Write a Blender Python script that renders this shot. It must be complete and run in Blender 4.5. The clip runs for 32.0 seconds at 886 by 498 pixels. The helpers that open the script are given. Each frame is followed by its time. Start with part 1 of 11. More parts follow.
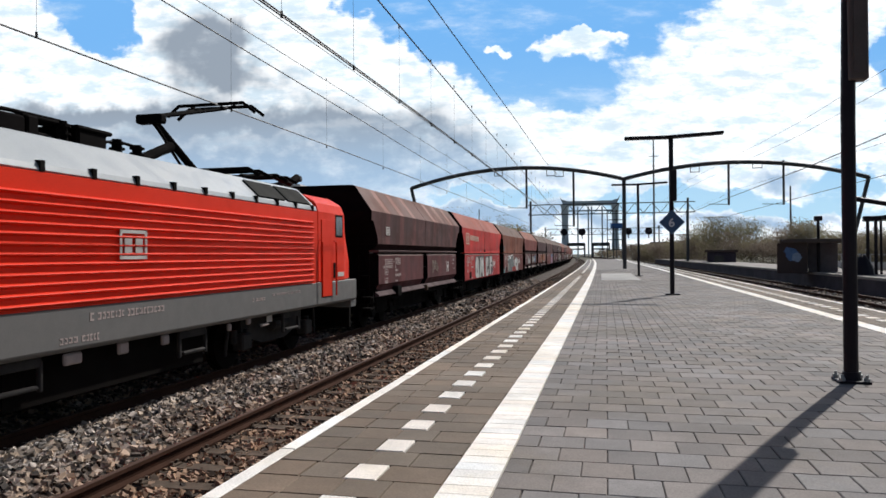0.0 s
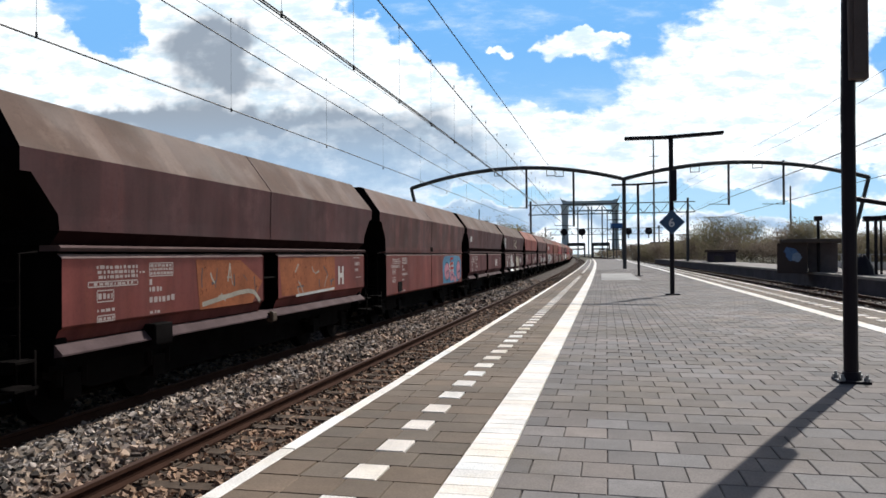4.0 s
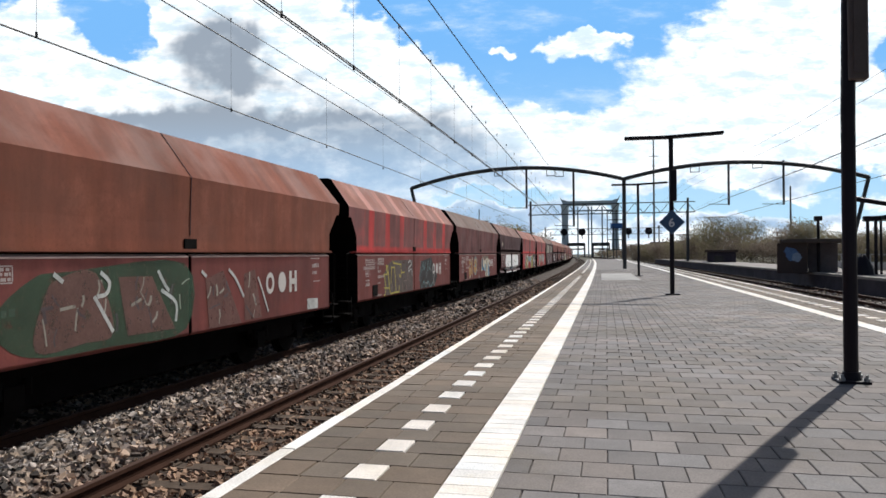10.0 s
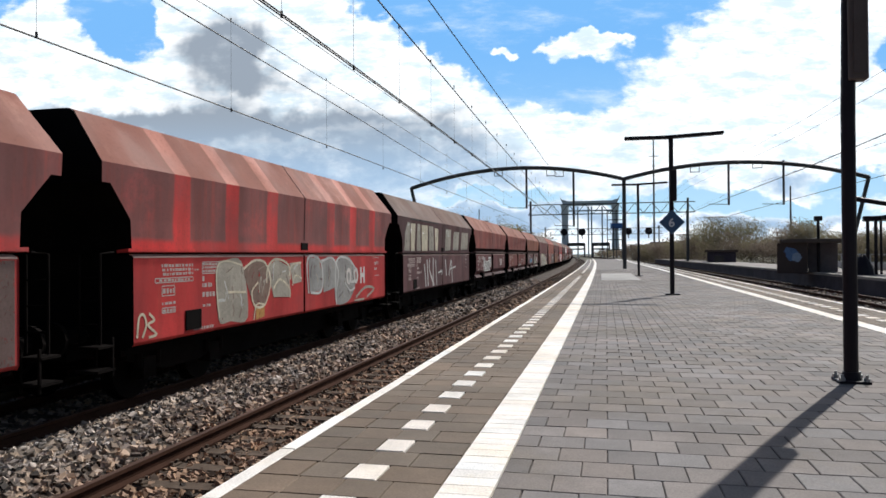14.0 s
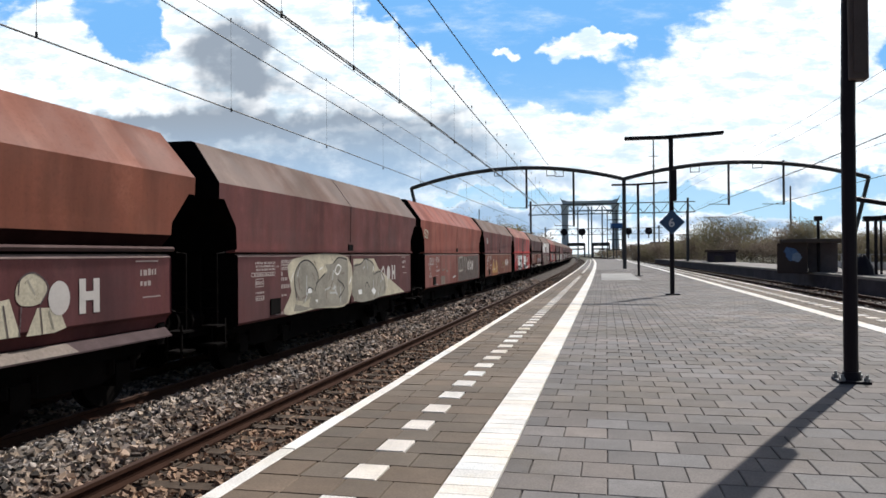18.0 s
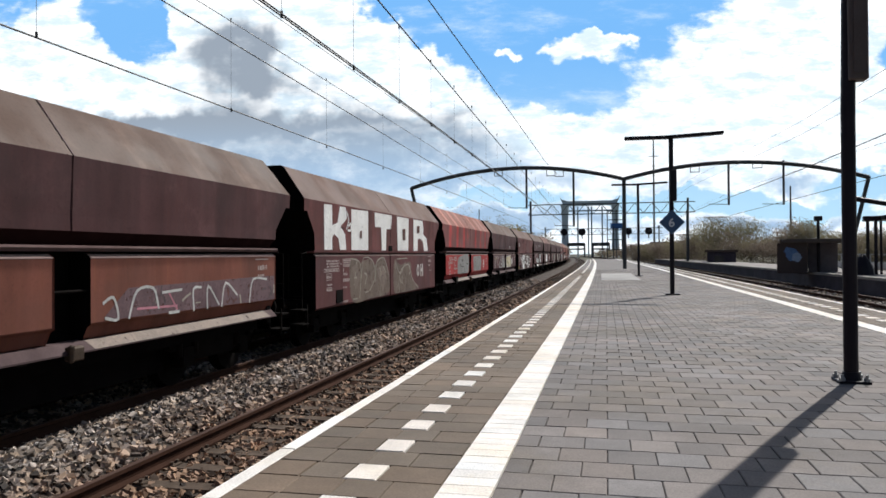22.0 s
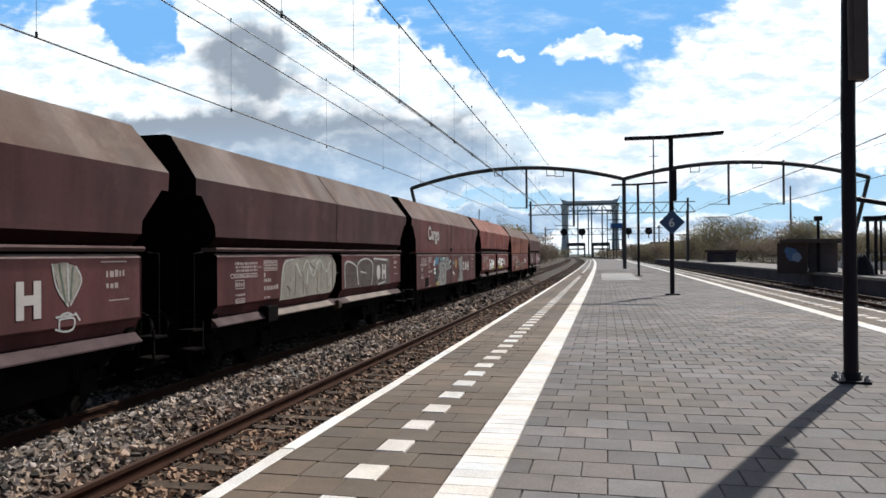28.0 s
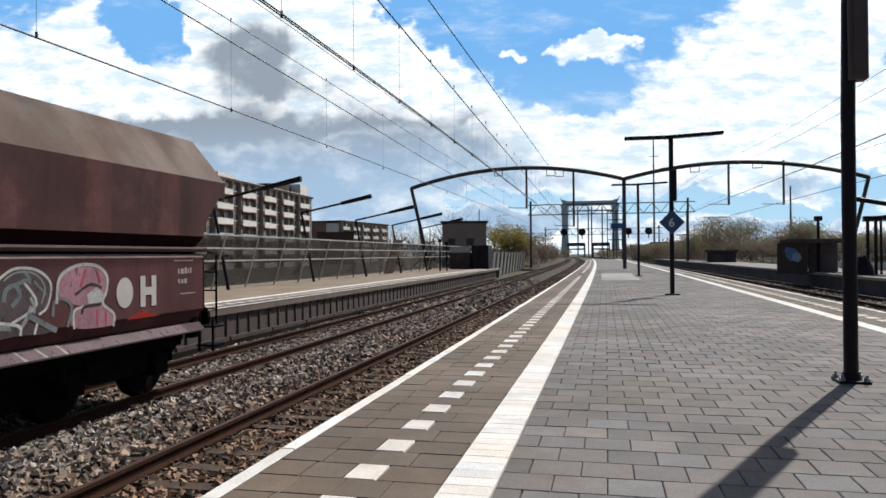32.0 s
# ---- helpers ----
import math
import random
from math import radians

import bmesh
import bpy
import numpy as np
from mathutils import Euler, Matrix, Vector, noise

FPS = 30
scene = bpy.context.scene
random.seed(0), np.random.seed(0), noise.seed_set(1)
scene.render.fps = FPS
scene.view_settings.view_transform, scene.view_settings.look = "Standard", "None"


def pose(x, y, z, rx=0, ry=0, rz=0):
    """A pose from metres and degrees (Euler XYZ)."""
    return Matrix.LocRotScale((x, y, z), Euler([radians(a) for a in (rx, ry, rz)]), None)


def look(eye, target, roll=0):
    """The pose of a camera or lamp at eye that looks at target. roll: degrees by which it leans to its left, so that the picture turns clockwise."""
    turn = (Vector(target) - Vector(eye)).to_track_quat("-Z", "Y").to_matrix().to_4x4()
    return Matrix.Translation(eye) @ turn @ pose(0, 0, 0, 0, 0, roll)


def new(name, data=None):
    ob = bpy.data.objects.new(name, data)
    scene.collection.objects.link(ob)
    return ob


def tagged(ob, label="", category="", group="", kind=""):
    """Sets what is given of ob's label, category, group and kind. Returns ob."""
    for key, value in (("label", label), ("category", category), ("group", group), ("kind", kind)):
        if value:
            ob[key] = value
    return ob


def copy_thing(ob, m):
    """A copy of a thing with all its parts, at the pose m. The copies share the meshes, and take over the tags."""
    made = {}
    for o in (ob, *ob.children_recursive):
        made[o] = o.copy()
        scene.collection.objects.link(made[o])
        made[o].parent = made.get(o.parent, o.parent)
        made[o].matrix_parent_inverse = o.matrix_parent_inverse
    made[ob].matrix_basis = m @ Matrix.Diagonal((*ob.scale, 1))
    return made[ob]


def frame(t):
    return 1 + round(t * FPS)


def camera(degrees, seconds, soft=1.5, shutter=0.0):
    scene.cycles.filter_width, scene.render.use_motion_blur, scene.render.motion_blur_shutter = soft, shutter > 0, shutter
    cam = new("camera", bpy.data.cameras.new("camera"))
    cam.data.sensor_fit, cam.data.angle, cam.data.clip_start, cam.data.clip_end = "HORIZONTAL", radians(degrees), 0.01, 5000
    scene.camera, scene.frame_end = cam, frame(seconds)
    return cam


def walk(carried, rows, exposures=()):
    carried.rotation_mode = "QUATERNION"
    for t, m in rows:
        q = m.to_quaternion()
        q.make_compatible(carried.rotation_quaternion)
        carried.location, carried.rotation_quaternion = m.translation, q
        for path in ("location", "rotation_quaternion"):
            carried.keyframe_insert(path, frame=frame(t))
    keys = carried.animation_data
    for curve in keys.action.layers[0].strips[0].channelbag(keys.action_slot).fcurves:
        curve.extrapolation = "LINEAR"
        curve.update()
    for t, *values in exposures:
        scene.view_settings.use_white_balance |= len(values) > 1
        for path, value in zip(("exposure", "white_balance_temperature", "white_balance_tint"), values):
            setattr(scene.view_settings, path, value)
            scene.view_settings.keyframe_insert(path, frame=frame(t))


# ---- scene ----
# Plan: z = 0 is the top of the island platform, +y runs along the tracks, +x to the right of them.
# The tracks bend to the left with one wide radius; offsets are metres from the axis below the camera.
EYE = 1.278
RAIL = -0.774            # top of rail
RADIUS, BEND = 5869.0, -32.7
TRAIN_AXIS = -7.52


def along(off, s):
    """The place and heading (radians, to the left) at offset off and distance s along the bend."""
    a = max(s - BEND, 0.0) / RADIUS
    if a == 0.0:
        return off, s, 0.0
    return -RADIUS + (RADIUS + off) * math.cos(a), BEND + (RADIUS + off) * math.sin(a), a


def spot(off, s, z=0.0, turn=0.0):
    x, y, a = along(off, s)
    return Matrix.Translation((x, y, z)) @ Matrix.Rotation(a + turn, 4, "Z")


# ---- camera ----
cam = camera(62.58, 32.0, 1.6)
YAW, PITCH = radians(13.03), math.atan(10.46 / 1290.0)
AIM = (-math.sin(YAW) * math.cos(PITCH), math.cos(YAW) * math.cos(PITCH), math.sin(PITCH))
STAND = look((0, 0, EYE), (AIM[0], AIM[1], EYE + AIM[2]), -0.454)
walk(cam, [(0.0, STAND), (32.0, STAND)], [(0.0, -0.04), (1.0, 0.05), (25.0, 0.05), (28.5, 0.0), (30.0, -0.05), (32.0, -0.06)])

# ---- light ----
SUN_AZ, SUN_EL = radians(25.0), radians(44.0)      # azimuth to the right of +y
world = bpy.data.worlds.new("world")
scene.world = world
world.use_nodes = True
wn, wl = world.node_tree.nodes, world.node_tree.links
sky = wn.new("ShaderNodeTexSky")
sky.sky_type, sky.sun_disc = "NISHITA", False
sky.sun_elevation, sky.sun_rotation = SUN_EL, SUN_AZ
sky.air_density, sky.dust_density = 1.0, 1.5
wn["Background"].inputs["Strength"].default_value = 0.058
wl.new(sky.outputs[0], wn["Background"].inputs["Color"])
sun = new("sun", bpy.data.lights.new("sun", "SUN"))
sun.data.energy, sun.data.angle, sun.data.color = 4.3, radians(0.5), (1.0, 0.965, 0.92)
sun.matrix_world = look((math.sin(SUN_AZ) * math.cos(SUN_EL) * 50, math.cos(SUN_AZ) * math.cos(SUN_EL) * 50, math.sin(SUN_EL) * 50), (0, 0, 0))


# ---- materials ----
class Nodes:
    """Short hand for building a node tree."""

    def __init__(self, name):
        self.m = bpy.data.materials.new(name)
        self.m.use_nodes = True
        self.t = self.m.node_tree
        self.bsdf = self.t.nodes["Principled BSDF"]
        self.out = self.t.nodes["Material Output"]
        self.bsdf.inputs["Roughness"].default_value = 0.8

    def add(self, kind, **values):
        n = self.t.nodes.new(kind)
        for k, v in values.items():
            if k == "operation":
                n.operation = v
            elif k == "blend_type":
                n.blend_type = v
            elif k == "data_type":
                n.data_type = v
        return n

    def link(self, a, b):
        self.t.links.new(a, b)

    def put(self, sock, v):
        if isinstance(v, bpy.types.NodeSocket):
            self.link(v, sock)
        else:
            sock.default_value = v

    def math(self, op, a, b=0.0, c=0.0):
        n = self.add("ShaderNodeMath", operation=op)
        for s, v in zip(n.inputs, (a, b, c)):
            self.put(s, v)
        return n.outputs[0]

    def where(self, kind="Object"):
        return self.add("ShaderNodeTexCoord").outputs[kind]

    def random(self):
        return self.add("ShaderNodeObjectInfo").outputs["Random"]

    def mapped(self, vec, scale=(1, 1, 1), shift=(0, 0, 0)):
        n = self.add("ShaderNodeMapping")
        self.link(vec, n.inputs[0])
        n.inputs["Scale"].default_value = scale
        self.put(n.inputs["Location"], shift)
        return n.outputs[0]

    def noise(self, vec, scale, detail=4.0, rough=0.55, w=None):
        n = self.add("ShaderNodeTexNoise")
        if w is not None:
            n.noise_dimensions = "4D"
            self.put(n.inputs["W"], w)
        self.link(vec, n.inputs["Vector"])
        n.inputs["Scale"].default_value, n.inputs["Detail"].default_value, n.inputs["Roughness"].default_value = scale, detail, rough
        return n.outputs["Fac"]

    def ramp(self, fac, low, high, a=0.0, b=1.0):
        n = self.add("ShaderNodeMapRange")
        n.interpolation_type = "SMOOTHSTEP"
        for k, v in zip(("Value", "From Min", "From Max", "To Min", "To Max"), (fac, low, high, a, b)):
            self.put(n.inputs[k], v)
        return n.outputs[0]

    def mix(self, fac, a, b, blend="MIX"):
        n = self.add("ShaderNodeMixRGB", blend_type=blend)
        for s, v in zip(n.inputs, (fac, a, b)):
            if not isinstance(v, bpy.types.NodeSocket) and not isinstance(v, float):
                v = (*v, 1)
            self.put(s, v)
        return n.outputs[0]

    def bump(self, height, strength=0.3, distance=0.01):
        n = self.add("ShaderNodeBump")
        n.inputs["Strength"].default_value, n.inputs["Distance"].default_value = strength, distance
        self.link(height, n.inputs["Height"])
        self.link(n.outputs[0], self.bsdf.inputs["Normal"])

    def done(self, color, rough=None, metal=None):
        self.put(self.bsdf.inputs["Base Color"], color if isinstance(color, bpy.types.NodeSocket) else (*color, 1))
        if rough is not None:
            self.put(self.bsdf.inputs["Roughness"], rough)
        if metal is not None:
            self.bsdf.inputs["Metallic"].default_value = metal
        return self.m


def plain(name, color, rough=0.7, metal=0.0, vary=0.35, scale=3.0, grain=40.0, gloss=0.5):
    """Paint, concrete or metal with stains at two scales."""
    n = Nodes(name)
    p = n.where()
    a, b = n.noise(p, scale, 5.0, w=n.math("MULTIPLY", n.random(), 30.0)), n.noise(p, grain, 3.0)
    f = n.math("MULTIPLY_ADD", n.math("ADD", n.math("SUBTRACT", a, 0.5), n.math("MULTIPLY", n.math("SUBTRACT", b, 0.5), 0.5)), vary * 2.0, 1.0)
    mul = n.add("ShaderNodeVectorMath", operation="SCALE")
    mul.inputs[0].default_value = color
    n.link(f, mul.inputs["Scale"])
    n.bump(b, 0.15, 0.004)
    n.bsdf.inputs["Specular IOR Level"].default_value = gloss
    return n.done(mul.outputs[0], n.ramp(a, 0.2, 0.8, min(rough + 0.1, 1.0), max(rough - 0.12, 0.05)), metal)


def tile_paint(name, color, vary, stain):
    """Concrete slabs: each slab its own shade, with large stains over all of them."""
    n = Nodes(name)
    p = n.where()
    geo = n.add("ShaderNodeNewGeometry")
    isl = n.math("FRACT", n.math("ADD", geo.outputs["Random Per Island"], n.random()))
    wp = geo.outputs["Position"]
    big, mid, fine = n.noise(wp, 0.35, 5.0), n.noise(wp, 3.0, 5.0, 0.65), n.noise(wp, 70.0, 3.0, 0.7)
    f = n.math("MULTIPLY_ADD", n.math("SUBTRACT", isl, 0.5), vary, 1.0)
    f = n.math("MULTIPLY", f, n.ramp(big, 0.3, 0.7, 1.0 - stain, 1.0 + stain))
    f = n.math("MULTIPLY", f, n.ramp(mid, 0.3, 0.75, 0.88, 1.1))
    f = n.math("MULTIPLY", f, n.ramp(fine, 0.3, 0.7, 0.85, 1.15))
    warm = n.mix(n.math("MULTIPLY", n.math("FRACT", n.math("MULTIPLY", isl, 7.31)), 0.5), color, (color[0] * 1.2, color[1] * 0.98, color[2] * 0.80))
    earth = n.ramp(n.noise(n.mapped(wp, shift=(13, 5, 0)), 0.55, 6.0, 0.68), 0.46, 0.68, 0.0, 0.7)
    warm = n.mix(earth, warm, (color[0] * 0.98, color[1] * 0.86, color[2] * 0.68))
    spots = n.ramp(n.noise(n.mapped(wp, shift=(3, 9, 0)), 5.5, 5.0, 0.75), 0.58, 0.7, 0.0, 0.3)
    warm = n.mix(spots, warm, (color[0] * 0.62, color[1] * 0.6, color[2] * 0.58))
    mul = n.add("ShaderNodeVectorMath", operation="SCALE")
    n.link(warm, mul.inputs[0])
    n.link(f, mul.inputs["Scale"])
    n.bump(fine, 0.25, 0.003)
    return n.done(mul.outputs[0], 0.85)


def wagon_paint(name, clean, dirt, rust, bars=0.5, tone=0.7, low=2.24, streak=1.0):
    """Weathered wagon paint: coal dust between the ribs, cleaner bars along them, and runs of rust."""
    n = Nodes(name)
    p = n.where()
    clean, dirt, rust = ((r, g, b * (1.12 if streak > 0.5 else 0.98)) for r, g, b in (clean, dirt, rust))
    tint = n.add("ShaderNodeSeparateColor")
    n.link(n.add("ShaderNodeObjectInfo").outputs["Color"], tint.inputs[0])
    w = n.math("MULTIPLY", tint.outputs[0], 50.0)
    sep = n.add("ShaderNodeSeparateXYZ")
    n.link(p, sep.inputs[0])
    y, z = n.math("ABSOLUTE", sep.outputs[1]), sep.outputs[2]
    wob = n.math("MULTIPLY", n.math("SUBTRACT", n.noise(n.mapped(p, (0.2, 1.0, 0.6)), 2.2, 4.0, 0.6, w), 0.5), 0.13)
    near = n.math("MULTIPLY", n.math("ABSOLUTE", n.math("SUBTRACT", n.math("FRACT", n.math("MULTIPLY_ADD", y, 1.0 / 1.5, 0.5)), 0.5)), 1.5)
    bar = n.ramp(n.math("ADD", near, wob), 0.19, 0.26, 1.0, 0.0)
    bar = n.math("MULTIPLY", bar, n.math("MULTIPLY", n.ramp(y, 0.7, 0.9), n.ramp(y, 5.1, 5.3, 1.0, 0.0)))
    bar = n.math("MULTIPLY", bar, n.ramp(n.noise(n.mapped(p, (0.0, 1.0, 0.0)), 0.45, 2.0, 0.5, w), 0.32, 0.55, 0.45, 1.0))
    foot = n.ramp(n.math("ADD", z, n.math("MULTIPLY", wob, 0.5)), low, low + 0.10, 1.0, 0.0)
    clear = n.math("MULTIPLY", n.math("MAXIMUM", bar, foot), bars)
    cloud = n.ramp(n.noise(p, 0.8, 5.0, 0.62, w), 0.32, 0.72)
    runs = n.ramp(n.noise(n.mapped(p, (0.1, 6.0, 0.45)), 1.6, 4.0, 0.6, w), 0.48, 0.75)
    fine = n.noise(p, 22.0, 4.0, 0.65)
    c = n.mix(n.math("MULTIPLY", n.math("SUBTRACT", 1.0, clear), tone), clean, dirt)
    c = n.mix(n.math("MULTIPLY", cloud, 0.4), c, dirt)
    patch = n.ramp(n.noise(n.mapped(p, (0.3, 1.0, 1.0), (7, 3, 5)), 1.1, 6.0, 0.7, w), 0.5, 0.72)
    c = n.mix(n.math("MULTIPLY", patch, 0.3), c, (min(clean[0] * 1.5 + 0.04, 0.8), clean[1] * 1.6 + 0.03, clean[2] * 1.6 + 0.028))
    scuff = n.ramp(n.noise(n.mapped(p, (0.2, 0.5, 5.0)), 3.0, 5.0, 0.7, w), 0.6, 0.74)
    c = n.mix(n.math("MULTIPLY", scuff, 0.25), c, (dirt[0] * 0.5, dirt[1] * 0.5, dirt[2] * 0.5))
    c = n.mix(n.math("MULTIPLY", runs, 0.4 * streak), c, rust)
    c = n.mix(n.math("MULTIPLY", n.ramp(fine, 0.48, 0.8), 0.45), c, (dirt[0] * 0.6, dirt[1] * 0.6, dirt[2] * 0.6))
    film = n.ramp(n.noise(n.mapped(p, (0.3, 1.0, 1.3), (2, 11, 4)), 0.75, 5.0, 0.6, w), 0.42, 0.68, 0.0, 0.5)
    c = n.mix(film, c, (dirt[0] * 0.72 + 0.012, dirt[1] * 0.85 + 0.012, dirt[2] * 0.9 + 0.01))
    broad = n.ramp(n.noise(n.mapped(p, (0.0, 1.0, 0.16)), 1.3, 5.0, 0.6, w), 0.3, 0.7, 1.0 - 0.26 * streak, 1.0 + 0.26 * streak)
    shade = n.add("ShaderNodeVectorMath", operation="SCALE")
    n.link(c, shade.inputs[0]), n.link(broad, shade.inputs["Scale"])
    c = shade.outputs[0]
    n.bump(n.noise(p, 5.0, 4.0), 0.1, 0.012)
    n.bsdf.inputs["Specular IOR Level"].default_value = 0.13
    return n.done(c, n.ramp(cloud, 0.0, 1.0, 0.62, 0.85))


def sky_patch(name, blobs, holes, greys, base, soft, sheer):
    """Clouds on a far backdrop that glows as the sky does. Rows: bearing, height, half width, half height in thousandths of the distance."""
    n = Nodes(name)
    n.t.nodes.remove(n.bsdf)
    sep = n.add("ShaderNodeSeparateXYZ")
    n.link(n.where(), sep.inputs[0])
    x, y, z = sep.outputs
    u = n.math("MULTIPLY", n.math("DIVIDE", x, y), 1000.0)
    v = n.math("MULTIPLY", n.math("DIVIDE", z, y), 1000.0)
    com = n.add("ShaderNodeCombineXYZ")
    n.link(u, com.inputs[0]), n.link(v, com.inputs[1])
    p = com.outputs[0]
    puff = n.noise(n.mapped(p, (1, 1.5, 1)), 0.012, 9.0, 0.62)
    wisp = n.noise(n.mapped(p, (0.6, 1.6, 1)), 0.03, 6.0, 0.65)
    billow = n.noise(n.mapped(p, (1, 1.3, 1)), 0.007, 4.0, 0.5)

    warp_a = n.math("MULTIPLY", n.math("SUBTRACT", n.noise(p, 0.009, 4.0, 0.6), 0.5), 150.0)
    warp_b = n.math("MULTIPLY", n.math("SUBTRACT", n.noise(n.mapped(p, shift=(700, 300, 0)), 0.012, 4.0, 0.6), 0.5), 90.0)
    uw, vw = n.math("ADD", u, warp_a), n.math("ADD", v, warp_b)

    def field(rows):
        total = 0.0
        for cu, cv, au, av in rows:
            du = n.math("MULTIPLY", n.math("SUBTRACT", uw, float(cu)), 1.0 / au)
            dv = n.math("MULTIPLY", n.math("SUBTRACT", vw, float(cv)), 1.0 / av)
            r2 = n.math("ADD", n.math("MULTIPLY", du, du), n.math("MULTIPLY", dv, dv))
            total = n.math("ADD", total, n.math("EXPONENT", n.math("MULTIPLY", r2, -1.0)))
        return total

    shape = n.math("ADD", base, n.math("SUBTRACT", n.math("MINIMUM", field(blobs), 1.2), n.math("MINIMUM", field(holes), 1.2)))
    shape = n.math("ADD", shape, n.math("MULTIPLY", n.math("SUBTRACT", puff, 0.5), 1.25))
    shape = n.math("ADD", shape, n.math("MULTIPLY", n.math("SUBTRACT", wisp, 0.5), 0.4))
    dens = n.ramp(shape, -soft, n.math("MULTIPLY_ADD", n.ramp(v, 150.0, 260.0), -0.55, soft + 0.55) if sheer else soft)
    veil = n.noise(n.mapped(p, (0.5, 1.6, 1), (310, 170, 0)), 0.011, 8.0, 0.66)
    dens = n.math("MAXIMUM", dens, n.math("MULTIPLY", n.ramp(veil, 0.50, 0.76), 0.0 if sheer else 0.5))
    grey = n.math("ADD", field(greys), n.math("MULTIPLY", n.math("SUBTRACT", billow, 0.5), 0.9))
    grey = n.math("ADD", grey, n.math("MULTIPLY", n.math("SUBTRACT", n.noise(n.mapped(p, (0.8, 1.5, 1), (90, 40, 0)), 0.013, 5.0, 0.52), 0.5), 1.0))
    grey = n.math("MULTIPLY", n.ramp(grey, -0.02, 0.95), n.ramp(shape, 0.0, 0.45, 0.35, 1.0))
    tint = n.ramp(n.math("ADD", v, n.math("MULTIPLY", wisp, 40.0)), -20.0, 330.0)
    blue = n.mix(tint, (0.55, 0.82, 0.98), (0.20, 0.50, 0.95))
    white = n.mix(n.ramp(wisp, 0.36, 0.60), (0.76, 0.92, 1.04), (1.22, 1.25, 1.27))
    high = n.ramp(v, 95.0, 215.0)
    cloud = n.mix(grey, white, n.mix(high, (0.40, 0.57, 0.78), (0.33, 0.39, 0.47)))
    em = n.add("ShaderNodeEmission")
    if sheer:
        n.link(cloud, em.inputs["Color"])
        clear, both = n.add("ShaderNodeBsdfTransparent"), n.add("ShaderNodeMixShader")
        n.link(dens, both.inputs[0]), n.link(clear.outputs[0], both.inputs[1]), n.link(em.outputs[0], both.inputs[2])
        n.link(both.outputs[0], n.out.inputs["Surface"])
    else:
        n.link(n.mix(dens, blue, cloud), em.inputs["Color"])
        n.link(em.outputs[0], n.out.inputs["Surface"])
    return n.m


def ballast_paint(name):
    n = Nodes(name)
    geo = n.add("ShaderNodeNewGeometry")
    wp, isl = geo.outputs["Position"], geo.outputs["Random Per Island"]
    big = n.ramp(n.noise(wp, 0.6, 4.0), 0.35, 0.7)
    shade = n.ramp(isl, 0.0, 1.0, 0.15, 2.35)
    c = n.mix(n.math("FRACT", n.math("MULTIPLY", isl, 17.3)), (0.212, 0.196, 0.185), (0.245, 0.188, 0.138))
    sep = n.add("ShaderNodeSeparateXYZ")
    n.link(wp, sep.inputs[0])
    rail = n.math("MULTIPLY_ADD", n.noise(wp, 1.3, 3.0), 0.9, n.math("ABSOLUTE", n.math("ADD", sep.outputs[0], 4.0)))
    rusty = n.math("MAXIMUM", n.math("MULTIPLY", big, 0.5), n.ramp(rail, 1.2, 2.2, 0.75, 0.0))
    c = n.mix(rusty, c, (0.15, 0.08, 0.04))
    mul = n.add("ShaderNodeVectorMath", operation="SCALE")
    n.link(c, mul.inputs[0]), n.link(shade, mul.inputs["Scale"])
    n.bump(n.noise(wp, 90.0, 3.0), 0.3, 0.004)
    return n.done(mul.outputs[0], 0.9)


def ground_paint(name, a, b, scale=0.05):
    n = Nodes(name)
    wp = n.add("ShaderNodeNewGeometry").outputs["Position"]
    c = n.mix(n.ramp(n.noise(wp, scale, 6.0), 0.35, 0.65), a, b)
    c = n.mix(n.math("MULTIPLY", n.noise(wp, 12.0, 4.0, 0.7), 0.6), c, (a[0] * 0.4, a[1] * 0.4, a[2] * 0.4))
    n.bump(n.noise(wp, 16.0, 4.0, 0.7), 0.8, 0.05)
    return n.done(c, 0.95)


def leaf_paint(name, a, b):
    n = Nodes(name)
    isl = n.add("ShaderNodeNewGeometry").outputs["Random Per Island"]
    c = n.mix(isl, a, b)
    n.done(c, 0.75)
    thin, both = n.add("ShaderNodeBsdfTranslucent"), n.add("ShaderNodeMixShader")
    n.link(c, thin.inputs[0])
    both.inputs[0].default_value = 0.5
    n.link(n.bsdf.outputs[0], both.inputs[1]), n.link(thin.outputs[0], both.inputs[2])
    n.link(both.outputs[0], n.out.inputs["Surface"])
    return n.m


def glass_paint(name, tint, alpha):
    n = Nodes(name)
    n.done(tint, 0.06)
    clear, both = n.add("ShaderNodeBsdfTransparent"), n.add("ShaderNodeMixShader")
    clear.inputs[0].default_value = (0.60, 0.60, 0.62, 1)
    both.inputs[0].default_value = alpha
    n.link(clear.outputs[0], both.inputs[1]), n.link(n.bsdf.outputs[0], both.inputs[2])
    n.link(both.outputs[0], n.out.inputs["Surface"])
    return n.m


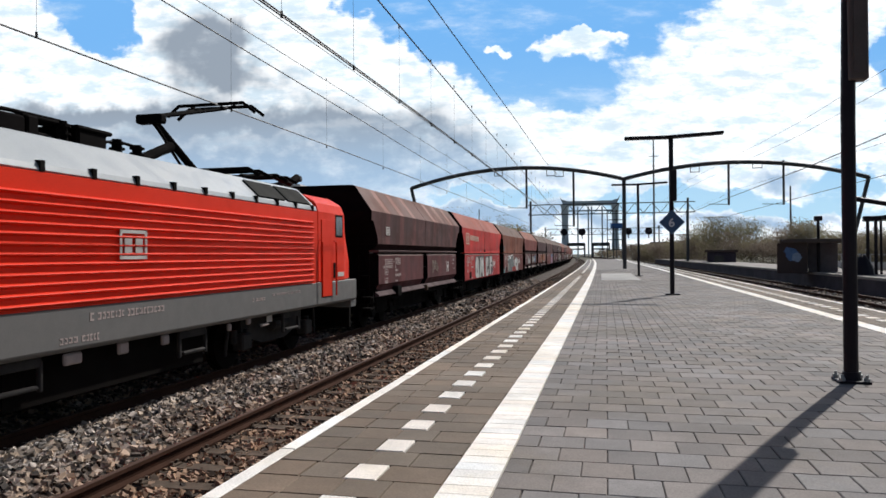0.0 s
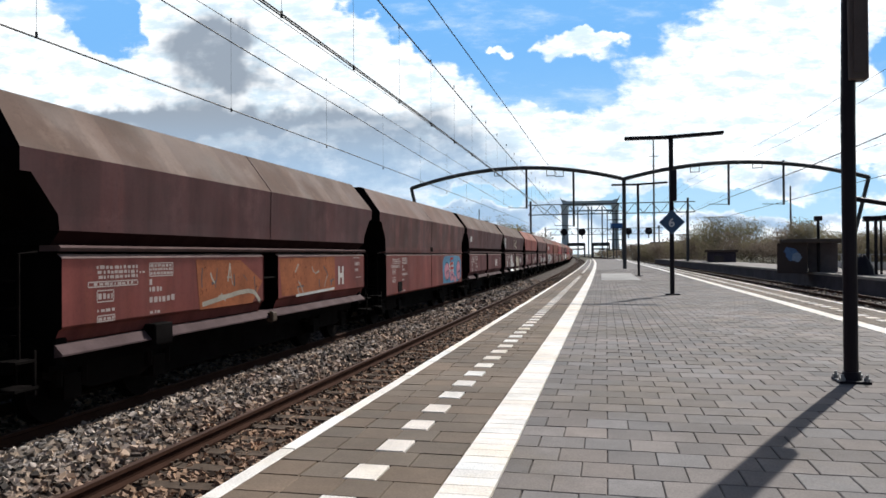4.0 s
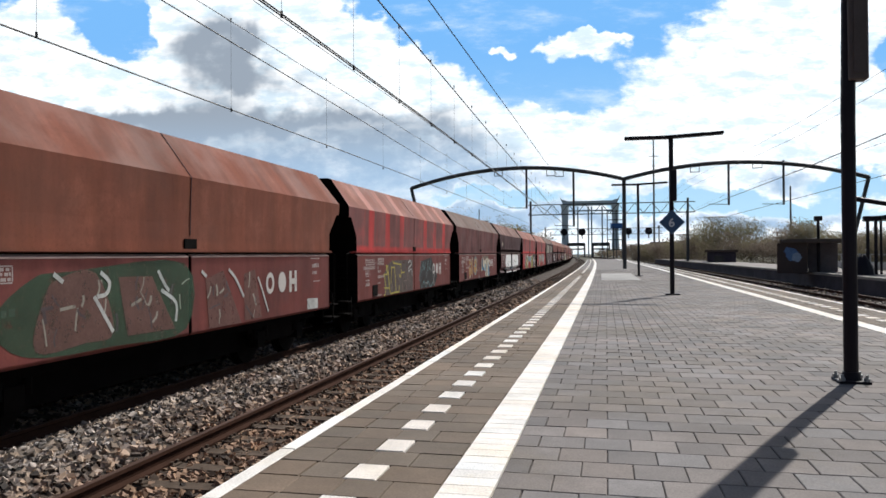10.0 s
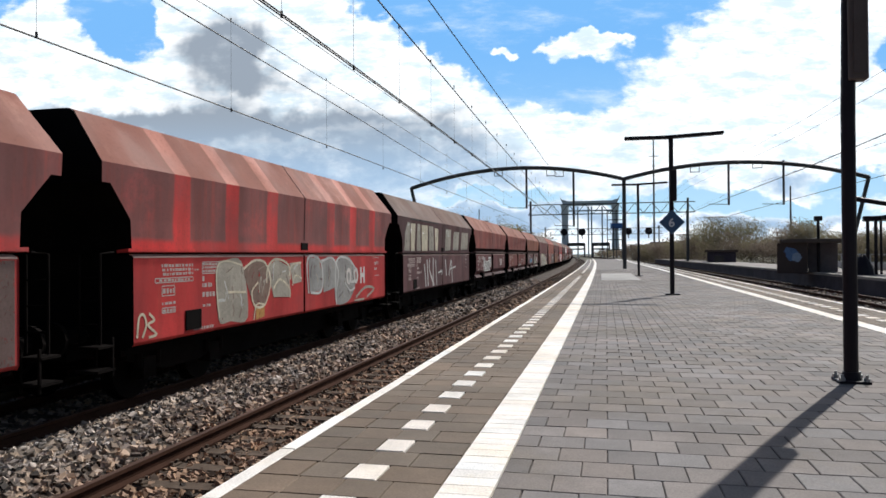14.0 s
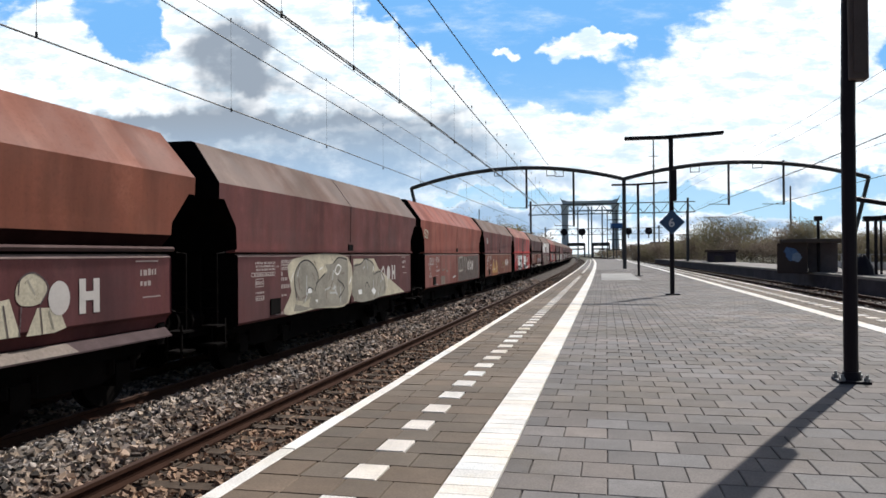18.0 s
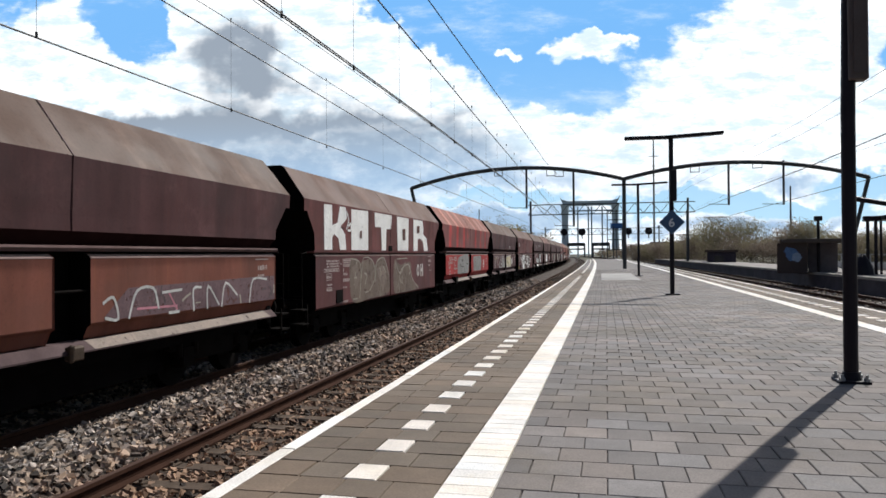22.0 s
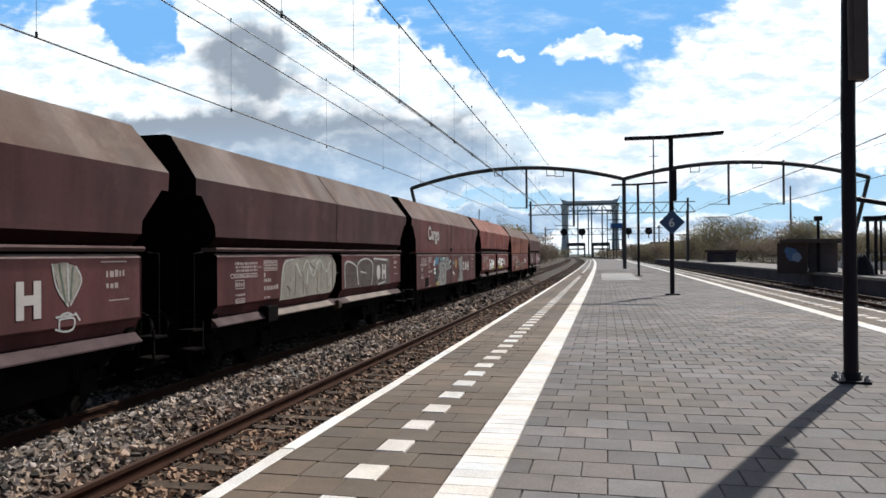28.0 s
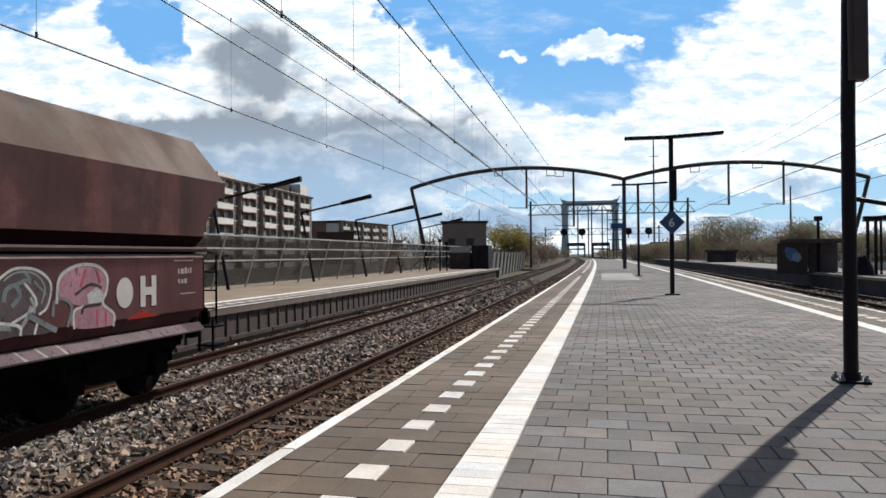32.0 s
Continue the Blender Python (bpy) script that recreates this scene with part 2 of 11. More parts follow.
SLAB = tile_paint("grey_paving", (0.172, 0.163, 0.161), 0.40, 0.22)
EDGE_SLAB = tile_paint("brown_paving", (0.160, 0.128, 0.097), 0.22, 0.28)
JOINT = plain("joint_sand", (0.145, 0.125, 0.108), 0.95)
WHITE_SLAB = tile_paint("white_slab", (0.885, 0.895, 0.88), 0.14, 0.05)
CONCRETE = plain("concrete", (0.27, 0.25, 0.225), 0.9, vary=0.4, scale=1.2)
DARK_WALL = plain("dark_concrete", (0.085, 0.060, 0.054), 0.9, vary=0.45, scale=0.9)
STONE = ballast_paint("ballast_stone")
BED = ground_paint("ballast_bed", (0.06, 0.045, 0.036), (0.075, 0.05, 0.034), 0.8)
# darker copy of dark_concrete: the shade of the outer wall is in its colour
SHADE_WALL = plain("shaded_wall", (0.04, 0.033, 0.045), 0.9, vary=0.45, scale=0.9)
GRASS = ground_paint("rough_grass", (0.075, 0.078, 0.04), (0.10, 0.085, 0.055))
SCRUB = ground_paint("dry_scrub", (0.075, 0.06, 0.04), (0.10, 0.075, 0.05), 0.3)
SLEEPER = plain("sleeper_wood", (0.105, 0.080, 0.062), 0.95, vary=0.7, scale=5.0, gloss=0.1)
RAIL_SIDE = plain("rusty_rail", (0.050, 0.026, 0.018), 0.95, vary=0.4, gloss=0.05)
RAIL_TOP = plain("worn_rail_head", (0.085, 0.05, 0.038), 0.7, metal=0.1, gloss=0.2)
POST = plain("dark_post_paint", (0.012, 0.009, 0.014), 0.5, vary=0.3, gloss=0.2)
STEEL = plain("portal_steel", (0.045, 0.05, 0.055), 0.6, vary=0.3)
GALV = plain("galvanised_steel", (0.32, 0.33, 0.33), 0.5, metal=0.5)
WIRE = plain("wire", (0.04, 0.04, 0.042), 0.6)
RUSTBOX = plain("brown_housing", (0.085, 0.062, 0.056), 0.6, vary=0.3)
BLUE_SIGN = plain("blue_sign", (0.028, 0.075, 0.17), 0.45, vary=0.15)
SIGN_WHITE = plain("sign_white", (0.62, 0.66, 0.7), 0.5, vary=0.1)
BLACK = plain("coal_black", (0.005, 0.004, 0.004), 0.9, vary=0.4, gloss=0.05)
BOGIE = plain("bogie_grime", (0.006, 0.0045, 0.004), 0.9, vary=0.5, gloss=0.06)
LEDGE = plain("dusty_ledge", (0.098, 0.068, 0.069), 0.85, vary=0.5, gloss=0.1)
# pale tone paints sunlight onto the dusty top edge of the panels
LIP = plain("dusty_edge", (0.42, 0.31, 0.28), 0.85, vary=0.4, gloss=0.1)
LATCH = plain("worn_latch", (0.07, 0.043, 0.024), 0.75, vary=0.5)
RAIL_DUST = plain("dusty_rail", (0.125, 0.082, 0.078), 0.85, vary=0.4, gloss=0.08)
GRILLE = plain("grille_grey", (0.06, 0.06, 0.058), 0.95, gloss=0.0)
UNDER = plain("oily_underframe", (0.035, 0.032, 0.031), 0.8, vary=0.6, scale=4.0, gloss=0.15)
FADED = plain("faded_lettering", (0.40, 0.325, 0.305), 0.7, vary=0.3)
DECAL = plain("lettering_white", (0.58, 0.54, 0.51), 0.6, vary=0.2)
LOCO_RED = plain("traffic_red", (0.77, 0.036, 0.012), 0.5, vary=0.18, scale=1.5, gloss=0.1)
LOCO_GREY = plain("skirt_grey", (0.145, 0.14, 0.135), 0.55, vary=0.2)
ROOF_GREY = plain("roof_grey", (0.36, 0.39, 0.41), 0.4, vary=0.2)
GLASS_DARK = plain("dark_glass", (0.03, 0.035, 0.04), 0.08)
FENCE_GLASS = glass_paint("fence_glass", (0.08, 0.084, 0.088), 0.42)
BROWN_BRICK = plain("brown_brick", (0.075, 0.055, 0.05), 0.9, vary=0.4, scale=0.3)
FLAT_WALL = plain("flat_wall", (0.25, 0.165, 0.13), 0.9, vary=0.3, scale=0.2)
CURTAIN = plain("curtained_window", (0.15, 0.125, 0.115), 0.4, vary=0.5, scale=0.4)
PARTY_GREY = plain("party_wall_grey", (0.30, 0.275, 0.25), 0.9, vary=0.3, scale=0.3)
BALCONY = plain("balcony_white", (0.88, 0.85, 0.79), 0.8, vary=0.25, scale=0.3)
# pale blue-grey puts the distance haze into the steel's base colour
BRIDGE = plain("bridge_steel", (0.62, 0.70, 0.76), 0.7, vary=0.2, scale=0.1)
BARK = plain("bark", (0.09, 0.07, 0.055), 0.9)
LEAF_OLIVE = leaf_paint("leaf_olive", (0.15, 0.14, 0.08), (0.26, 0.23, 0.145))
LEAF_YELLOW = leaf_paint("leaf_yellow", (0.20, 0.17, 0.03), (0.30, 0.25, 0.06))
LEAF_BROWN = leaf_paint("leaf_brown", (0.16, 0.128, 0.10), (0.27, 0.22, 0.175))


# ---- mesh helpers ----
class Shape:
    """Gathers corners and faces of one mesh, with a material slot for each face."""

    def __init__(self):
        self.v, self.f, self.s = [], [], []

    def face(self, pts, slot=0):
        i = len(self.v)
        self.v += [tuple(p) for p in pts]
        self.f.append(tuple(range(i, i + len(pts))))
        self.s.append(slot)

    def loft(self, rings, slot=0, caps=True, close=True):
        """Joins rings of equal length."""
        i, k = len(self.v), len(rings[0])
        for r in rings:
            self.v += [tuple(p) for p in r]
        for a in range(len(rings) - 1):
            for b in range(k if close else k - 1):
                c = (b + 1) % k
                self.f.append((i + a * k + b, i + a * k + c, i + (a + 1) * k + c, i + (a + 1) * k + b))
                self.s.append(slot)
        if caps:
            self.f.append(tuple(i + b for b in reversed(range(k))))
            self.f.append(tuple(i + (len(rings) - 1) * k + b for b in range(k)))
            self.s += [slot, slot]
        return self

    def box(self, c, size, slot=0, m=None):
        hx, hy, hz = (d / 2 for d in size)
        r = [[Vector((c[0] + sx * hx, c[1] + sy * hy, c[2] + sz * hz)) for sx, sy in ((-1, -1), (1, -1), (1, 1), (-1, 1))] for sz in (-1, 1)]
        if m is not None:
            r = [[m @ p for p in q] for q in r]
        return self.loft(r, slot)

    def tube(self, pts, radius, sides=8, slot=0):
        """A round bar through pts; radius a number or one for each point."""
        pts = [Vector(p) for p in pts]
        rings = []
        for k, p in enumerate(pts):
            d = (pts[min(k + 1, len(pts) - 1)] - pts[max(k - 1, 0)]).normalized()
            a = d.orthogonal().normalized() if abs(d.z) > 0.95 else d.cross(Vector((0, 0, 1))).normalized()
            b = d.cross(a)
            r = radius[k] if isinstance(radius, (list, tuple)) else radius
            rings.append([p + (a * math.cos(t) + b * math.sin(t)) * r for t in (2 * math.pi * j / sides for j in range(sides))])
        return self.loft(rings, slot)

    def mesh(self, name):
        me = bpy.data.meshes.new(name)
        me.from_pydata(self.v, [], self.f)
        me.polygons.foreach_set("material_index", self.s)
        bm = bmesh.new()
        bm.from_mesh(me)
        bmesh.ops.recalc_face_normals(bm, faces=bm.faces)
        bm.to_mesh(me)
        bm.free()
        return me


def part(name, shape, material, parent=None, label="", m=None, bevel=0.0):
    """Links a Shape (or a mesh) as one mesh object under a thing or a part."""
    me = shape.mesh(name) if isinstance(shape, Shape) else shape
    if not me.materials:
        for one in material if isinstance(material, (list, tuple)) else (material,):
            me.materials.append(one)
    if bevel:
        bm = bmesh.new()
        bm.from_mesh(me)
        bmesh.ops.remove_doubles(bm, verts=bm.verts, dist=1e-5)
        bmesh.ops.bevel(bm, geom=[e for e in bm.edges if len(e.link_faces) == 2 and e.calc_face_angle(0) > 0.5], offset=bevel, segments=1, affect="EDGES")
        bm.to_mesh(me)
        bm.free()
    ob = new(name, me)
    if parent is not None:
        ob.parent = parent
    if m is not None:
        ob.matrix_basis = m
    if label:
        tagged(ob, label)
    return ob


def thing(name, label, category, m=None, group="", kind=""):
    ob = new(name)
    if m is not None:
        ob.matrix_basis = m
    return tagged(ob, label, category, group, kind)


def lettering(text, size, depth=0.006):
    """A mesh of text in the built-in font, facing +x, reading along +y, its lower left at the origin."""
    cu = bpy.data.curves.new("text", "FONT")
    cu.body, cu.size, cu.extrude, cu.offset, cu.space_character = text, size, depth, size * 0.022, 1.1
    ob = bpy.data.objects.new("text", cu)
    scene.collection.objects.link(ob)
    me = bpy.data.meshes.new_from_object(ob.evaluated_get(bpy.context.evaluated_depsgraph_get()))
    bpy.data.objects.remove(ob)
    me.transform(Matrix(((0, 0, 1, 0), (1, 0, 0, 0), (0, 1, 0, 0), (0, 0, 0, 1))))
    me.materials.clear()
    return me


def strip(sections, s0, s1, step):
    """A sheet that follows the bend: sections is a list of (offset, z)."""
    sh = Shape()
    n = max(int((s1 - s0) / step), 1)
    rings = []
    for k in range(n + 1):
        s = s0 + (s1 - s0) * k / n
        rings.append([(*along(o, s)[:2], z) for o, z in sections])
    return sh.loft(rings, caps=False, close=False)


def closed_strip(sections, s0, s1, step):
    sh = Shape()
    n = max(int((s1 - s0) / step), 1)
    return sh.loft([[(*along(o, s)[:2], z) for o, z in sections] for s in (s0 + (s1 - s0) * k / n for k in range(n + 1))])


# ---- ground, tracks and platforms ----
def setting(name, shape, material, label, category):
    return tagged(part(name, shape, material), label, category, kind="structure")


sh = Shape()
sh.face([(-4200, -400, -1.25), (4200, -400, -1.25), (4200, 4600, -1.25), (-4200, 4600, -1.25)])
setting("ground", sh, GRASS, "rough grass and bare earth beside the railway", "ground")
setting("ballast_bed", strip([(-9.23, RAIL - 0.22), (-6.75, RAIL - 0.22), (-6.2, RAIL - 0.09), (-5.3, RAIL - 0.09), (-4.7, RAIL - 0.22), (-2.04, RAIL - 0.22)], -40, 760, 6.0), BED,
        "brown-grey ballast bed between the platforms", "ballast")
setting("ballast_bed_2", strip([(5.83, RAIL - 0.2), (9.0, RAIL - 0.16), (12.9, RAIL - 0.2)], -40, 760, 6.0), BED, "dark ballast bed beside the island platform", "ballast")
setting("embankment", strip([(-60, -1.2), (-24, -1.1), (-9.23, RAIL - 0.19)], 112, 760, 10.0), SCRUB, "scrubby brown bank beside the line", "embankment")

RAIL_FORM = [(-0.035, 0.0), (0.035, 0.0), (0.037, -0.035), (0.012, -0.05), (0.010, -0.12), (0.07, -0.14), (0.07, -0.16), (-0.07, -0.16), (-0.07, -0.14), (-0.010, -0.12), (-0.012, -0.05), (-0.037, -0.035)]


def sleeper_mesh(seed):
    """A worn wooden sleeper with uneven edges and two bearing plates."""
    r = random.Random(seed)
    s = Shape()
    rings = []
    for k in range(9):
        x, w, z, d = -1.3 + 2.6 * k / 8, 0.125 + r.uniform(-0.016, 0.008), r.uniform(-0.016, 0.004), r.uniform(-0.012, 0.012)
        rings.append([(x, d + y * w, z + h) for y, h in ((-1.0, -0.12), (1.0, -0.12), (1.0, -0.03), (0.82, 0.0), (0.1, -0.006), (-0.8, 0.0), (-1.0, -0.028))])
    s.loft(rings)
    for x in (-0.75, 0.75):
        s.box((x, 0, 0.006), (0.30, 0.15, 0.014))
        for y in (-0.05, 0.05):
            s.tube([(x - 0.11, y, 0.01), (x - 0.11, y, 0.045)], 0.018, 6), s.tube([(x + 0.11, y, 0.01), (x + 0.11, y, 0.045)], 0.018, 6)
    me = s.mesh("sleeper")
    me.materials.append(SLEEPER)
    return me


SLEEPERS = [sleeper_mesh(k) for k in range(6)]


def make_track(number, axis, near, count, label):
    track = thing(f"track_{number}", label, "railway track", kind="structure")
    for side in (-0.75, 0.75):
        part("rail", closed_strip([(axis + side + a, RAIL - 0.004 + b) for a, b in RAIL_FORM], -40, 600, 4.0), RAIL_SIDE, track, "rust-brown rail")
        part("running_surface", closed_strip([(axis + side + a, RAIL + b) for a, b in ((-0.03, 0.0), (0.03, 0.0), (0.03, -0.004), (-0.03, -0.004))], -40, 600, 4.0), RAIL_TOP, track, "worn steel rail head")
    rng = random.Random(number)
    for k in range(count):
        s = near + 0.6 * k
        part("sleeper", rng.choice(SLEEPERS), SLEEPER, track, m=spot(axis + rng.uniform(-0.03, 0.03), s, RAIL - 0.163 - rng.uniform(0, 0.012), rng.uniform(-0.02, 0.02)))
    rest = Shape()
    for k in range(count, int((320 - near) / 0.6)):
        rest.box((0, 0, -0.06), (2.6, 0.25, 0.12), m=spot(axis, near + 0.6 * k, RAIL - 0.165))
    tagged(part("far_sleepers", rest, SLEEPER, track), "rows of weathered sleepers", kind="stuff")
    return track


make_track(1, -3.78, 1.0, 110, "railway track of rusty rails on weathered wooden sleepers")
make_track(2, TRAIN_AXIS, 4.0, 100, "railway track of rusty rails on which the freight train runs")
make_track(3, 7.53, 14.0, 90, "railway track beyond the island platform")
make_track(4, 11.2, 20.0, 90, "outer railway track beside the overgrown platform")


def many_boxes(name, places, sizes, turns, jitter, rng):
    """One mesh of many uneven six-sided stones."""
    n = len(places)
    unit = np.array([(x, y, z) for z in (-1, 1) for y in (-1, 1) for x in (-1, 1)], float)
    v = unit[None] * sizes[:, None, :] * 0.5 * (1 + rng.uniform(-jitter, jitter, (n, 8, 3)))
    for axis, ang in enumerate(turns.T):
        c, s = np.cos(ang)[:, None], np.sin(ang)[:, None]
        i, j = [(1, 2), (0, 2), (0, 1)][axis]
        a, b = v[:, :, i].copy(), v[:, :, j].copy()
        v[:, :, i], v[:, :, j] = c * a - s * b, s * a + c * b
    v += places[:, None, :]
    quads = np.array([(0, 2, 3, 1), (4, 5, 7, 6), (0, 1, 5, 4), (2, 6, 7, 3), (0, 4, 6, 2), (1, 3, 7, 5)])
    f = (quads[None] + 8 * np.arange(n)[:, None, None]).reshape(-1, 4)
    me = bpy.data.meshes.new(name)
    me.vertices.add(8 * n), me.loops.add(4 * len(f)), me.polygons.add(len(f))
    me.vertices.foreach_set("co", v.ravel())
    me.loops.foreach_set("vertex_index", f.ravel())
    me.polygons.foreach_set("loop_start", np.arange(0, 4 * len(f), 4))
    me.polygons.foreach_set("loop_total", np.full(len(f), 4))
    me.update(calc_edges=True)
    me.shade_flat()
    me.validate()
    return me


def bend_xy(off, s):
    a = np.maximum(s - BEND, 0.0) / RADIUS
    return -RADIUS + (RADIUS + off) * np.cos(a), np.where(a > 0, BEND + (RADIUS + off) * np.sin(a), s)


def stones(name, o0, o1, s0, s1, gap, size, label, seed):
    rng = np.random.default_rng(seed)
    n = int((o1 - o0) * (s1 - s0) / gap ** 2)
    off, s = rng.uniform(o0, o1, n), rng.uniform(s0, s1, n)
    bare = np.zeros(n, bool)
    for axis, first in ((-3.78, 1.0), (TRAIN_AXIS, 4.0)):
        bare |= (np.abs(off - axis) < 1.28) & (np.abs((s - first + 0.3) % 0.6 - 0.3) < 0.135)
    bare &= rng.uniform(0, 1, n) < 0.70 + 0.2 * np.sin(s * 2.1 + off * 3.0)
    off, s = off[~bare], s[~bare]
    n = len(off)
    ridge = np.clip(1.5 - np.abs(off + 5.75) / 0.7, 0, 1) * 0.16 if o1 < 0 else 0 * off
    z = RAIL - 0.212 + ridge + rng.uniform(-0.022, 0.028, n)
    x, y = bend_xy(off, s)
    d = size * rng.uniform(0.6, 1.35, n)
    dims = np.stack([d * rng.uniform(0.8, 1.4, n), d * rng.uniform(0.8, 1.4, n), d * rng.uniform(0.6, 1.0, n)], 1)
    me = many_boxes(name, np.stack([x, y, z], 1), dims, rng.uniform(-1.2, 1.2, (n, 3)) * np.array([0.6, 0.6, 2.6]), 0.42, rng)
    ob = part(name, me, STONE)
    tagged(ob, label, "ballast", kind="stuff")


stones("ballast_stones", -9.1, -2.2, 2.5, 12.0, 0.043, 0.050, "loose grey-brown ballast stones round the rails", 3)
stones("ballast_stones", -9.1, -2.2, 12.0, 26.0, 0.056, 0.056, "loose grey-brown ballast stones farther along the rails", 4)
stones("ballast_stones", -9.1, -2.2, 26.0, 60.0, 0.14, 0.10, "distant ballast stones along the rails", 5)
stones("ballast_stones", 5.9, 13.1, 16.0, 60.0, 0.15, 0.10, "dark ballast stones beyond the island platform", 6)

# the island platform
LEFT, RIGHT, TAIL = -2.04, 5.83, 176.0
island = thing("platform_1", "island platform of concrete paving with white safety lines", "platform", kind="structure")
part("platform_body", closed_strip([(LEFT + 0.02, -1.2), (RIGHT - 0.02, -1.2), (RIGHT - 0.02, -0.022), (LEFT + 0.02, -0.022)], -14, TAIL, 6.0), JOINT, island, "sandy joints and concrete walls")
ROW = 0.301
FAR_ROW = 60.0
part("far_paving", closed_strip([(LEFT + 0.1, -0.03), (RIGHT - 0.1, -0.03), (RIGHT - 0.1, -0.003), (LEFT + 0.1, -0.003)], FAR_ROW, TAIL, 6.0), SLAB, island, "distant grey paving")
part("near_paving", closed_strip([(LEFT + 0.1, -0.03), (RIGHT - 0.1, -0.03), (RIGHT - 0.1, -0.003), (LEFT + 0.1, -0.003)], -14, -4.5, 6.0), SLAB, island, "grey paving behind the viewpoint")


def slab_mesh(name, w, d, material, h=0.024, chamfer=0.005):
    s = Shape()
    rings = []
    for z, c in ((-h, 0.0), (-chamfer, 0.0), (0.0, chamfer)):
        rings.append([(x * (w / 2 - c), y * (d / 2 - c), z) for x, y in ((-1, -1), (1, -1), (1, 1), (-1, 1))])
    me = s.loft(rings).mesh(name)
    me.materials.append(material)
    return me


PAVER = slab_mesh("paving_slab", 0.295, 0.295, SLAB)
EDGE_PAVER = slab_mesh("paving_slab", 0.275, 0.295, EDGE_SLAB)
halves = Shape()
for sy in (-1, 1):
    halves.loft([[(x * (0.144 - c), sy * 0.0745 + y * (0.073 - c), z) for x, y in ((-1, -1), (1, -1), (1, 1), (-1, 1))] for z, c in ((-0.024, 0.0), (-0.002, 0.0), (0.0, 0.002))])
WHITE_PAVER = halves.mesh("line_slab")
WHITE_PAVER.materials.append(WHITE_SLAB)
DASH = slab_mesh("dash_slab", 0.195, 0.290, tile_paint("worn_white_slab", (0.76, 0.76, 0.74), 0.2, 0.1))
COPING = slab_mesh("edge_stone", 0.10, 0.994, WHITE_SLAB, 0.05, 0.006)
rng = random.Random(11)
loose = {"grey": Shape(), "brown": Shape()}


def lay(mesh, key, off, s, w, d, near):
    lift = rng.uniform(-0.004, 0.0)
    m = spot(off, s, lift, rng.uniform(-0.006, 0.006)) @ Matrix.Rotation(rng.uniform(-0.006, 0.006), 4, "X") @ Matrix.Rotation(rng.uniform(-0.006, 0.006), 4, "Y")
    if near:
        part(mesh.name.split(".")[0], mesh, None, island, m=m)
    else:
        sh = loose[key]
        rings = [[m @ Vector((x * (w / 2 - c), y * (d / 2 - c), z)) for x, y in ((-1, -1), (1, -1), (1, 1), (-1, 1))] for z, c in ((-0.02, 0.0), (0.0, 0.004))]
        sh.loft(rings)


row, s = -20, 1.7136 - 20 * ROW
while s < FAR_ROW:
    near = 2.9 < s < 8.6
    shift = 0.15 if row % 2 else 0.0
    o = -0.52 + 0.15 - shift
    while o < 4.30 + 0.1:
        a, b = max(o - 0.15, -0.52), min(o + 0.15, 4.31)
        if b - a > 0.04:
            whole = b - a > 0.29
            lay(PAVER, "grey", (a + b) / 2, s, b - a - 0.006, 0.294, near and whole and (a + b) / 2 < 3.6)
        o += 0.3
    if row % 2:
        cells = [(-1.94, -1.66), (-1.66, -1.38), (-1.38, -1.10), (-1.10, -0.82)]
    else:
        cells = [(-1.94, -1.68), (-1.68, -1.413), (-1.207, -0.82)]
    for a, b in cells:
        lay(EDGE_PAVER, "brown", (a + b) / 2, s, b - a - 0.006, 0.294, near and abs(b - a - 0.28) < 0.01)
        mirrored = 3.79 - (a + b) / 2
        lay(EDGE_PAVER, "brown", mirrored, s, b - a - 0.006, 0.294, False)
    row += 1
    s += ROW
for key, mat in (("grey", SLAB), ("brown", EDGE_SLAB)):
    tagged(part("paving_rest", loose[key], mat, island), kind="stuff")
for side, o in ((0, -0.67), (1, 4.46)):
    for k in range(-20, 116):
        part("line_slab", WHITE_PAVER, None, island, m=spot(o, 1.7136 + ROW * (k + (18 if side else 0)), 0.001 + rng.uniform(-0.002, 0.001), rng.uniform(-0.004, 0.004)))
    part("far_line", closed_strip([(o - 0.144, -0.01), (o + 0.144, -0.01), (o + 0.144, 0.003), (o - 0.144, 0.003)], 36.4 + 5.4 * side, TAIL, 6.0), WHITE_SLAB, island, "worn white safety line")
for side, o in ((0, -1.31), (1, 5.10)):
    for k in range(-10, 70):
        part("dash_slab", DASH, None, island, m=spot(o, 1.7136 + 2 * ROW * (k + (9 if side else 0)), 0.002 + rng.uniform(-0.002, 0.001)))
    rest = Shape()
    for k in range(79, 280):
        rest.box((0, 0, -0.005), (0.195, 0.29, 0.015), m=spot(o, 1.7136 + 2 * ROW * k, 0.002))
    tagged(part("far_dashes", rest, WHITE_SLAB, island), kind="stuff")
for side, o in ((0, -1.99), (1, 5.78)):
    for k in range(-6, 60):
        part("edge_stone", COPING, None, island, m=spot(o, 1.0 + k, 0.002 + rng.uniform(-0.004, 0.002), rng.uniform(-0.005, 0.005)))
    part("far_edge", closed_strip([(o - 0.05, -0.05), (o + 0.05, -0.05), (o + 0.05, 0.002), (o - 0.05, 0.002)], 60.5, TAIL, 6.0), WHITE_SLAB, island, "white painted platform edge")
    part("edge_wall", closed_strip([(o - 0.05, -1.2), (o + 0.05, -1.2), (o + 0.05, -0.052), (o - 0.05, -0.052)], -14, TAIL, 6.0), CONCRETE, island, "stained concrete platform wall")

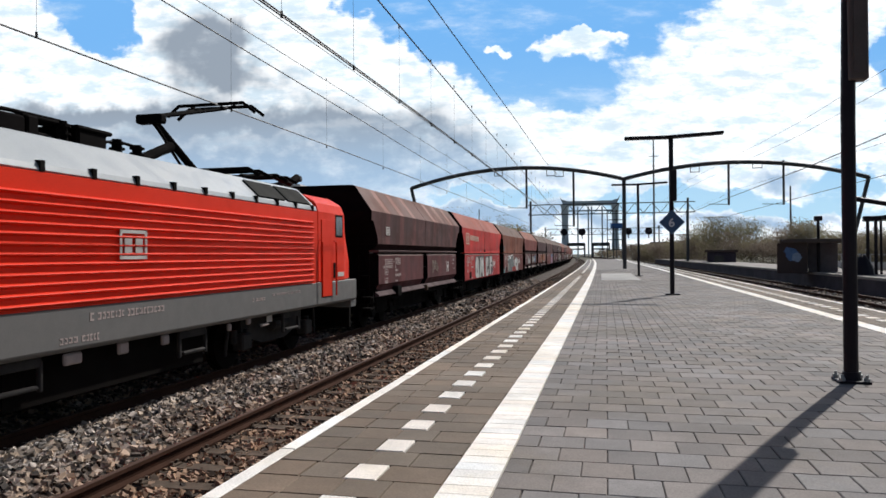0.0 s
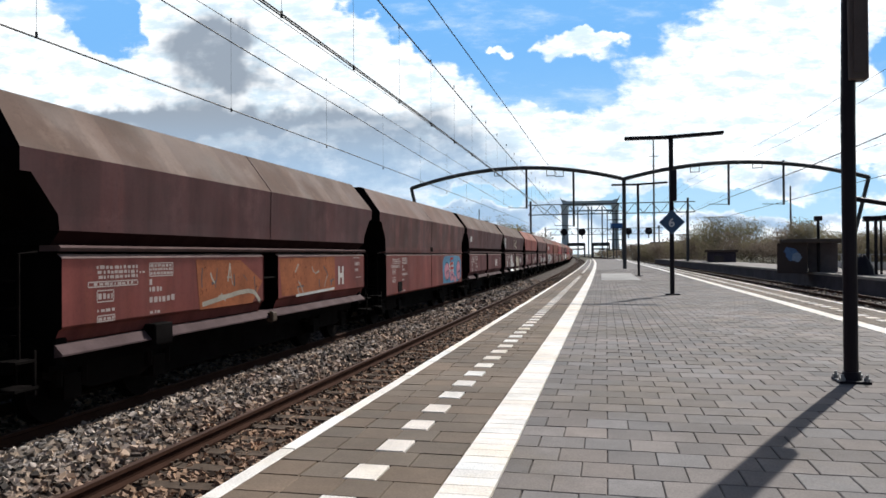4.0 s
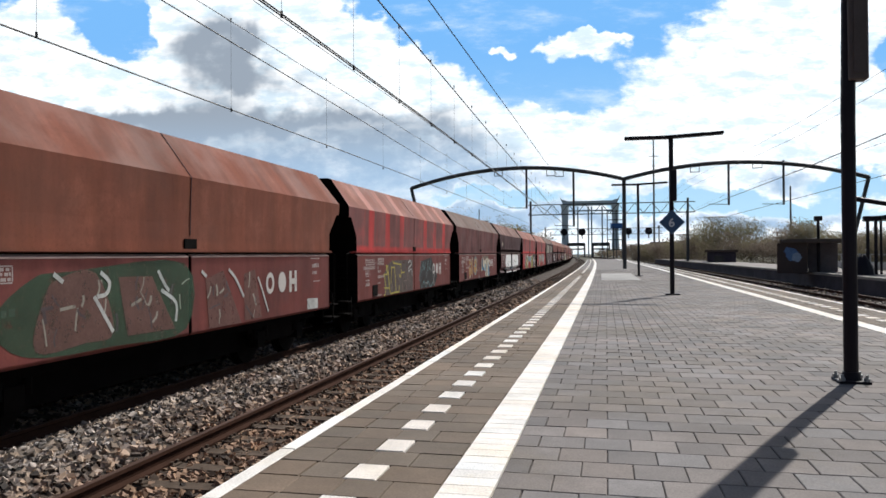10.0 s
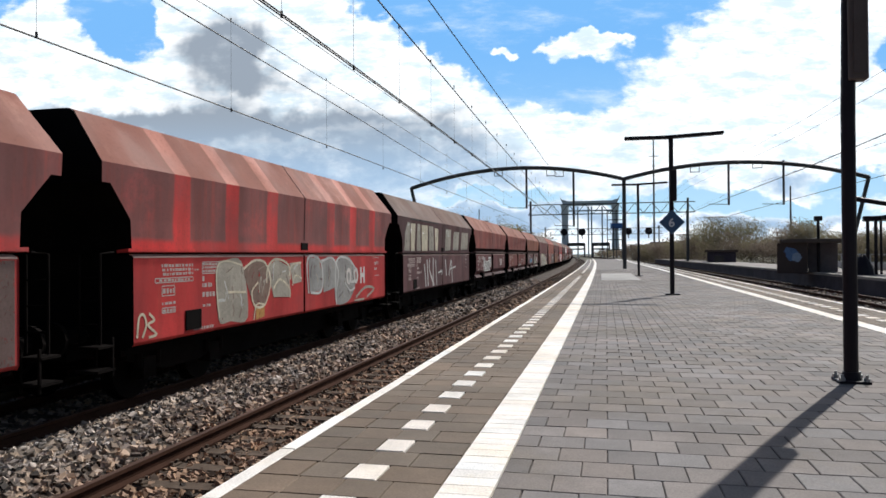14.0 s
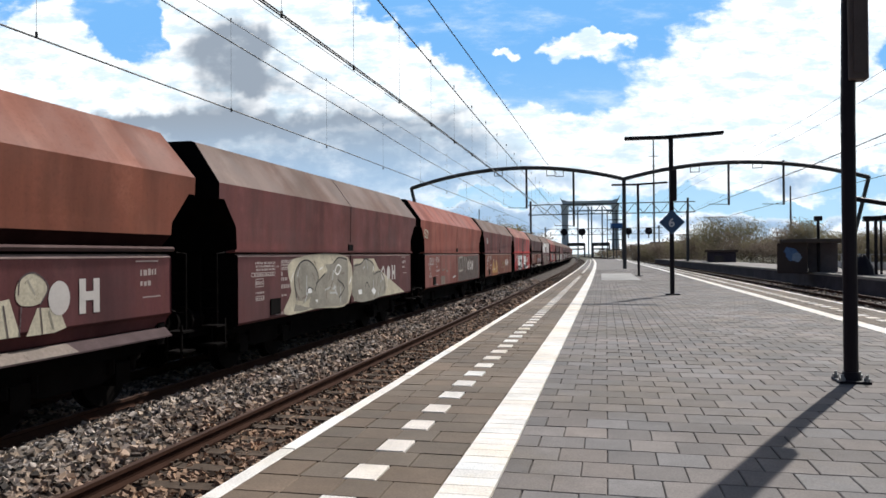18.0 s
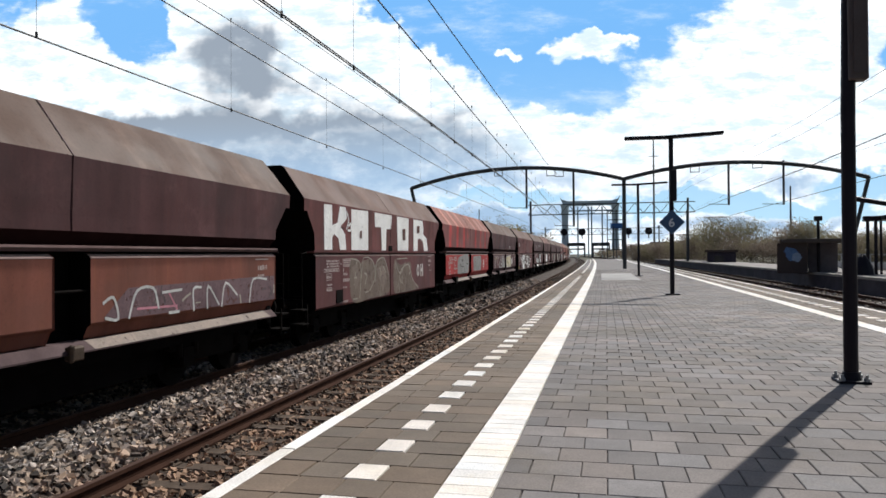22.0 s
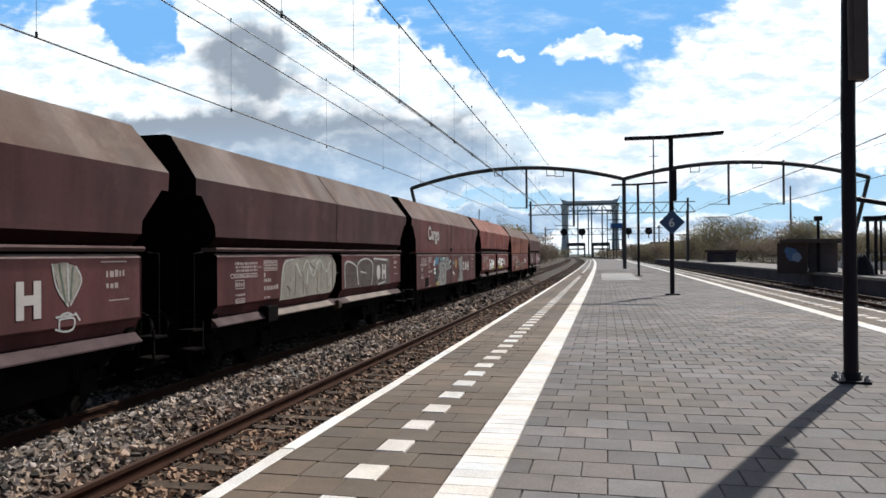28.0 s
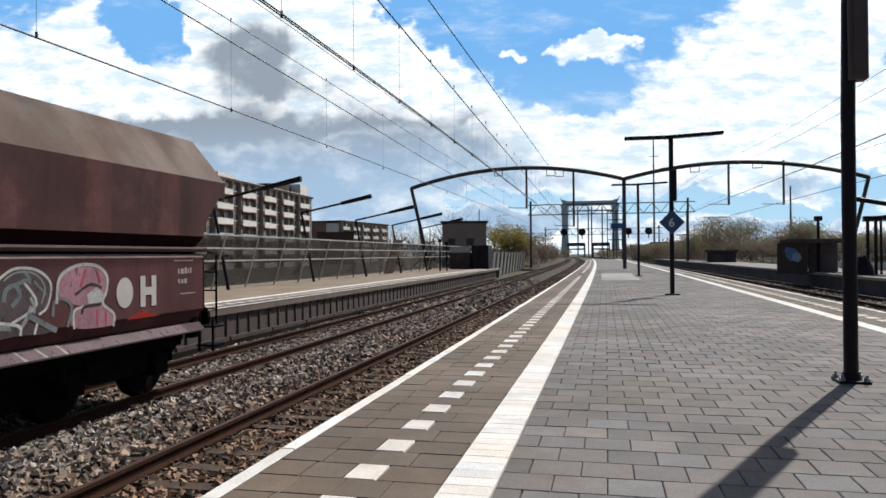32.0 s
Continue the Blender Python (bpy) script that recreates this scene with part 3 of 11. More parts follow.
# the platform across the tracks
FAR_EDGE, FENCE = -9.23, -14.6
far = thing("platform_2", "narrow side platform with a panelled concrete wall", "platform", kind="structure")
part("platform_body", closed_strip([(FENCE - 2.5, -1.2), (FAR_EDGE - 0.15, -1.2), (FAR_EDGE - 0.15, -0.12), (FAR_EDGE - 0.15, -0.005), (FENCE - 2.5, -0.005)], -20, 68, 4.0), plain("sandy_paving", (0.27, 0.205, 0.14), 0.9, vary=0.45, scale=0.8), far, "sand-coloured paving")
part("edge_beam", closed_strip([(FAR_EDGE - 0.5, -0.17), (FAR_EDGE + 0.02, -0.17), (FAR_EDGE + 0.02, 0.0), (FAR_EDGE - 0.5, 0.0)], -20, 68, 4.0), plain("brown_edge_beam", (0.17, 0.13, 0.105), 0.9, vary=0.5, scale=1.5), far, "stained concrete edge beam")
part("line", closed_strip([(FAR_EDGE - 0.10, 0.0), (FAR_EDGE + 0.0, 0.0), (FAR_EDGE + 0.0, 0.005), (FAR_EDGE - 0.10, 0.005)], -20, 68, 4.0), WHITE_SLAB, far, "white edge line")
part("line", closed_strip([(FAR_EDGE - 1.45, 0.0), (FAR_EDGE - 1.15, 0.0), (FAR_EDGE - 1.15, 0.005), (FAR_EDGE - 1.45, 0.005)], -20, 68, 4.0), WHITE_SLAB, far, "white safety line")
DASH_FAR = Shape()
for k in range(136):
    DASH_FAR.box((0, 0, 0.002), (0.2, 0.3, 0.006), m=spot(FAR_EDGE - 0.62, -18 + 0.6 * k))
tagged(part("dashes", DASH_FAR, WHITE_SLAB, far), kind="stuff")
POSTLET_PAINT = plain("dark_post_concrete", (0.055, 0.042, 0.038), 0.9)
PANEL = Shape().box((0, 0, -0.5), (0.06, 2.36, 0.64)).mesh("wall_panel")
PANEL.materials.append(DARK_WALL)
PLINTH = Shape().box((0, 0, -0.79), (0.14, 2.3, 0.10)).mesh("plinth")
PLINTH.materials.append(POSTLET_PAINT)
POSTLET = Shape().box((0, 0, -0.52), (0.09, 0.06, 0.7)).mesh("wall_post")
POSTLET.materials.append(POSTLET_PAINT)
for k in range(25):
    part("wall_panel", PANEL, None, far, m=spot(FAR_EDGE - 0.1, 6 + 2.4 * k))
    part("plinth", PLINTH, None, far, m=spot(FAR_EDGE - 0.02, 6 + 2.4 * k))
    for d in (0.0, 0.6, 1.2, 1.8):
        part("wall_post", POSTLET, None, far, m=spot(FAR_EDGE - 0.08, 7.2 + 2.4 * k + d))

# the outer platform to the right
outer = thing("platform_3", "disused outer platform with a dark retaining wall", "platform", kind="structure")
part("platform_body", closed_strip([(12.9, -1.2), (18.5, -1.2), (18.5, -0.02), (12.9, -0.02)], 10, 170, 6.0), SHADE_WALL, outer, "stained wall with its shade painted in")
part("surface", closed_strip([(12.95, -0.02), (18.5, -0.02), (18.5, 0.0), (12.95, 0.0)], 10, 170, 6.0), plain("worn_paving", (0.24, 0.215, 0.20), 0.9, scale=0.7), outer, "worn pale paving")
part("edge_stone", closed_strip([(12.8, -0.12), (13.2, -0.12), (13.2, 0.02), (12.8, 0.02)], 10, 170, 6.0), CONCRETE, outer, "concrete edge")
part("pale_patch", Shape().loft([[(*along(o, s)[:2], z) for o, s in ((-0.1, 36.0), (1.75, 36.0), (1.75, 48.0), (-0.1, 48.0))] for z in (-0.01, 0.006)]), plain("pale_concrete", (0.36, 0.35, 0.335), 0.9, vary=0.3, scale=0.8), island, "pale newer paving patch")


# ---- the freight train ----
# distance run by the train at each full second
RUN = [0.0, 16.13, 32.23, 48.26, 64.16, 79.94, 95.62, 111.2, 126.71, 142.17, 157.58, 172.95, 188.33, 203.72, 219.15, 234.6, 250.1, 265.63, 281.2, 296.8, 312.41,
       328.01, 343.64, 359.29, 374.99, 390.74, 406.54, 422.36, 438.19, 454.03, 469.86, 485.67, 501.49]
FIRST = 19.32                                 # front corner of the first wagon's side at the start
PITCHES = {"H": 12.78, "O": 13.27}            # length over buffers of the two kinds
HALVES = {"H": 5.40, "O": 5.66}               # half length of their lower sides


def paint(name, clean, dirt, rust, streak, tone):
    return wagon_paint(name, clean, dirt, rust, streak, tone, streak=0.3 if "roof" in name else 1.0)


PAINTS = {
    "brown": paint("dark_brown_paint", (0.213, 0.083, 0.068), (0.070, 0.035, 0.030), (0.135, 0.050, 0.033), 0.5, 0.85),
    "oxide": paint("oxide_red_paint", (0.285, 0.07, 0.05), (0.175, 0.055, 0.042), (0.235, 0.076, 0.04), 0.5, 0.6),
    "red": paint("bright_red_paint", (0.659, 0.048, 0.041), (0.186, 0.083, 0.070), (0.426, 0.064, 0.041), 0.97, 0.92),
    "clear": paint("clean_red_paint", (0.705, 0.037, 0.025), (0.422, 0.058, 0.050), (0.486, 0.070, 0.033), 0.2, 0.35),
    "rust": paint("rust_brown_paint", (0.276, 0.090, 0.048), (0.189, 0.063, 0.036), (0.248, 0.086, 0.037), 0.4, 0.7),
    "grime": paint("grimy_grey_brown_paint", (0.121, 0.052, 0.048), (0.071, 0.032, 0.030), (0.098, 0.035, 0.027), 0.35, 0.8),
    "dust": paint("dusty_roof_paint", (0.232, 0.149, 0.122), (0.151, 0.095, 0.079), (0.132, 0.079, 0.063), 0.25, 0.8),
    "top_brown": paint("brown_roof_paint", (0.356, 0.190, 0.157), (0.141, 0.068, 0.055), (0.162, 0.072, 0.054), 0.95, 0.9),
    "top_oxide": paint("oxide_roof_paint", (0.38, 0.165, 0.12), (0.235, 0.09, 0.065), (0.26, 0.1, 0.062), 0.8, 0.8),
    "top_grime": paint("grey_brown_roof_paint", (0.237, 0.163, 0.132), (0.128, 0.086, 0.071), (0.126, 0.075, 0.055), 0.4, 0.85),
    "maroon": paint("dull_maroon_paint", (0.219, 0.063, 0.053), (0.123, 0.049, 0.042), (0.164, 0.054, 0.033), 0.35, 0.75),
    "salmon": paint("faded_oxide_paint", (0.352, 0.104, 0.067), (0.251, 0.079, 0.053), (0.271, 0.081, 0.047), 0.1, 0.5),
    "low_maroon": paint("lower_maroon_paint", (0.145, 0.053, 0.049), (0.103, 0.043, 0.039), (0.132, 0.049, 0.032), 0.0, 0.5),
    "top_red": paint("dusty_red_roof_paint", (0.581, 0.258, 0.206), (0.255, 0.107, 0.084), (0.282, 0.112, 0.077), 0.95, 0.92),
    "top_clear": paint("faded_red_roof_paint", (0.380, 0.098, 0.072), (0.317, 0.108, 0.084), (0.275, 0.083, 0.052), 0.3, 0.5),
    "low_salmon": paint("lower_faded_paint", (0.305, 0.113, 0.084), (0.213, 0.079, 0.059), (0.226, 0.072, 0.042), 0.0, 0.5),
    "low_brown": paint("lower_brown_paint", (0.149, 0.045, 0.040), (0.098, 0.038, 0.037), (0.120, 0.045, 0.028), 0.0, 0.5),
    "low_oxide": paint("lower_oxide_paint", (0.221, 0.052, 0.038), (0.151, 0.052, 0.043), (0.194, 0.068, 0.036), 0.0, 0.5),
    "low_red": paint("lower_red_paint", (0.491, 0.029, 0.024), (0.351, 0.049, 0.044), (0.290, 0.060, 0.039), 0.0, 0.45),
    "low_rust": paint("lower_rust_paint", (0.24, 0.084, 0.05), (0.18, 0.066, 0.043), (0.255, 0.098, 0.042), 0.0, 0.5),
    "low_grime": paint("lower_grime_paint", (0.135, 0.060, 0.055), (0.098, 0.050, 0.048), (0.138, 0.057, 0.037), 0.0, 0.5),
}


def ring(w, l, z):
    return [(-w, -l, z), (w, -l, z), (w, l, z), (-w, l, z)]


def skin(levels, sides_only=True):
    """Rings of half width, half length and height; long sides take slot 0, the ends slot 1."""
    s = Shape()
    rings = [ring(*v) for v in levels]
    for a, b in zip(rings, rings[1:]):
        for i in range(4):
            j = (i + 1) % 4
            s.face([a[i], a[j], b[j], b[i]], 0 if i in (1, 3) else 1)
    return s


def wheelset():
    s = Shape()
    for x in (-0.75, 0.75):
        for r, w0, w1 in ((0.46, -0.07, 0.07), (0.49, -0.10, -0.07)):
            sg = 1 if x > 0 else -1
            s.loft([[(x + sg * w, r * math.cos(t), 0.46 + r * math.sin(t)) for t in (2 * math.pi * k / 20 for k in range(20))] for w in (w0, w1)])
    s.tube([(-0.9, 0, 0.46), (0.9, 0, 0.46)], 0.08)
    for x in (-1.0, 1.0):
        s.box((x, 0, 0.46), (0.22, 0.3, 0.3))
    return s


def make_bogie(parent, y, length=1.8, top=0.8, frame_paint=None, wheel_paint=None):
    s = Shape()
    for x in (-1.0, 1.0):
        s.loft([[(x - 0.06, y + a, b) for a, b in prof] if i == 0 else [(x + 0.06, y + a, b) for a, b in prof]
                for i, prof in enumerate([[(-1.35, 0.62), (-0.5, 0.38), (0.5, 0.38), (1.35, 0.62), (1.35, top), (-1.35, top)]] * 2)])
        for yy in (-length / 2, length / 2):
            s.tube([(x * 1.06, y + yy - 0.22, 0.48), (x * 1.06, y + yy - 0.22, 0.72)], 0.07)
            s.tube([(x * 1.06, y + yy + 0.22, 0.48), (x * 1.06, y + yy + 0.22, 0.72)], 0.07)
    s.box((0, y, 0.62), (2.0, 0.4, 0.25))
    bogie = part("bogie", s, frame_paint or BOGIE, parent, "black greasy bogie frame")
    for yy in (-length / 2, length / 2):
        part("wheelset", wheelset(), wheel_paint or BOGIE, bogie, m=Matrix.Translation((0, y + yy, 0)))
    return bogie


def make_ends(parent, l):
    for sg in (-1, 1):
        for x in (-0.875, 0.875):
            s = Shape()
            s.tube([(x, sg * l, 1.03), (x, sg * (l + 0.5), 1.03)], 0.1)
            s.tube([(x, sg * (l + 0.5), 1.03), (x, sg * (l + 0.56), 1.03)], 0.22, 14)
            part("buffer", s, BOGIE, parent)
        s = Shape()
        s.tube([(0, sg * l, 1.0), (0, sg * (l + 0.8), 0.98)], 0.06)
        s.tube([(0.3, sg * l, 0.95), (0.32, sg * (l + 0.35), 0.6), (0.2, sg * (l + 0.75), 0.75)], 0.03, 6)
        part("coupling", s, BOGIE, parent)
        for x in (-1.36, 1.36):
            s = Shape()
            s.tube([(x, sg * (l + 0.28), 0.95), (x, sg * (l + 0.28), 2.1), (x, sg * (l + 0.02), 2.12)], 0.018, 6)
            s.tube([(x - 0.3, sg * (l + 0.28), 0.95), (x - 0.3, sg * (l + 0.28), 2.1)], 0.018, 6)
            for z in (1.2, 1.5, 1.8):
                s.tube([(x, sg * (l + 0.28), z), (x - 0.3 * (1 if x > 0 else -1), sg * (l + 0.28), z)], 0.014, 6)
            part("ladder", s, BOGIE, parent)
            s = Shape()
            s.box((x * 0.94, sg * (l + 0.25), 0.62), (0.32, 0.34, 0.03))
            s.box((x * 0.94, sg * (l + 0.25), 0.92), (0.30, 0.3, 0.03))
            s.box((x * 1.03, sg * (l + 0.10), 0.78), (0.03, 0.03, 0.5)), s.box((x * 0.85, sg * (l + 0.10), 0.78), (0.03, 0.03, 0.5))
            part("step", s, BOGIE, parent, "scuffed metal step")



def end_frames(parent, HALF):
    """The black end walls, hopper chutes and platform at each end."""
    for sg in (-1, 1):
        s = Shape()
        for x in (-1.3, 1.3):
            s.box((x, sg * (HALF - 0.1), 1.4), (0.12, 0.16, 1.2))
        s.box((0, sg * (HALF - 0.1), 0.98), (2.7, 0.22, 0.25))
        s.box((0.0, sg * (HALF - 0.12), 2.15), (2.7, 0.1, 0.12))
        part("end_frame", s, BLACK, parent, "sooty end frame")


def panel_form(s, rings):
    """A box panel whose narrow ends take the second material."""
    s.loft(rings, caps=False)
    for r in rings:
        s.face(r, 1)


def make_wagon(kind):
    wagon = new("hopper_wagon")
    ladder_type = kind == "H"
    HALF = HALVES[kind]
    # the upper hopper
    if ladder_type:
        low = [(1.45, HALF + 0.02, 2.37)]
        # near-black maroon holds the overhang's shade as well as its soot
        part("undercut", skin([(1.30, HALF, 2.20), (1.448, HALF + 0.018, 2.368)]), [plain("sooty_maroon", (0.022, 0.008, 0.008), 0.9, vary=0.4, gloss=0.05), BLACK], wagon, "sooty undercut below the hopper side, shade painted in")
    else:
        low = [(1.45, HALF + 0.02, 2.15)]
    upper = skin(low + [(1.45, HALF + 0.04, 2.55), (1.466, HALF + 0.48, 3.02)])
    hop = part("upper_side", upper, [PAINTS["brown"], BLACK], wagon)
    part("eave", skin([(1.4655, HALF + 0.62, 3.0), (1.475, HALF + 0.63, 3.26)]), [PAINTS["brown"], BLACK], wagon)
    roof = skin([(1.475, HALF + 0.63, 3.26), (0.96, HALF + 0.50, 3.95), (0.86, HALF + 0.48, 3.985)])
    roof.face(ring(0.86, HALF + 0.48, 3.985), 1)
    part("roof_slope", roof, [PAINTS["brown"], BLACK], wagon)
    # seam and stiffeners
    for sg in (-1, 1):
        s = Shape()
        s.loft([[(sg * (w), y, z) for y in (-0.009, 0.009)] + [(sg * (w + 0.006), y, z) for y in (0.009, -0.009)] for w, z in ((1.452, 2.38), (1.468, 3.02), (1.478, 3.26), (0.965, 3.955))])
        part("seam", s, PAINTS["grime"], wagon, "dark seam across the middle")
    # the lower body
    core = Shape()
    core.box((0, 0, 1.42), (2.3, 2 * HALF - 0.3, 1.45)), core.box((0, 0, 0.85), (1.6, 2 * HALF + 0.9, 0.3))
    core.box((0, 0, 0.52), (1.7, 5.4, 0.5))
    part("chute", core, BLACK, wagon, "black discharge chute and frame")
    for sg in (-1, 1):
        if ladder_type:
            for y0, y1 in ((-HALF, -0.30), (0.30, HALF)):
                s = Shape()
                prof = [(1.10, 2.06), (1.40, 2.085), (1.45, 2.05), (1.45, 1.24), (1.40, 1.21), (1.33, 1.05), (1.10, 1.05)]
                panel_form(s, [[(sg * a, y, b) for a, b in prof] for y in (y0, y1)])
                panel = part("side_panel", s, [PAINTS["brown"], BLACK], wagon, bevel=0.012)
                part("top_edge", Shape().loft([[(sg * a, y, b) for a, b in ((1.39, 2.098), (1.4535, 2.058), (1.4535, 2.044), (1.39, 2.044))] for y in (y0 + 0.01, y1 - 0.01)]), LIP, panel, "dusty upper edge with sunlight painted in")
            s = Shape()
            s.loft([[(sg * a, y, b) for a, b in ((1.25, 1.05), (1.36, 1.04), (1.47, 0.93), (1.47, 0.91), (1.25, 0.87))] for y in (-HALF, HALF)])
            part("sill", s, LEDGE, wagon, "dusty sill catching the light")
            s = Shape()
            s.loft([[(sg * a, y, b) for a, b in ((1.2, 2.20), (1.47, 2.20), (1.49, 2.17), (1.47, 2.13), (1.2, 2.13))] for y in (-HALF - 0.05, HALF + 0.05)])
            part("waist_rail", s, RAIL_DUST, wagon, "thin dusty rail")
            s = Shape()
            s.box((sg * 1.46, 0.02, 0.92), (0.12, 0.22, 0.17)), s.tube([(sg * 1.5, -0.08, 0.82), (sg * 1.5, -0.08, 1.03)], 0.04)
            part("latch_gear", s, LATCH, wagon, "worn ochre latch gear", bevel=0.02)
            part("latch_bar", Shape().tube([(sg * 1.4, -0.3, 1.65), (sg * 1.4, 0.3, 1.65)], 0.02), BOGIE, wagon)
        else:
            for y0, y1 in ((-HALF, -0.035), (0.035, HALF)):
                s = Shape()
                prof = [(1.10, 2.06), (1.43, 2.07), (1.45, 2.05), (1.45, 0.90), (1.42, 0.86), (1.10, 0.86)]
                panel_form(s, [[(sg * a, y, b) for a, b in prof] for y in (y0, y1)])
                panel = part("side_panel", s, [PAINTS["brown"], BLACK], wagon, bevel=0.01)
                part("top_edge", Shape().loft([[(sg * a, y, b) for a, b in ((1.39, 2.098), (1.4535, 2.058), (1.4535, 2.044), (1.39, 2.044))] for y in (y0 + 0.01, y1 - 0.01)]), LIP, panel, "dusty upper edge with sunlight painted in")
            part("recess", Shape().box((sg * 1.43, 0.0, 2.25), (0.08, 0.32, 0.15)), BLACK, wagon, "dark recess")
            part("recess", Shape().box((sg * 1.43, sg * -(HALF - 1.45), 1.10), (0.075, 0.42, 0.30)), BLACK, wagon, "dark hatch")
            s = Shape()
            s.loft([[(sg * a, y, b) for a, b in ((1.3, 2.15), (1.475, 2.17), (1.475, 2.125), (1.3, 2.11))] for y in (-HALF - 0.12, HALF + 0.12)])
            part("waist_rail", s, PAINTS["brown"], wagon)
        if ladder_type:
            part("tool_box", Shape().box((sg * 1.42, sg * -(HALF - 1.9), 0.98), (0.22, 0.42, 0.3)), BLACK, wagon, "black box under the side", bevel=0.015)
    end_frames(wagon, HALF)
    for y in (-3.9, 3.9):
        make_bogie(wagon, y)
    make_ends(wagon, HALF + 0.25)
    return wagon


def letters_group(kind):
    """The framed data fields on a wagon's side: white bars where the writing cannot be read."""
    s = Shape()
    r = random.Random(5)
    dy = 0.0 if kind == "H" else -0.22

    def bar(y, z, w, h):
        s.face([(1.4530, y, z), (1.4530, y + w, z), (1.4530, y + w, z + h), (1.4530, y, z + h)])

    def frame_of(y0, z0, y1, z1):
        for z in (z0, z1):
            bar(y0, z - 0.008, y1 - y0, 0.016)
        for y in (y0, y1):
            bar(y - 0.008, z0 + 0.009, 0.016, z1 - z0 - 0.018)

    def writing(y0, y1, z, h, gap=0.022):
        y = y0
        while y < y1:
            d = min(r.uniform(0.03, 0.085), y1 - y)
            bar(y, z + h * r.uniform(0.0, 0.12), d, h * r.uniform(0.72, 0.9))
            y += d + gap * r.uniform(0.6, 1.8)

    frame_of(-4.95 + dy, 1.69, -3.99 + dy, 1.75)
    writing(-4.85 + dy, -4.05 + dy, 1.70, 0.04)
    for z in (1.785, 1.845, 1.905):
        writing(-4.80 + dy + 0.3 * (1.905 - z), -3.99 + dy, z, 0.05)
    writing(-3.95 + dy, -3.80 + dy, 1.84, 0.03)
    frame_of(-3.73 + dy, 1.79, -3.17 + dy, 1.97)
    for z in (1.805, 1.865, 1.915):
        writing(-3.71 + dy, -3.19 + dy, z, 0.045, 0.015)
    frame_of(-4.79 + dy, 1.50, -4.48 + dy, 1.64)
    writing(-4.77 + dy, -4.5 + dy, 1.53, 0.08)
    writing(-4.79 + dy, -4.46 + dy, 1.37, 0.045)
    frame_of(-4.79 + dy, 1.255, -4.46 + dy, 1.325)
    writing(-4.77 + dy, -4.48 + dy, 1.265, 0.045)
    bar(-3.73 + dy, 1.67, 0.06, 0.08)
    writing(-3.73 + dy, -3.43 + dy, 1.57, 0.08)
    writing(-3.73 + dy, -3.12 + dy, 1.42, 0.10)
    writing(-3.72 + dy, -3.48 + dy, 1.27, 0.05)
    bar(4.6, 1.99, 0.5, 0.018)
    writing(4.7, 5.05, 1.80, 0.10)
    writing(4.7, 4.95, 1.66, 0.08)
    bar(4.75, 1.50, 0.4, 0.016)
    if kind == "O":
        writing(-4.2, -3.6, 0.925, 0.055)
    return s


LETTERS = {kind: letters_group(kind).mesh("data_field") for kind in "HO"}
for me in LETTERS.values():
    me.materials.append(FADED)


def disc(y, z, r_out, r_in=0.0):
    s = Shape()
    k = 20
    for t in range(k):
        a, b = 2 * math.pi * t / k, 2 * math.pi * (t + 1) / k
        ring4 = [(1.457, y + r * math.cos(q) * 0.85, z + r * math.sin(q)) for r, q in ((r_in, a), (r_out, a), (r_out, b), (r_in, b))]
        s.face(ring4 if r_in else ring4[1:3] + [(1.457, y, z)])
    return s


FULL = disc(0, 0, 0.2).mesh("round_mark")
OPEN = disc(0, 0, 0.2, 0.11).mesh("round_mark")
for me in (FULL, OPEN):
    me.materials.append(DECAL)
def spray_paint(name, color, wear=0.5):
    """Old spray paint: dusty, uneven, and rubbed through to the wagon in small flakes."""
    n = Nodes(name)
    p = n.where()
    w = n.math("MULTIPLY", n.random(), 40.0)
    f = n.ramp(n.noise(p, 2.2, 5.0, 0.65, w), 0.25, 0.75, 0.95 - 0.35 * min(wear, 0.7), 1.06 + 0.2 * min(wear, 0.7))
    f = n.math("MULTIPLY", f, n.ramp(n.noise(p, 26.0, 4.0, 0.7), 0.3, 0.7, 0.85, 1.12))
    runs = n.ramp(n.noise(n.mapped(p, (0.1, 7.0, 0.5)), 1.7, 4.0, 0.6, w), 0.5, 0.78, 0.0, 0.12 + 0.5 * min(wear, 0.7))
    mul = n.add("ShaderNodeVectorMath", operation="SCALE")
    mul.inputs[0].default_value = color
    n.link(f, mul.inputs["Scale"])
    c = n.mix(runs, mul.outputs[0], (color[0] * 0.55 + 0.03, color[1] * 0.5 + 0.018, color[2] * 0.48 + 0.014))
    n.bsdf.inputs["Specular IOR Level"].default_value = 0.2
    n.done(c, 0.65)
    clear, both = n.add("ShaderNodeBsdfTransparent"), n.add("ShaderNodeMixShader")
    flakes = n.ramp(n.noise(n.mapped(p, (1.0, 1.0, 0.7)), 9.0, 6.0, 0.75, w), 0.60 - 0.08 * wear, 0.72, 0.0, 0.85)
    n.link(n.math("MAXIMUM", flakes, 0.16 * wear), both.inputs[0])
    n.link(n.bsdf.outputs[0], both.inputs[1]), n.link(clear.outputs[0], both.inputs[2])
    n.link(both.outputs[0], n.out.inputs["Surface"])
    return n.m


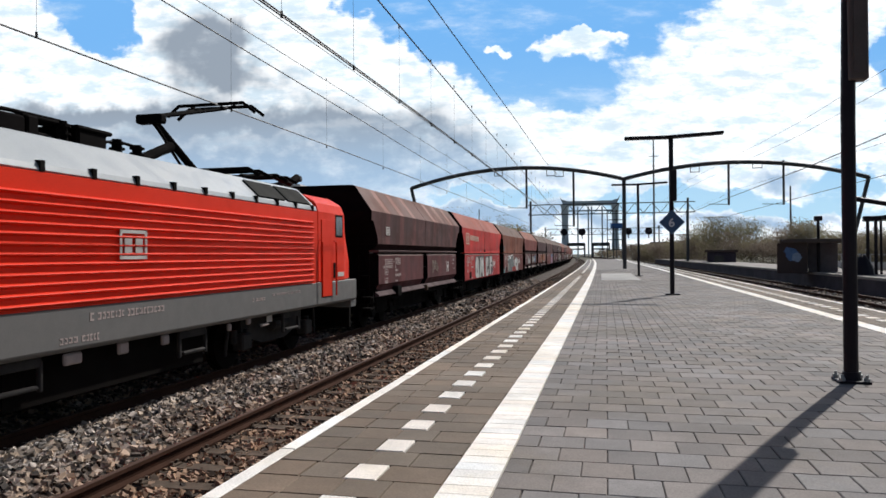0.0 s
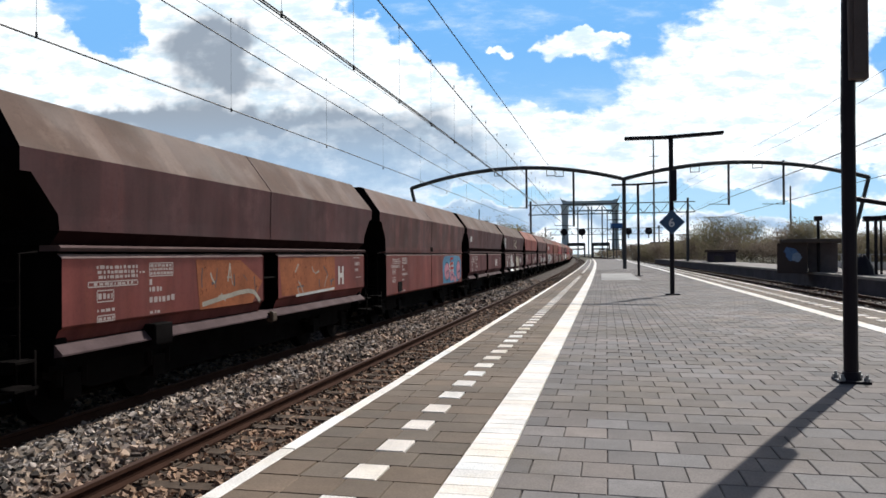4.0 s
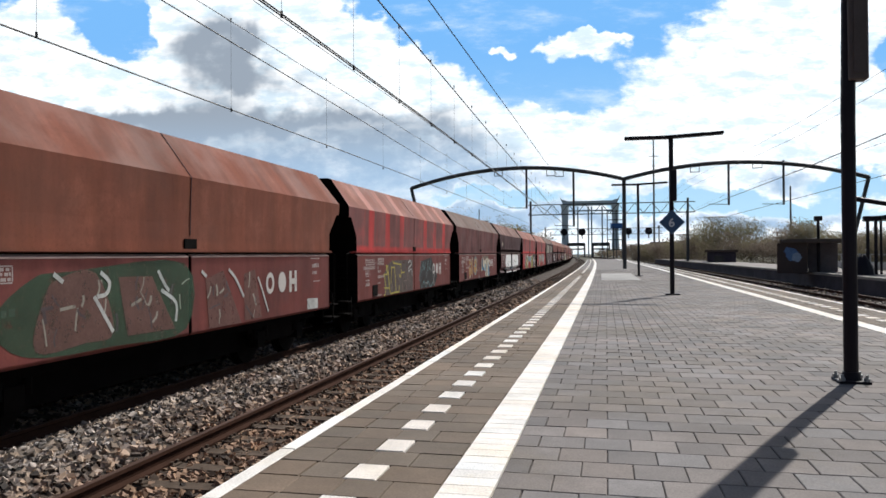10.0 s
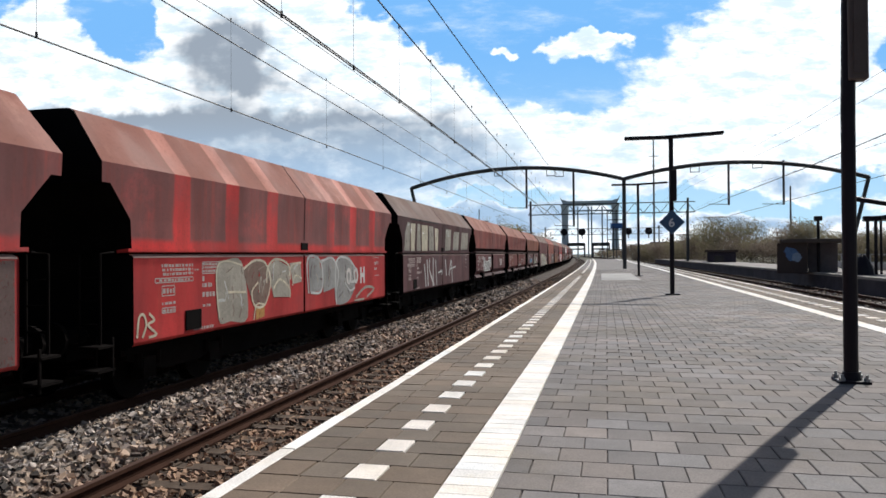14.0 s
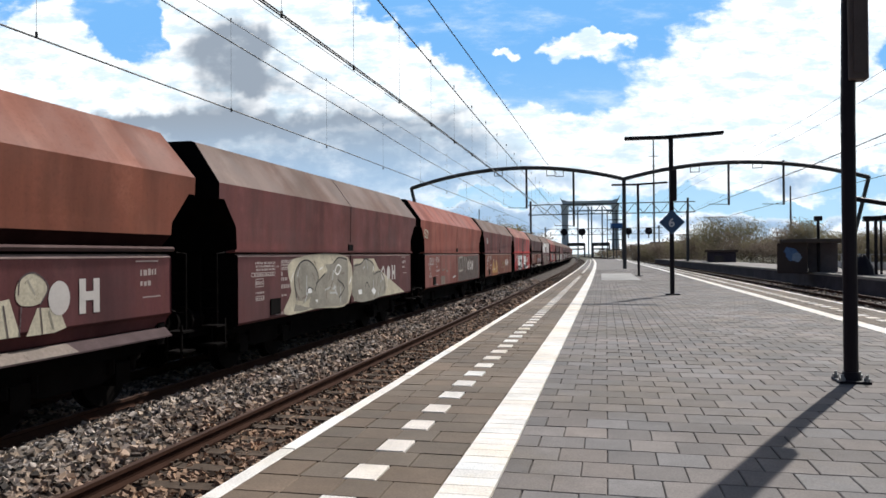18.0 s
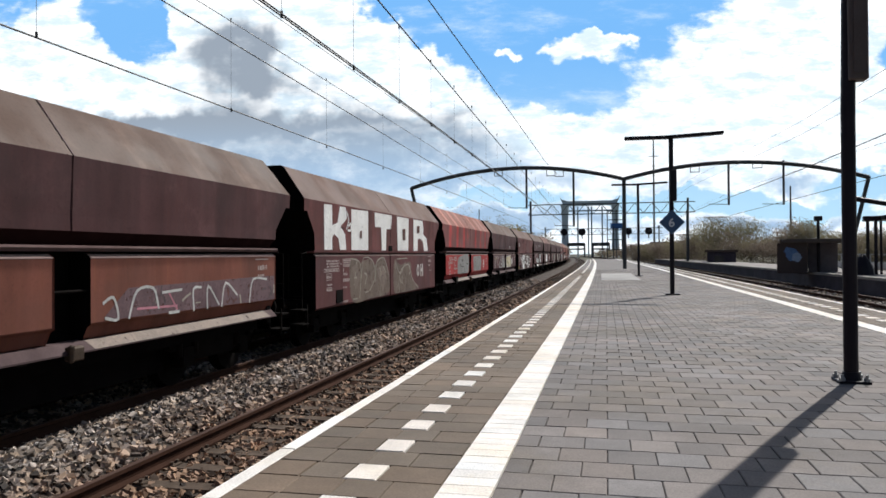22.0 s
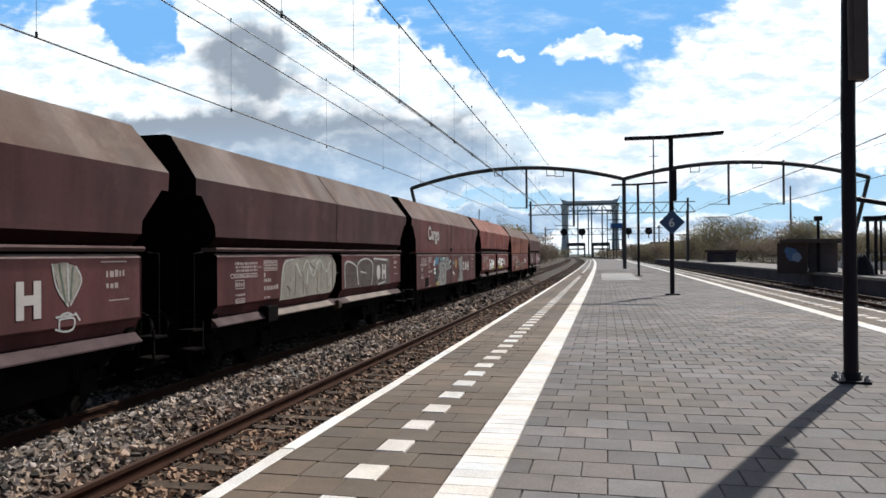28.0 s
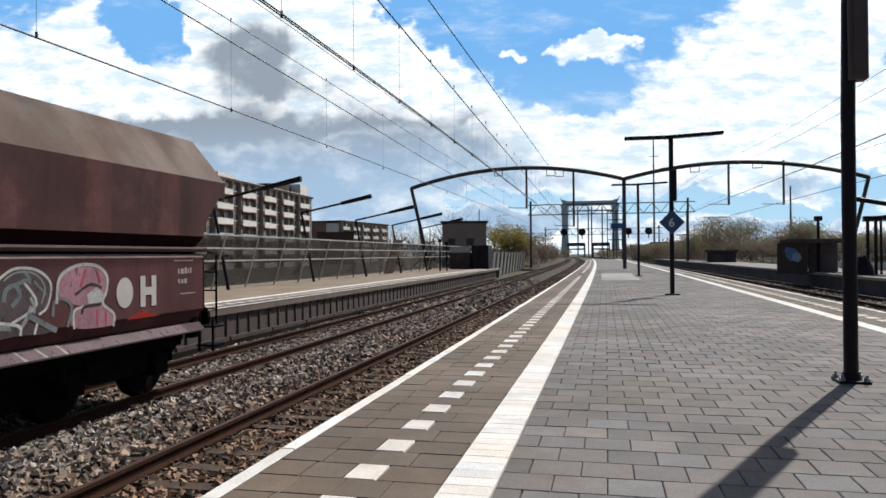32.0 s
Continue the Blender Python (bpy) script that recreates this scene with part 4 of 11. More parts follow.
SPRAY = {k: spray_paint("spray_" + k, c, 0.15 if k == "white" else 0.6) for k, c in {
    "white": (0.95, 0.95, 0.93), "grey": (0.33, 0.33, 0.32), "teal": (0.16, 0.27, 0.28), "blue": (0.09, 0.26, 0.42), "yellow": (0.50, 0.42, 0.10), "pink": (0.60, 0.26, 0.32),
    "black": (0.02, 0.02, 0.02), "orange": (0.5, 0.2, 0.05), "cream": (0.66, 0.60, 0.46), "green": (0.06, 0.12, 0.07), "taupe": (0.26, 0.205, 0.17), "navy": (0.03, 0.06, 0.13), "cyan": (0.20, 0.46, 0.50), "olive": (0.22, 0.20, 0.05), "stone": (0.38, 0.355, 0.30), "magenta": (0.36, 0.10, 0.20)}.items()}


GLYPHS = {
    "K": [[(0, 0), (0, 1)], [(1, 1), (0.12, 0.45), (1, 0)]], "T": [[(0, 1), (1, 1)], [(0.5, 0.95), (0.5, 0)]], "E": [[(1, 1), (0, 1), (0, 0), (1, 0)], [(0.05, 0.52), (0.8, 0.52)]],
    "O": [[(0.5, 1), (0.12, 0.88), (0, 0.5), (0.12, 0.12), (0.5, 0), (0.88, 0.12), (1, 0.5), (0.88, 0.88), (0.5, 1)]], "M": [[(0, 0), (0.08, 1), (0.5, 0.35), (0.92, 1), (1, 0)]],
    "R": [[(0, 0), (0, 1), (0.7, 1), (0.95, 0.85), (0.95, 0.62), (0.7, 0.48), (0.08, 0.48)], [(0.5, 0.45), (1, 0)]], "H": [[(0, 0), (0, 1)], [(1, 0), (1, 1)], [(0.05, 0.5), (0.95, 0.5)]],
    "G": [[(1, 0.85), (0.7, 1), (0.2, 0.92), (0, 0.5), (0.15, 0.1), (0.6, 0), (1, 0.12), (1, 0.48), (0.6, 0.48)]], "C": [[(1, 0.8), (0.7, 1), (0.25, 0.92), (0, 0.5), (0.25, 0.08), (0.7, 0), (1, 0.2)]],
    "S": [[(1, 0.88), (0.6, 1), (0.15, 0.92), (0.05, 0.72), (0.3, 0.56), (0.75, 0.45), (0.97, 0.25), (0.75, 0.05), (0.35, 0), (0, 0.14)]], "A": [[(0, 0), (0.5, 1), (1, 0)], [(0.25, 0.35), (0.75, 0.35)]],
    "P": [[(0, 0), (0, 1), (0.7, 1), (0.95, 0.85), (0.95, 0.62), (0.7, 0.48), (0.08, 0.48)]], "i": [[(0.5, 0), (0.5, 0.32)], [(0.5, 0.93), (0.5, 0.97)]], "N": [[(0, 0), (0, 1), (1, 0), (1, 1)]],
    "D": [[(0, 0), (0, 1), (0.6, 1), (0.95, 0.75), (1, 0.4), (0.75, 0.05), (0, 0)]], "V": [[(0, 1), (0.45, 0), (1, 1)]], "L": [[(0, 1), (0, 0), (1, 0)]], "U": [[(0, 1), (0, 0.3), (0.3, 0), (0.7, 0), (1, 0.3), (1, 1)]]}
ROUND = "OCSGUi"


def smooth(pts, times=2):
    """Rounds the corners of an open line."""
    for _ in range(times):
        out = [pts[0]]
        for p, q in zip(pts, pts[1:]):
            out += [(p[0] * 0.75 + q[0] * 0.25, p[1] * 0.75 + q[1] * 0.25), (p[0] * 0.25 + q[0] * 0.75, p[1] * 0.25 + q[1] * 0.75)]
        pts = out + [pts[-1]]
    return pts


def ribbon(s, pts, x, wide, cap=0.35, lim=(-9.0, 9.0)):
    """A mitred brush stroke of even width through pts (y, z) on the side at x."""
    h = wide / 2
    ways = [Vector((c - a, d - b)).normalized() if (a, b) != (c, d) else Vector((1, 0)) for (a, b), (c, d) in zip(pts, pts[1:])]
    edge = []
    for k, (y, z) in enumerate(pts):
        u, v = ways[max(k - 1, 0)], ways[min(k, len(ways) - 1)]
        n1, n2 = Vector((-u.y, u.x)), Vector((-v.y, v.x))
        m = n1 + n2
        m = m.normalized() / max(m.normalized().dot(n2), 0.62) if m.length > 0.05 else n2
        e = (-v if k == 0 else u) * wide * cap if k in (0, len(pts) - 1) else Vector((0, 0))
        edge.append(tuple((x, y + e.x + q * m.x * h, min(max(z + e.y + q * m.y * h, lim[0]), lim[1])) for q in (1, -1)))
    for (a, b), (c, d) in zip(edge, edge[1:]):
        s.face([a, b, d, c])


def strokes(text, y0, y1, z0, z1, stroke, x, jitter=0.0, seed=0):
    s = Shape()
    r = random.Random(seed)
    step = (y1 - y0) / len(text)
    for k, ch in enumerate(text):
        w, h = step * 0.9 - stroke * 1.05, (z1 - z0) - stroke
        for j, line in enumerate(GLYPHS[ch]):
            pts = [(y0 + step * k + stroke * 0.55 + w * a + r.uniform(-jitter, jitter), z0 + stroke / 2 + h * b + r.uniform(-jitter, jitter)) for a, b in line]
            ribbon(s, smooth(pts, 1) if ch in ROUND else pts, x + 0.0007 * j + 0.0003 * (k % 2), stroke, 0.5 if len(line) == 2 else 0.42)
    return s


def blob(s, pts, x):
    """A filled rounded form through a closed line of (y, z)."""
    pts = smooth(pts + pts[:1], 2)[:-1]
    cy, cz = sum(p[0] for p in pts) / len(pts), sum(p[1] for p in pts) / len(pts)
    for p, q in zip(pts, pts[1:] + pts[:1]):
        s.face([(x, *p), (x, *q), (x, cy, cz)])
    return s


def tag_piece(y0, y1, z0, z1, fill, line, seed, letters):
    """Sprayed interlocking forms, too tangled to read, with outline, shine and drips."""
    r = random.Random(seed)
    back, front, inner = Shape(), Shape(), Shape()
    step = (y1 - y0) / letters
    lim = (z0 - 0.03, z1 + 0.03)
    pen = min(0.30, step * 0.42, (z1 - z0) * 0.34)
    for k in range(letters):
        way = []
        spots = [(a, b) for a in (0.0, 0.5, 1.0) for b in (0.0, 0.5, 1.0)]
        here = r.choice([(0.0, 0.0), (0.0, 1.0)])
        for _ in range(r.randint(4, 6)):
            way.append(here)
            near = [q for q in spots if 0.2 < math.hypot(q[0] - here[0], q[1] - here[1]) < 1.2 and q not in way[-3:]]
            here = r.choice(near)
        pts = [(y0 + step * (k + 0.04 + 0.92 * a) + r.uniform(-0.04, 0.04), z0 + pen * 0.5 + (z1 - z0 - pen) * b + r.uniform(-0.03, 0.03)) for a, b in way]
        if r.random() < 0.6:
            pts = smooth(pts, 1)
        lift = 0.0004 * (k % 3)
        ribbon(back, pts, 1.4545 + lift, pen + 0.07, 0.5, lim)
        ribbon(front, pts, 1.4568 + lift, pen, 0.45, lim)
        i = r.randint(0, len(pts) - 2)
        (a, b), (c, d) = pts[i], pts[i + 1]
        ribbon(inner, [(a + 0.03, b + 0.05), ((a + c) / 2 + 0.03, (b + d) / 2 + 0.06)], 1.4588, pen * 0.14)
        ribbon(inner, smooth([(p[0] - pen * 0.1, p[1] - pen * 0.12) for p in pts], 1), 1.4592, pen * 0.10)
        for _ in range(r.randint(0, 3)):
            e = (y0 + step * (k + r.random()), z0 + r.uniform(0.0, 0.15))
            ribbon(inner, [e, (e[0], e[1] - r.uniform(0.04, 0.12))], 1.4597, 0.018)
    return (back, SPRAY[line]), (front, SPRAY[fill]), (inner, SPRAY[line])


def locomotive():
    loco = tagged(new("electric_locomotive"), "bright red electric locomotive with grey skirt and ribbed sides", "locomotive")
    half = 9.0
    body = Shape()
    body.box((0, 0, 2.24), (3.0, 12.4, 1.54))
    part("body_shell", body, LOCO_RED, loco, "glossy red body side")
    for e in (-1, 1):
        cab = Shape()
        rows = ((1.5, 1.2, 8.98, 1.47), (1.5, 1.2, 8.98, 1.9), (1.5, 1.18, 8.75, 2.6), (1.5, 1.15, 8.5, 3.02), (1.42, 1.05, 8.25, 3.24), (1.1, 0.9, 7.95, 3.42))
        cab.loft([[(-w, e * 6.22, z), (w, e * 6.22, z), (w, e * 7.85, z), (v, e * b, z), (-v, e * b, z), (-w, e * 7.85, z)] for w, v, b, z in rows])
        part("cab", cab, LOCO_RED, loco, "rounded red driver's cab", bevel=0.03)
    for sg in (-1, 1):
        for k in range(12):
            z = 1.50 + 0.112 * k
            s = Shape()
            s.loft([[(sg * a, y, b) for a, b in ((1.495, z), (1.54, z + 0.022), (1.545, z + 0.034), (1.535, z + 0.044), (1.495, z + 0.062))] for y in (-5.92, 5.92)])
            part("side_rib", s, LOCO_RED, loco)
        part("roof_side", Shape().loft([[(sg * a, y, b) for a, b in ((1.50, 3.02), (1.47, 3.10), (1.02, 3.52), (0.9, 3.52), (0.9, 3.02))] for y in (-6.2, 6.2)]), ROOF_GREY, loco, "light grey sloping roof panel", bevel=0.015)
        for y in [-5.95 + 0.85 * k for k in range(15)]:
            part("roof_clamp", Shape().box((sg * 1.47, y, 3.08), (0.08, 0.07, 0.12)), BOGIE, loco)
        for y in (4.15, 5.4, -4.15, -5.4):
            part("roof_grille", Shape().loft([[(sg * a, y + d, b) for a, b in ((1.455, 3.16), (1.13, 3.463), (1.07, 3.42), (1.39, 3.12))] for d in (-0.56, 0.56)]), GRILLE, loco, "slatted roof grille")
        skirt = Shape()
        skirt.loft([[(sg * a, y, b) for a, b in ((1.2, 1.47), (1.505, 1.47), (1.505, 1.0), (1.46, 0.95), (1.2, 0.95))] for y in (-8.68, 8.68)])
        part("skirt", skirt, LOCO_GREY, loco, "dirty grey skirt", bevel=0.012)
        for e in (-1, 1):
            y = e * 8.05
            door = part("cab_door", Shape().box((sg * 1.507, e * 6.72, 2.0), (0.02, 0.62, 1.7)), LOCO_RED, loco, bevel=0.004)
            for d in (-0.42, 0.42):
                part("handrail", Shape().tube([(sg * 1.57, e * 6.72 + d, 1.15), (sg * 1.57, e * 6.72 + d, 2.35), (sg * 1.51, e * 6.72 + d, 2.4)], 0.02, 6), LOCO_RED, door, "cab handrail")
            part("step_recess", Shape().box((sg * 1.503, e * 6.75, 1.22), (0.02, 0.5, 0.18)), BLACK, loco)
            part("cab_window", Shape().box((sg * 1.50, e * 7.5, 2.74), (0.02, 0.4, 0.44)), GLASS_DARK, loco, "dark cab side window", bevel=0.006)
            part("window_rim", Shape().box((sg * 1.494, e * 7.5, 2.74), (0.02, 0.48, 0.52)), BOGIE, loco)
            for z in (1.72,):
                part("foothold", Shape().box((sg * 1.504, e * 7.2, z), (0.02, 0.13, 0.34)), BLACK, loco)
            part("number_plate", Shape().box((sg * 1.504, e * 7.6, 1.62), (0.012, 0.4, 0.1)), DECAL, loco, "pale plate")
        bars = Shape()
        r = random.Random(2)
        for y0, z, w, h in ((-0.95, 1.335, 1.5, 0.1), (-1.45, 1.09, 0.65, 0.09), (4.0, 1.33, 1.2, 0.05), (-5.0, 1.3, 1.2, 0.08), (3.2, 1.28, 0.5, 0.06)):
            y = y0
            while y < y0 + w:
                d = r.uniform(0.035, 0.07)
                tall = h * r.uniform(0.75, 1)
                for up in (-1, 1):
                    bars.box((sg * 1.507, y + d / 2, z + up * tall * 0.38), (0.006, d, tall * 0.24))
                bars.box((sg * 1.507, y + d * (0.2 if r.random() < 0.5 else 0.8), z), (0.006, d * 0.35, tall * 0.5))
                y += d + (0.07 if r.random() < 0.15 else 0.022)
        tagged(part("data_field", bars, FADED, loco, "white data lettering as bars"), kind="stuff")
        logo = Shape()
        for a, b, w, h in ((0, 0.17, 0.56, 0.045), (0, -0.17, 0.56, 0.045), (-0.26, 0, 0.045, 0.38), (0.26, 0, 0.045, 0.38), (-0.11, 0, 0.15, 0.22), (0.11, 0, 0.15, 0.22)):
            logo.box((sg * 1.53, -0.14 + a, 2.22 + b), (0.01, w, h))
        part("emblem", logo, DECAL, loco, "white framed emblem")
    roof = Shape().box((0, 0, 3.32), (1.8, 12.4, 0.35))
    part("roof_deck", roof, LOCO_GREY, loco)
    for e in (-1, 1):
        part("front_window", Shape().loft([[(x * 1.2, e * (half - 0.30 + d), 2.62) for x in (-1, 1)] + [(x * 1.1, e * (half - 0.60 + d), 3.2) for x in (1, -1)] for d in (0.0, 0.03)]), GLASS_DARK, loco)
        part("nose_skirt", Shape().box((0, e * 8.6, 1.1), (2.9, 0.36, 0.62)), LOCO_GREY, loco)
        part("plough", Shape().box((0, e * 8.9, 0.5), (2.5, 0.1, 0.5)), BOGIE, loco)
        for x in (-0.875, 0.875):
            part("buffer", Shape().tube([(x, e * 8.9, 1.03), (x, e * 9.5, 1.03)], 0.1).tube([(x, e * 9.5, 1.03), (x, e * 9.56, 1.03)], 0.24, 14), BOGIE, loco)
    # roof gear
    for y, x, h in ((-5.2, 0.3, 0.34), (-4.4, 0.3, 0.34), (-3.4, 0.2, 0.34), (1.11, 0.35, 0.36), (1.6, 0.35, 0.34), (-1.3, 0.35, 0.3), (-0.1, 0.4, 0.42), (-0.45, 0.1, 0.42)):
        ins = Shape().tube([(x, y, 3.49), (x, y, 3.49 + h)], [0.09, 0.07], 8)
        for q in (0.3, 0.55, 0.8):
            ins.tube([(x, y, 3.49 + h * q), (x, y, 3.52 + h * q)], 0.115, 10)
        part("insulator", ins, BLACK, loco, "black ribbed insulator")
    part("breaker_box", Shape().box((0.25, 0.4, 3.68), (0.5, 0.62, 0.34)), BLACK, loco, "black roof switch box", bevel=0.04)
    part("switch_frame", Shape().box((0.25, -1.05, 3.7), (0.45, 0.5, 0.3)).tube([(0.3, -3.4, 3.84), (0.3, -0.9, 3.92), (0.4, -0.1, 3.9)], 0.025, 6), BLACK, loco, "black roof switch gear", bevel=0.03)
    part("switch_box", Shape().box((0.25, -0.66, 3.70), (0.42, 0.20, 0.36)).box((0.25, -0.36, 3.62), (0.30, 0.34, 0.16)).box((0.25, -0.12, 3.67), (0.40, 0.22, 0.32)), BLACK, loco, "black roof switch gear", bevel=0.025)
    part("switch_plate", Shape().box((0.25, -0.38, 3.875), (0.36, 0.86, 0.035)), BLACK, loco, "flat black cover plate", bevel=0.01)
    part("breaker_lid", Shape().box((0.25, 0.42, 3.86), (0.56, 0.74, 0.06)), BLACK, loco, "overhanging black lid", bevel=0.02)
    part("busbar", Shape().tube([(0.35, -5.2, 3.83), (0.3, -3.4, 3.84)], 0.025, 6), BLACK, loco)
    part("busbar", Shape().tube([(0.3, 0.6, 3.72), (0.35, 1.11, 3.82), (0.35, 1.6, 3.8)], 0.025, 6), BLACK, loco)
    for y in (1.75, 7.0):
        part("damper", Shape().tube([(0.3, y, 3.62), (0.3, y + 0.85, 3.96)], 0.085, 10), BLACK, loco, "slanting black cylinder")
    for x in (-0.5, 0.5):
        part("folded_arm", Shape().tube([(x, 4.7, 3.66), (x, 6.0, 3.80), (x, 7.0, 3.72)], 0.05, 6), BLACK, loco, "folded current collector arm")
    for y in (4.8, 5.3, 6.1, 6.6):
        part("folded_bow", Shape().tube([(-0.85, y, 3.68), (-0.6, y, 3.82), (0.6, y, 3.82), (0.85, y, 3.68)], 0.04, 6), BLACK, loco)
    part("collector_base", Shape().box((0, 5.5, 3.56), (1.0, 1.5, 0.16)), BLACK, loco, bevel=0.02)
    part("collector_base", Shape().box((0, 3.75, 3.56), (1.0, 1.2, 0.16)), BLACK, loco, bevel=0.02)
    z1 = 5.06
    part("lower_arm", Shape().tube([(0, 3.9, 3.64), (0, 2.5, 4.44)], [0.075, 0.06], 8), BLACK, loco, "raised current collector arm")
    part("lower_arm", Shape().tube([(0.1, 3.3, 3.64), (0.1, 2.42, 4.34)], 0.028, 6), BLACK, loco)
    part("knee", Shape().box((0, 2.48, 4.42), (0.5, 0.2, 0.16)), BLACK, loco, bevel=0.03)
    for x in (-0.28, 0.28):
        part("upper_arm", Shape().tube([(x * 0.6, 2.5, 4.46), (x, 4.5, z1 - 0.08)], 0.035, 6), BLACK, loco)
    for y in (4.42, 4.78):
        part("contact_strip", Shape().tube([(-0.95, y, z1 - 0.2), (-0.7, y, z1), (0.7, y, z1), (0.95, y, z1 - 0.2)], 0.035, 6), BLACK, loco, "current collector strip")
    part("bow_link", Shape().tube([(-0.45, 4.42, z1 - 0.02), (-0.45, 4.78, z1 - 0.02)], 0.02, 6), BLACK, loco)
    part("bow_link", Shape().tube([(0.45, 4.42, z1 - 0.02), (0.45, 4.78, z1 - 0.02)], 0.02, 6), BLACK, loco)
    for y in (-4.95, 4.95):
        bogie = make_bogie(loco, y, 2.8, 0.9, UNDER, BOGIE)
        for x in (-1.12, 1.12):
            for d in (-1.4, 1.4):
                part("axle_box", Shape().box((x, y + d, 0.5), (0.22, 0.36, 0.3)), UNDER, bogie, "oily grey axle box", bevel=0.03)
                part("sand_pipe", Shape().tube([(x, y + d * 1.35, 0.9), (x * 0.98, y + d * 1.42, 0.3)], 0.03, 6), UNDER, bogie)
            part("brake_cylinder", Shape().tube([(x * 1.05, y - 0.35, 0.72), (x * 1.05, y + 0.35, 0.72)], 0.11, 10), UNDER, bogie, "oily brake cylinder")
            part("number_board", Shape().box((x * 1.17, y - 0.7, 0.86), (0.012, 0.22, 0.12)), DECAL, bogie, "small pale plate")
    part("tank", Shape().box((0, 0, 0.65), (2.5, 4.0, 0.55)), BOGIE, loco)
    for sg in (-1, 1):
        for y in (1.52, -1.95, 5.1, -5.4):
            part("bracket", Shape().box((sg * 1.36, y - 0.36, 0.72), (0.06, 0.06, 0.36)).box((sg * 1.36, y + 0.36, 0.72), (0.06, 0.06, 0.36)).box((sg * 1.36, y, 0.88), (0.05, 0.74, 0.12)).box((sg * 1.37, y, 0.60), (0.08, 0.6, 0.05)), UNDER, loco, "grey steel bracket below the skirt", bevel=0.015)
        for y, z, w, h in ((-0.17, 0.86, 0.2, 0.16), (0.77, 0.86, 0.16, 0.14), (3.28, 0.9, 0.12, 0.12), (3.9, 0.78, 0.3, 0.05), (2.6, 0.86, 0.1, 0.12), (-1.1, 0.85, 0.3, 0.14)):
            part("pipe_fitting", Shape().box((sg * 1.38, y, z), (0.06, w, h)), FADED, loco, "pale pipe fitting", bevel=0.02)
    return loco


# ---- the wagons of the train, from the locomotive back ----
# type, upper paint, lower paint, sprayed pieces (start, end, low, high, fill, outline, letters)
MAIN_H, MAIN_O = make_wagon("H"), make_wagon("O")
SPRAY["brown_line"] = PAINTS["brown"]
SPRAY["oxide_line"], SPRAY["low_line"] = PAINTS["low_oxide"], PAINTS["low_brown"]
for key, tone in {"soot": (0.045, 0.042, 0.042), "silver": (0.62, 0.63, 0.61), "ochre": (0.50, 0.27, 0.09), "red_line": (0.42, 0.03, 0.02), "olive_dull": (0.24, 0.19, 0.155), "orange_dull": (0.34, 0.11, 0.045), "slate": (0.11, 0.085, 0.09), "steel": (0.24, 0.28, 0.28), "grime": (0.15, 0.125, 0.115), "maroon": (0.13, 0.05, 0.04), "olive_bright": (0.36, 0.33, 0.06), "mauve": (0.20, 0.135, 0.15), "umber": (0.20, 0.105, 0.09), "moss": (0.05, 0.10, 0.062), "sage": (0.155, 0.20, 0.155), "rose": (0.46, 0.24, 0.29), "coral": (0.52, 0.10, 0.12)}.items():
    SPRAY[key] = spray_paint("spray_" + key, tone, 1.6 if key in ("grime", "olive_dull", "mauve", "steel", "moss", "umber") else 0.7)
TRAIN = [
    ("H", "brown", "brown", "H", [(1.1, 2.0, 1.4, 1.85, "taupe", "low_line", 2)]),
    ("O", "clear", "red", "FH", []),
    ("O", "rust", "oxide", "OFH", []),
    ("H", "oxide", "brown", "FH", []),
    ("H", "grime", "oxide", "H", []),
    ("O", "brown", "oxide", "OFH", []),
    ("H", "grime", "brown", "FH", []),
    ("H", "grime", "grime", "FH", []),
    ("H", "oxide", "brown", "FH", []),
    ("H", "brown", "brown", "FH", []),
    ("O", "oxide", "maroon", "OFH", []),
    ("O", "rust", "oxide", "OFH", []),
    ("O", "red", "oxide", "OFH", []),
    ("O", "maroon", "oxide", "OFH", []),
    ("H", "grime", "brown", "", []),
    ("O", "red", "red", "OFH", []),
    ("O", "red", "red", "OOH", []),
    ("O", "grime", "grime", "", []),
    ("H", "oxide", "brown", "OH", [(-3.0, -0.6, 1.2, 1.9, "grey", "white", 4)]),
    ("H", "oxide", "oxide", "H", []),
    ("H", "rust", "brown", "FH", []),
    ("O", "maroon", "maroon", "OFH", []),
    ("O", "salmon", "salmon", "OOH", []),
    ("O", "maroon", "rust", "FFH", []),
    ("O", "red", "red", "OOH", []),
    ("H", "grime", "rust", "", []),
    ("O", "maroon", "maroon", "OH", []),
    ("H", "red", "red", "H", []),
    ("H", "grime", "grime", "FH", []),
    ("O", "maroon", "maroon", "OOH", []),
    ("H", "grime", "brown", "", []),
    ("H", "brown", "brown", "FH", []),
    ("H", "grime", "maroon", "H", []),
    ("H", "grime", "brown", "FH", []),
    ("O", "maroon", "maroon", "OFH", []),
    ("H", "oxide", "oxide", "FH", []),
    ("O", "rust", "oxide", "OFH", []),
    ("H", "brown", "maroon", "FH", []),
]
WORDS = {"brown": "dark brown", "oxide": "oxide red", "red": "streaky bright red", "clear": "clean red", "rust": "rust brown", "grime": "grimy grey-brown", "maroon": "dull maroon", "salmon": "faded oxide red"}


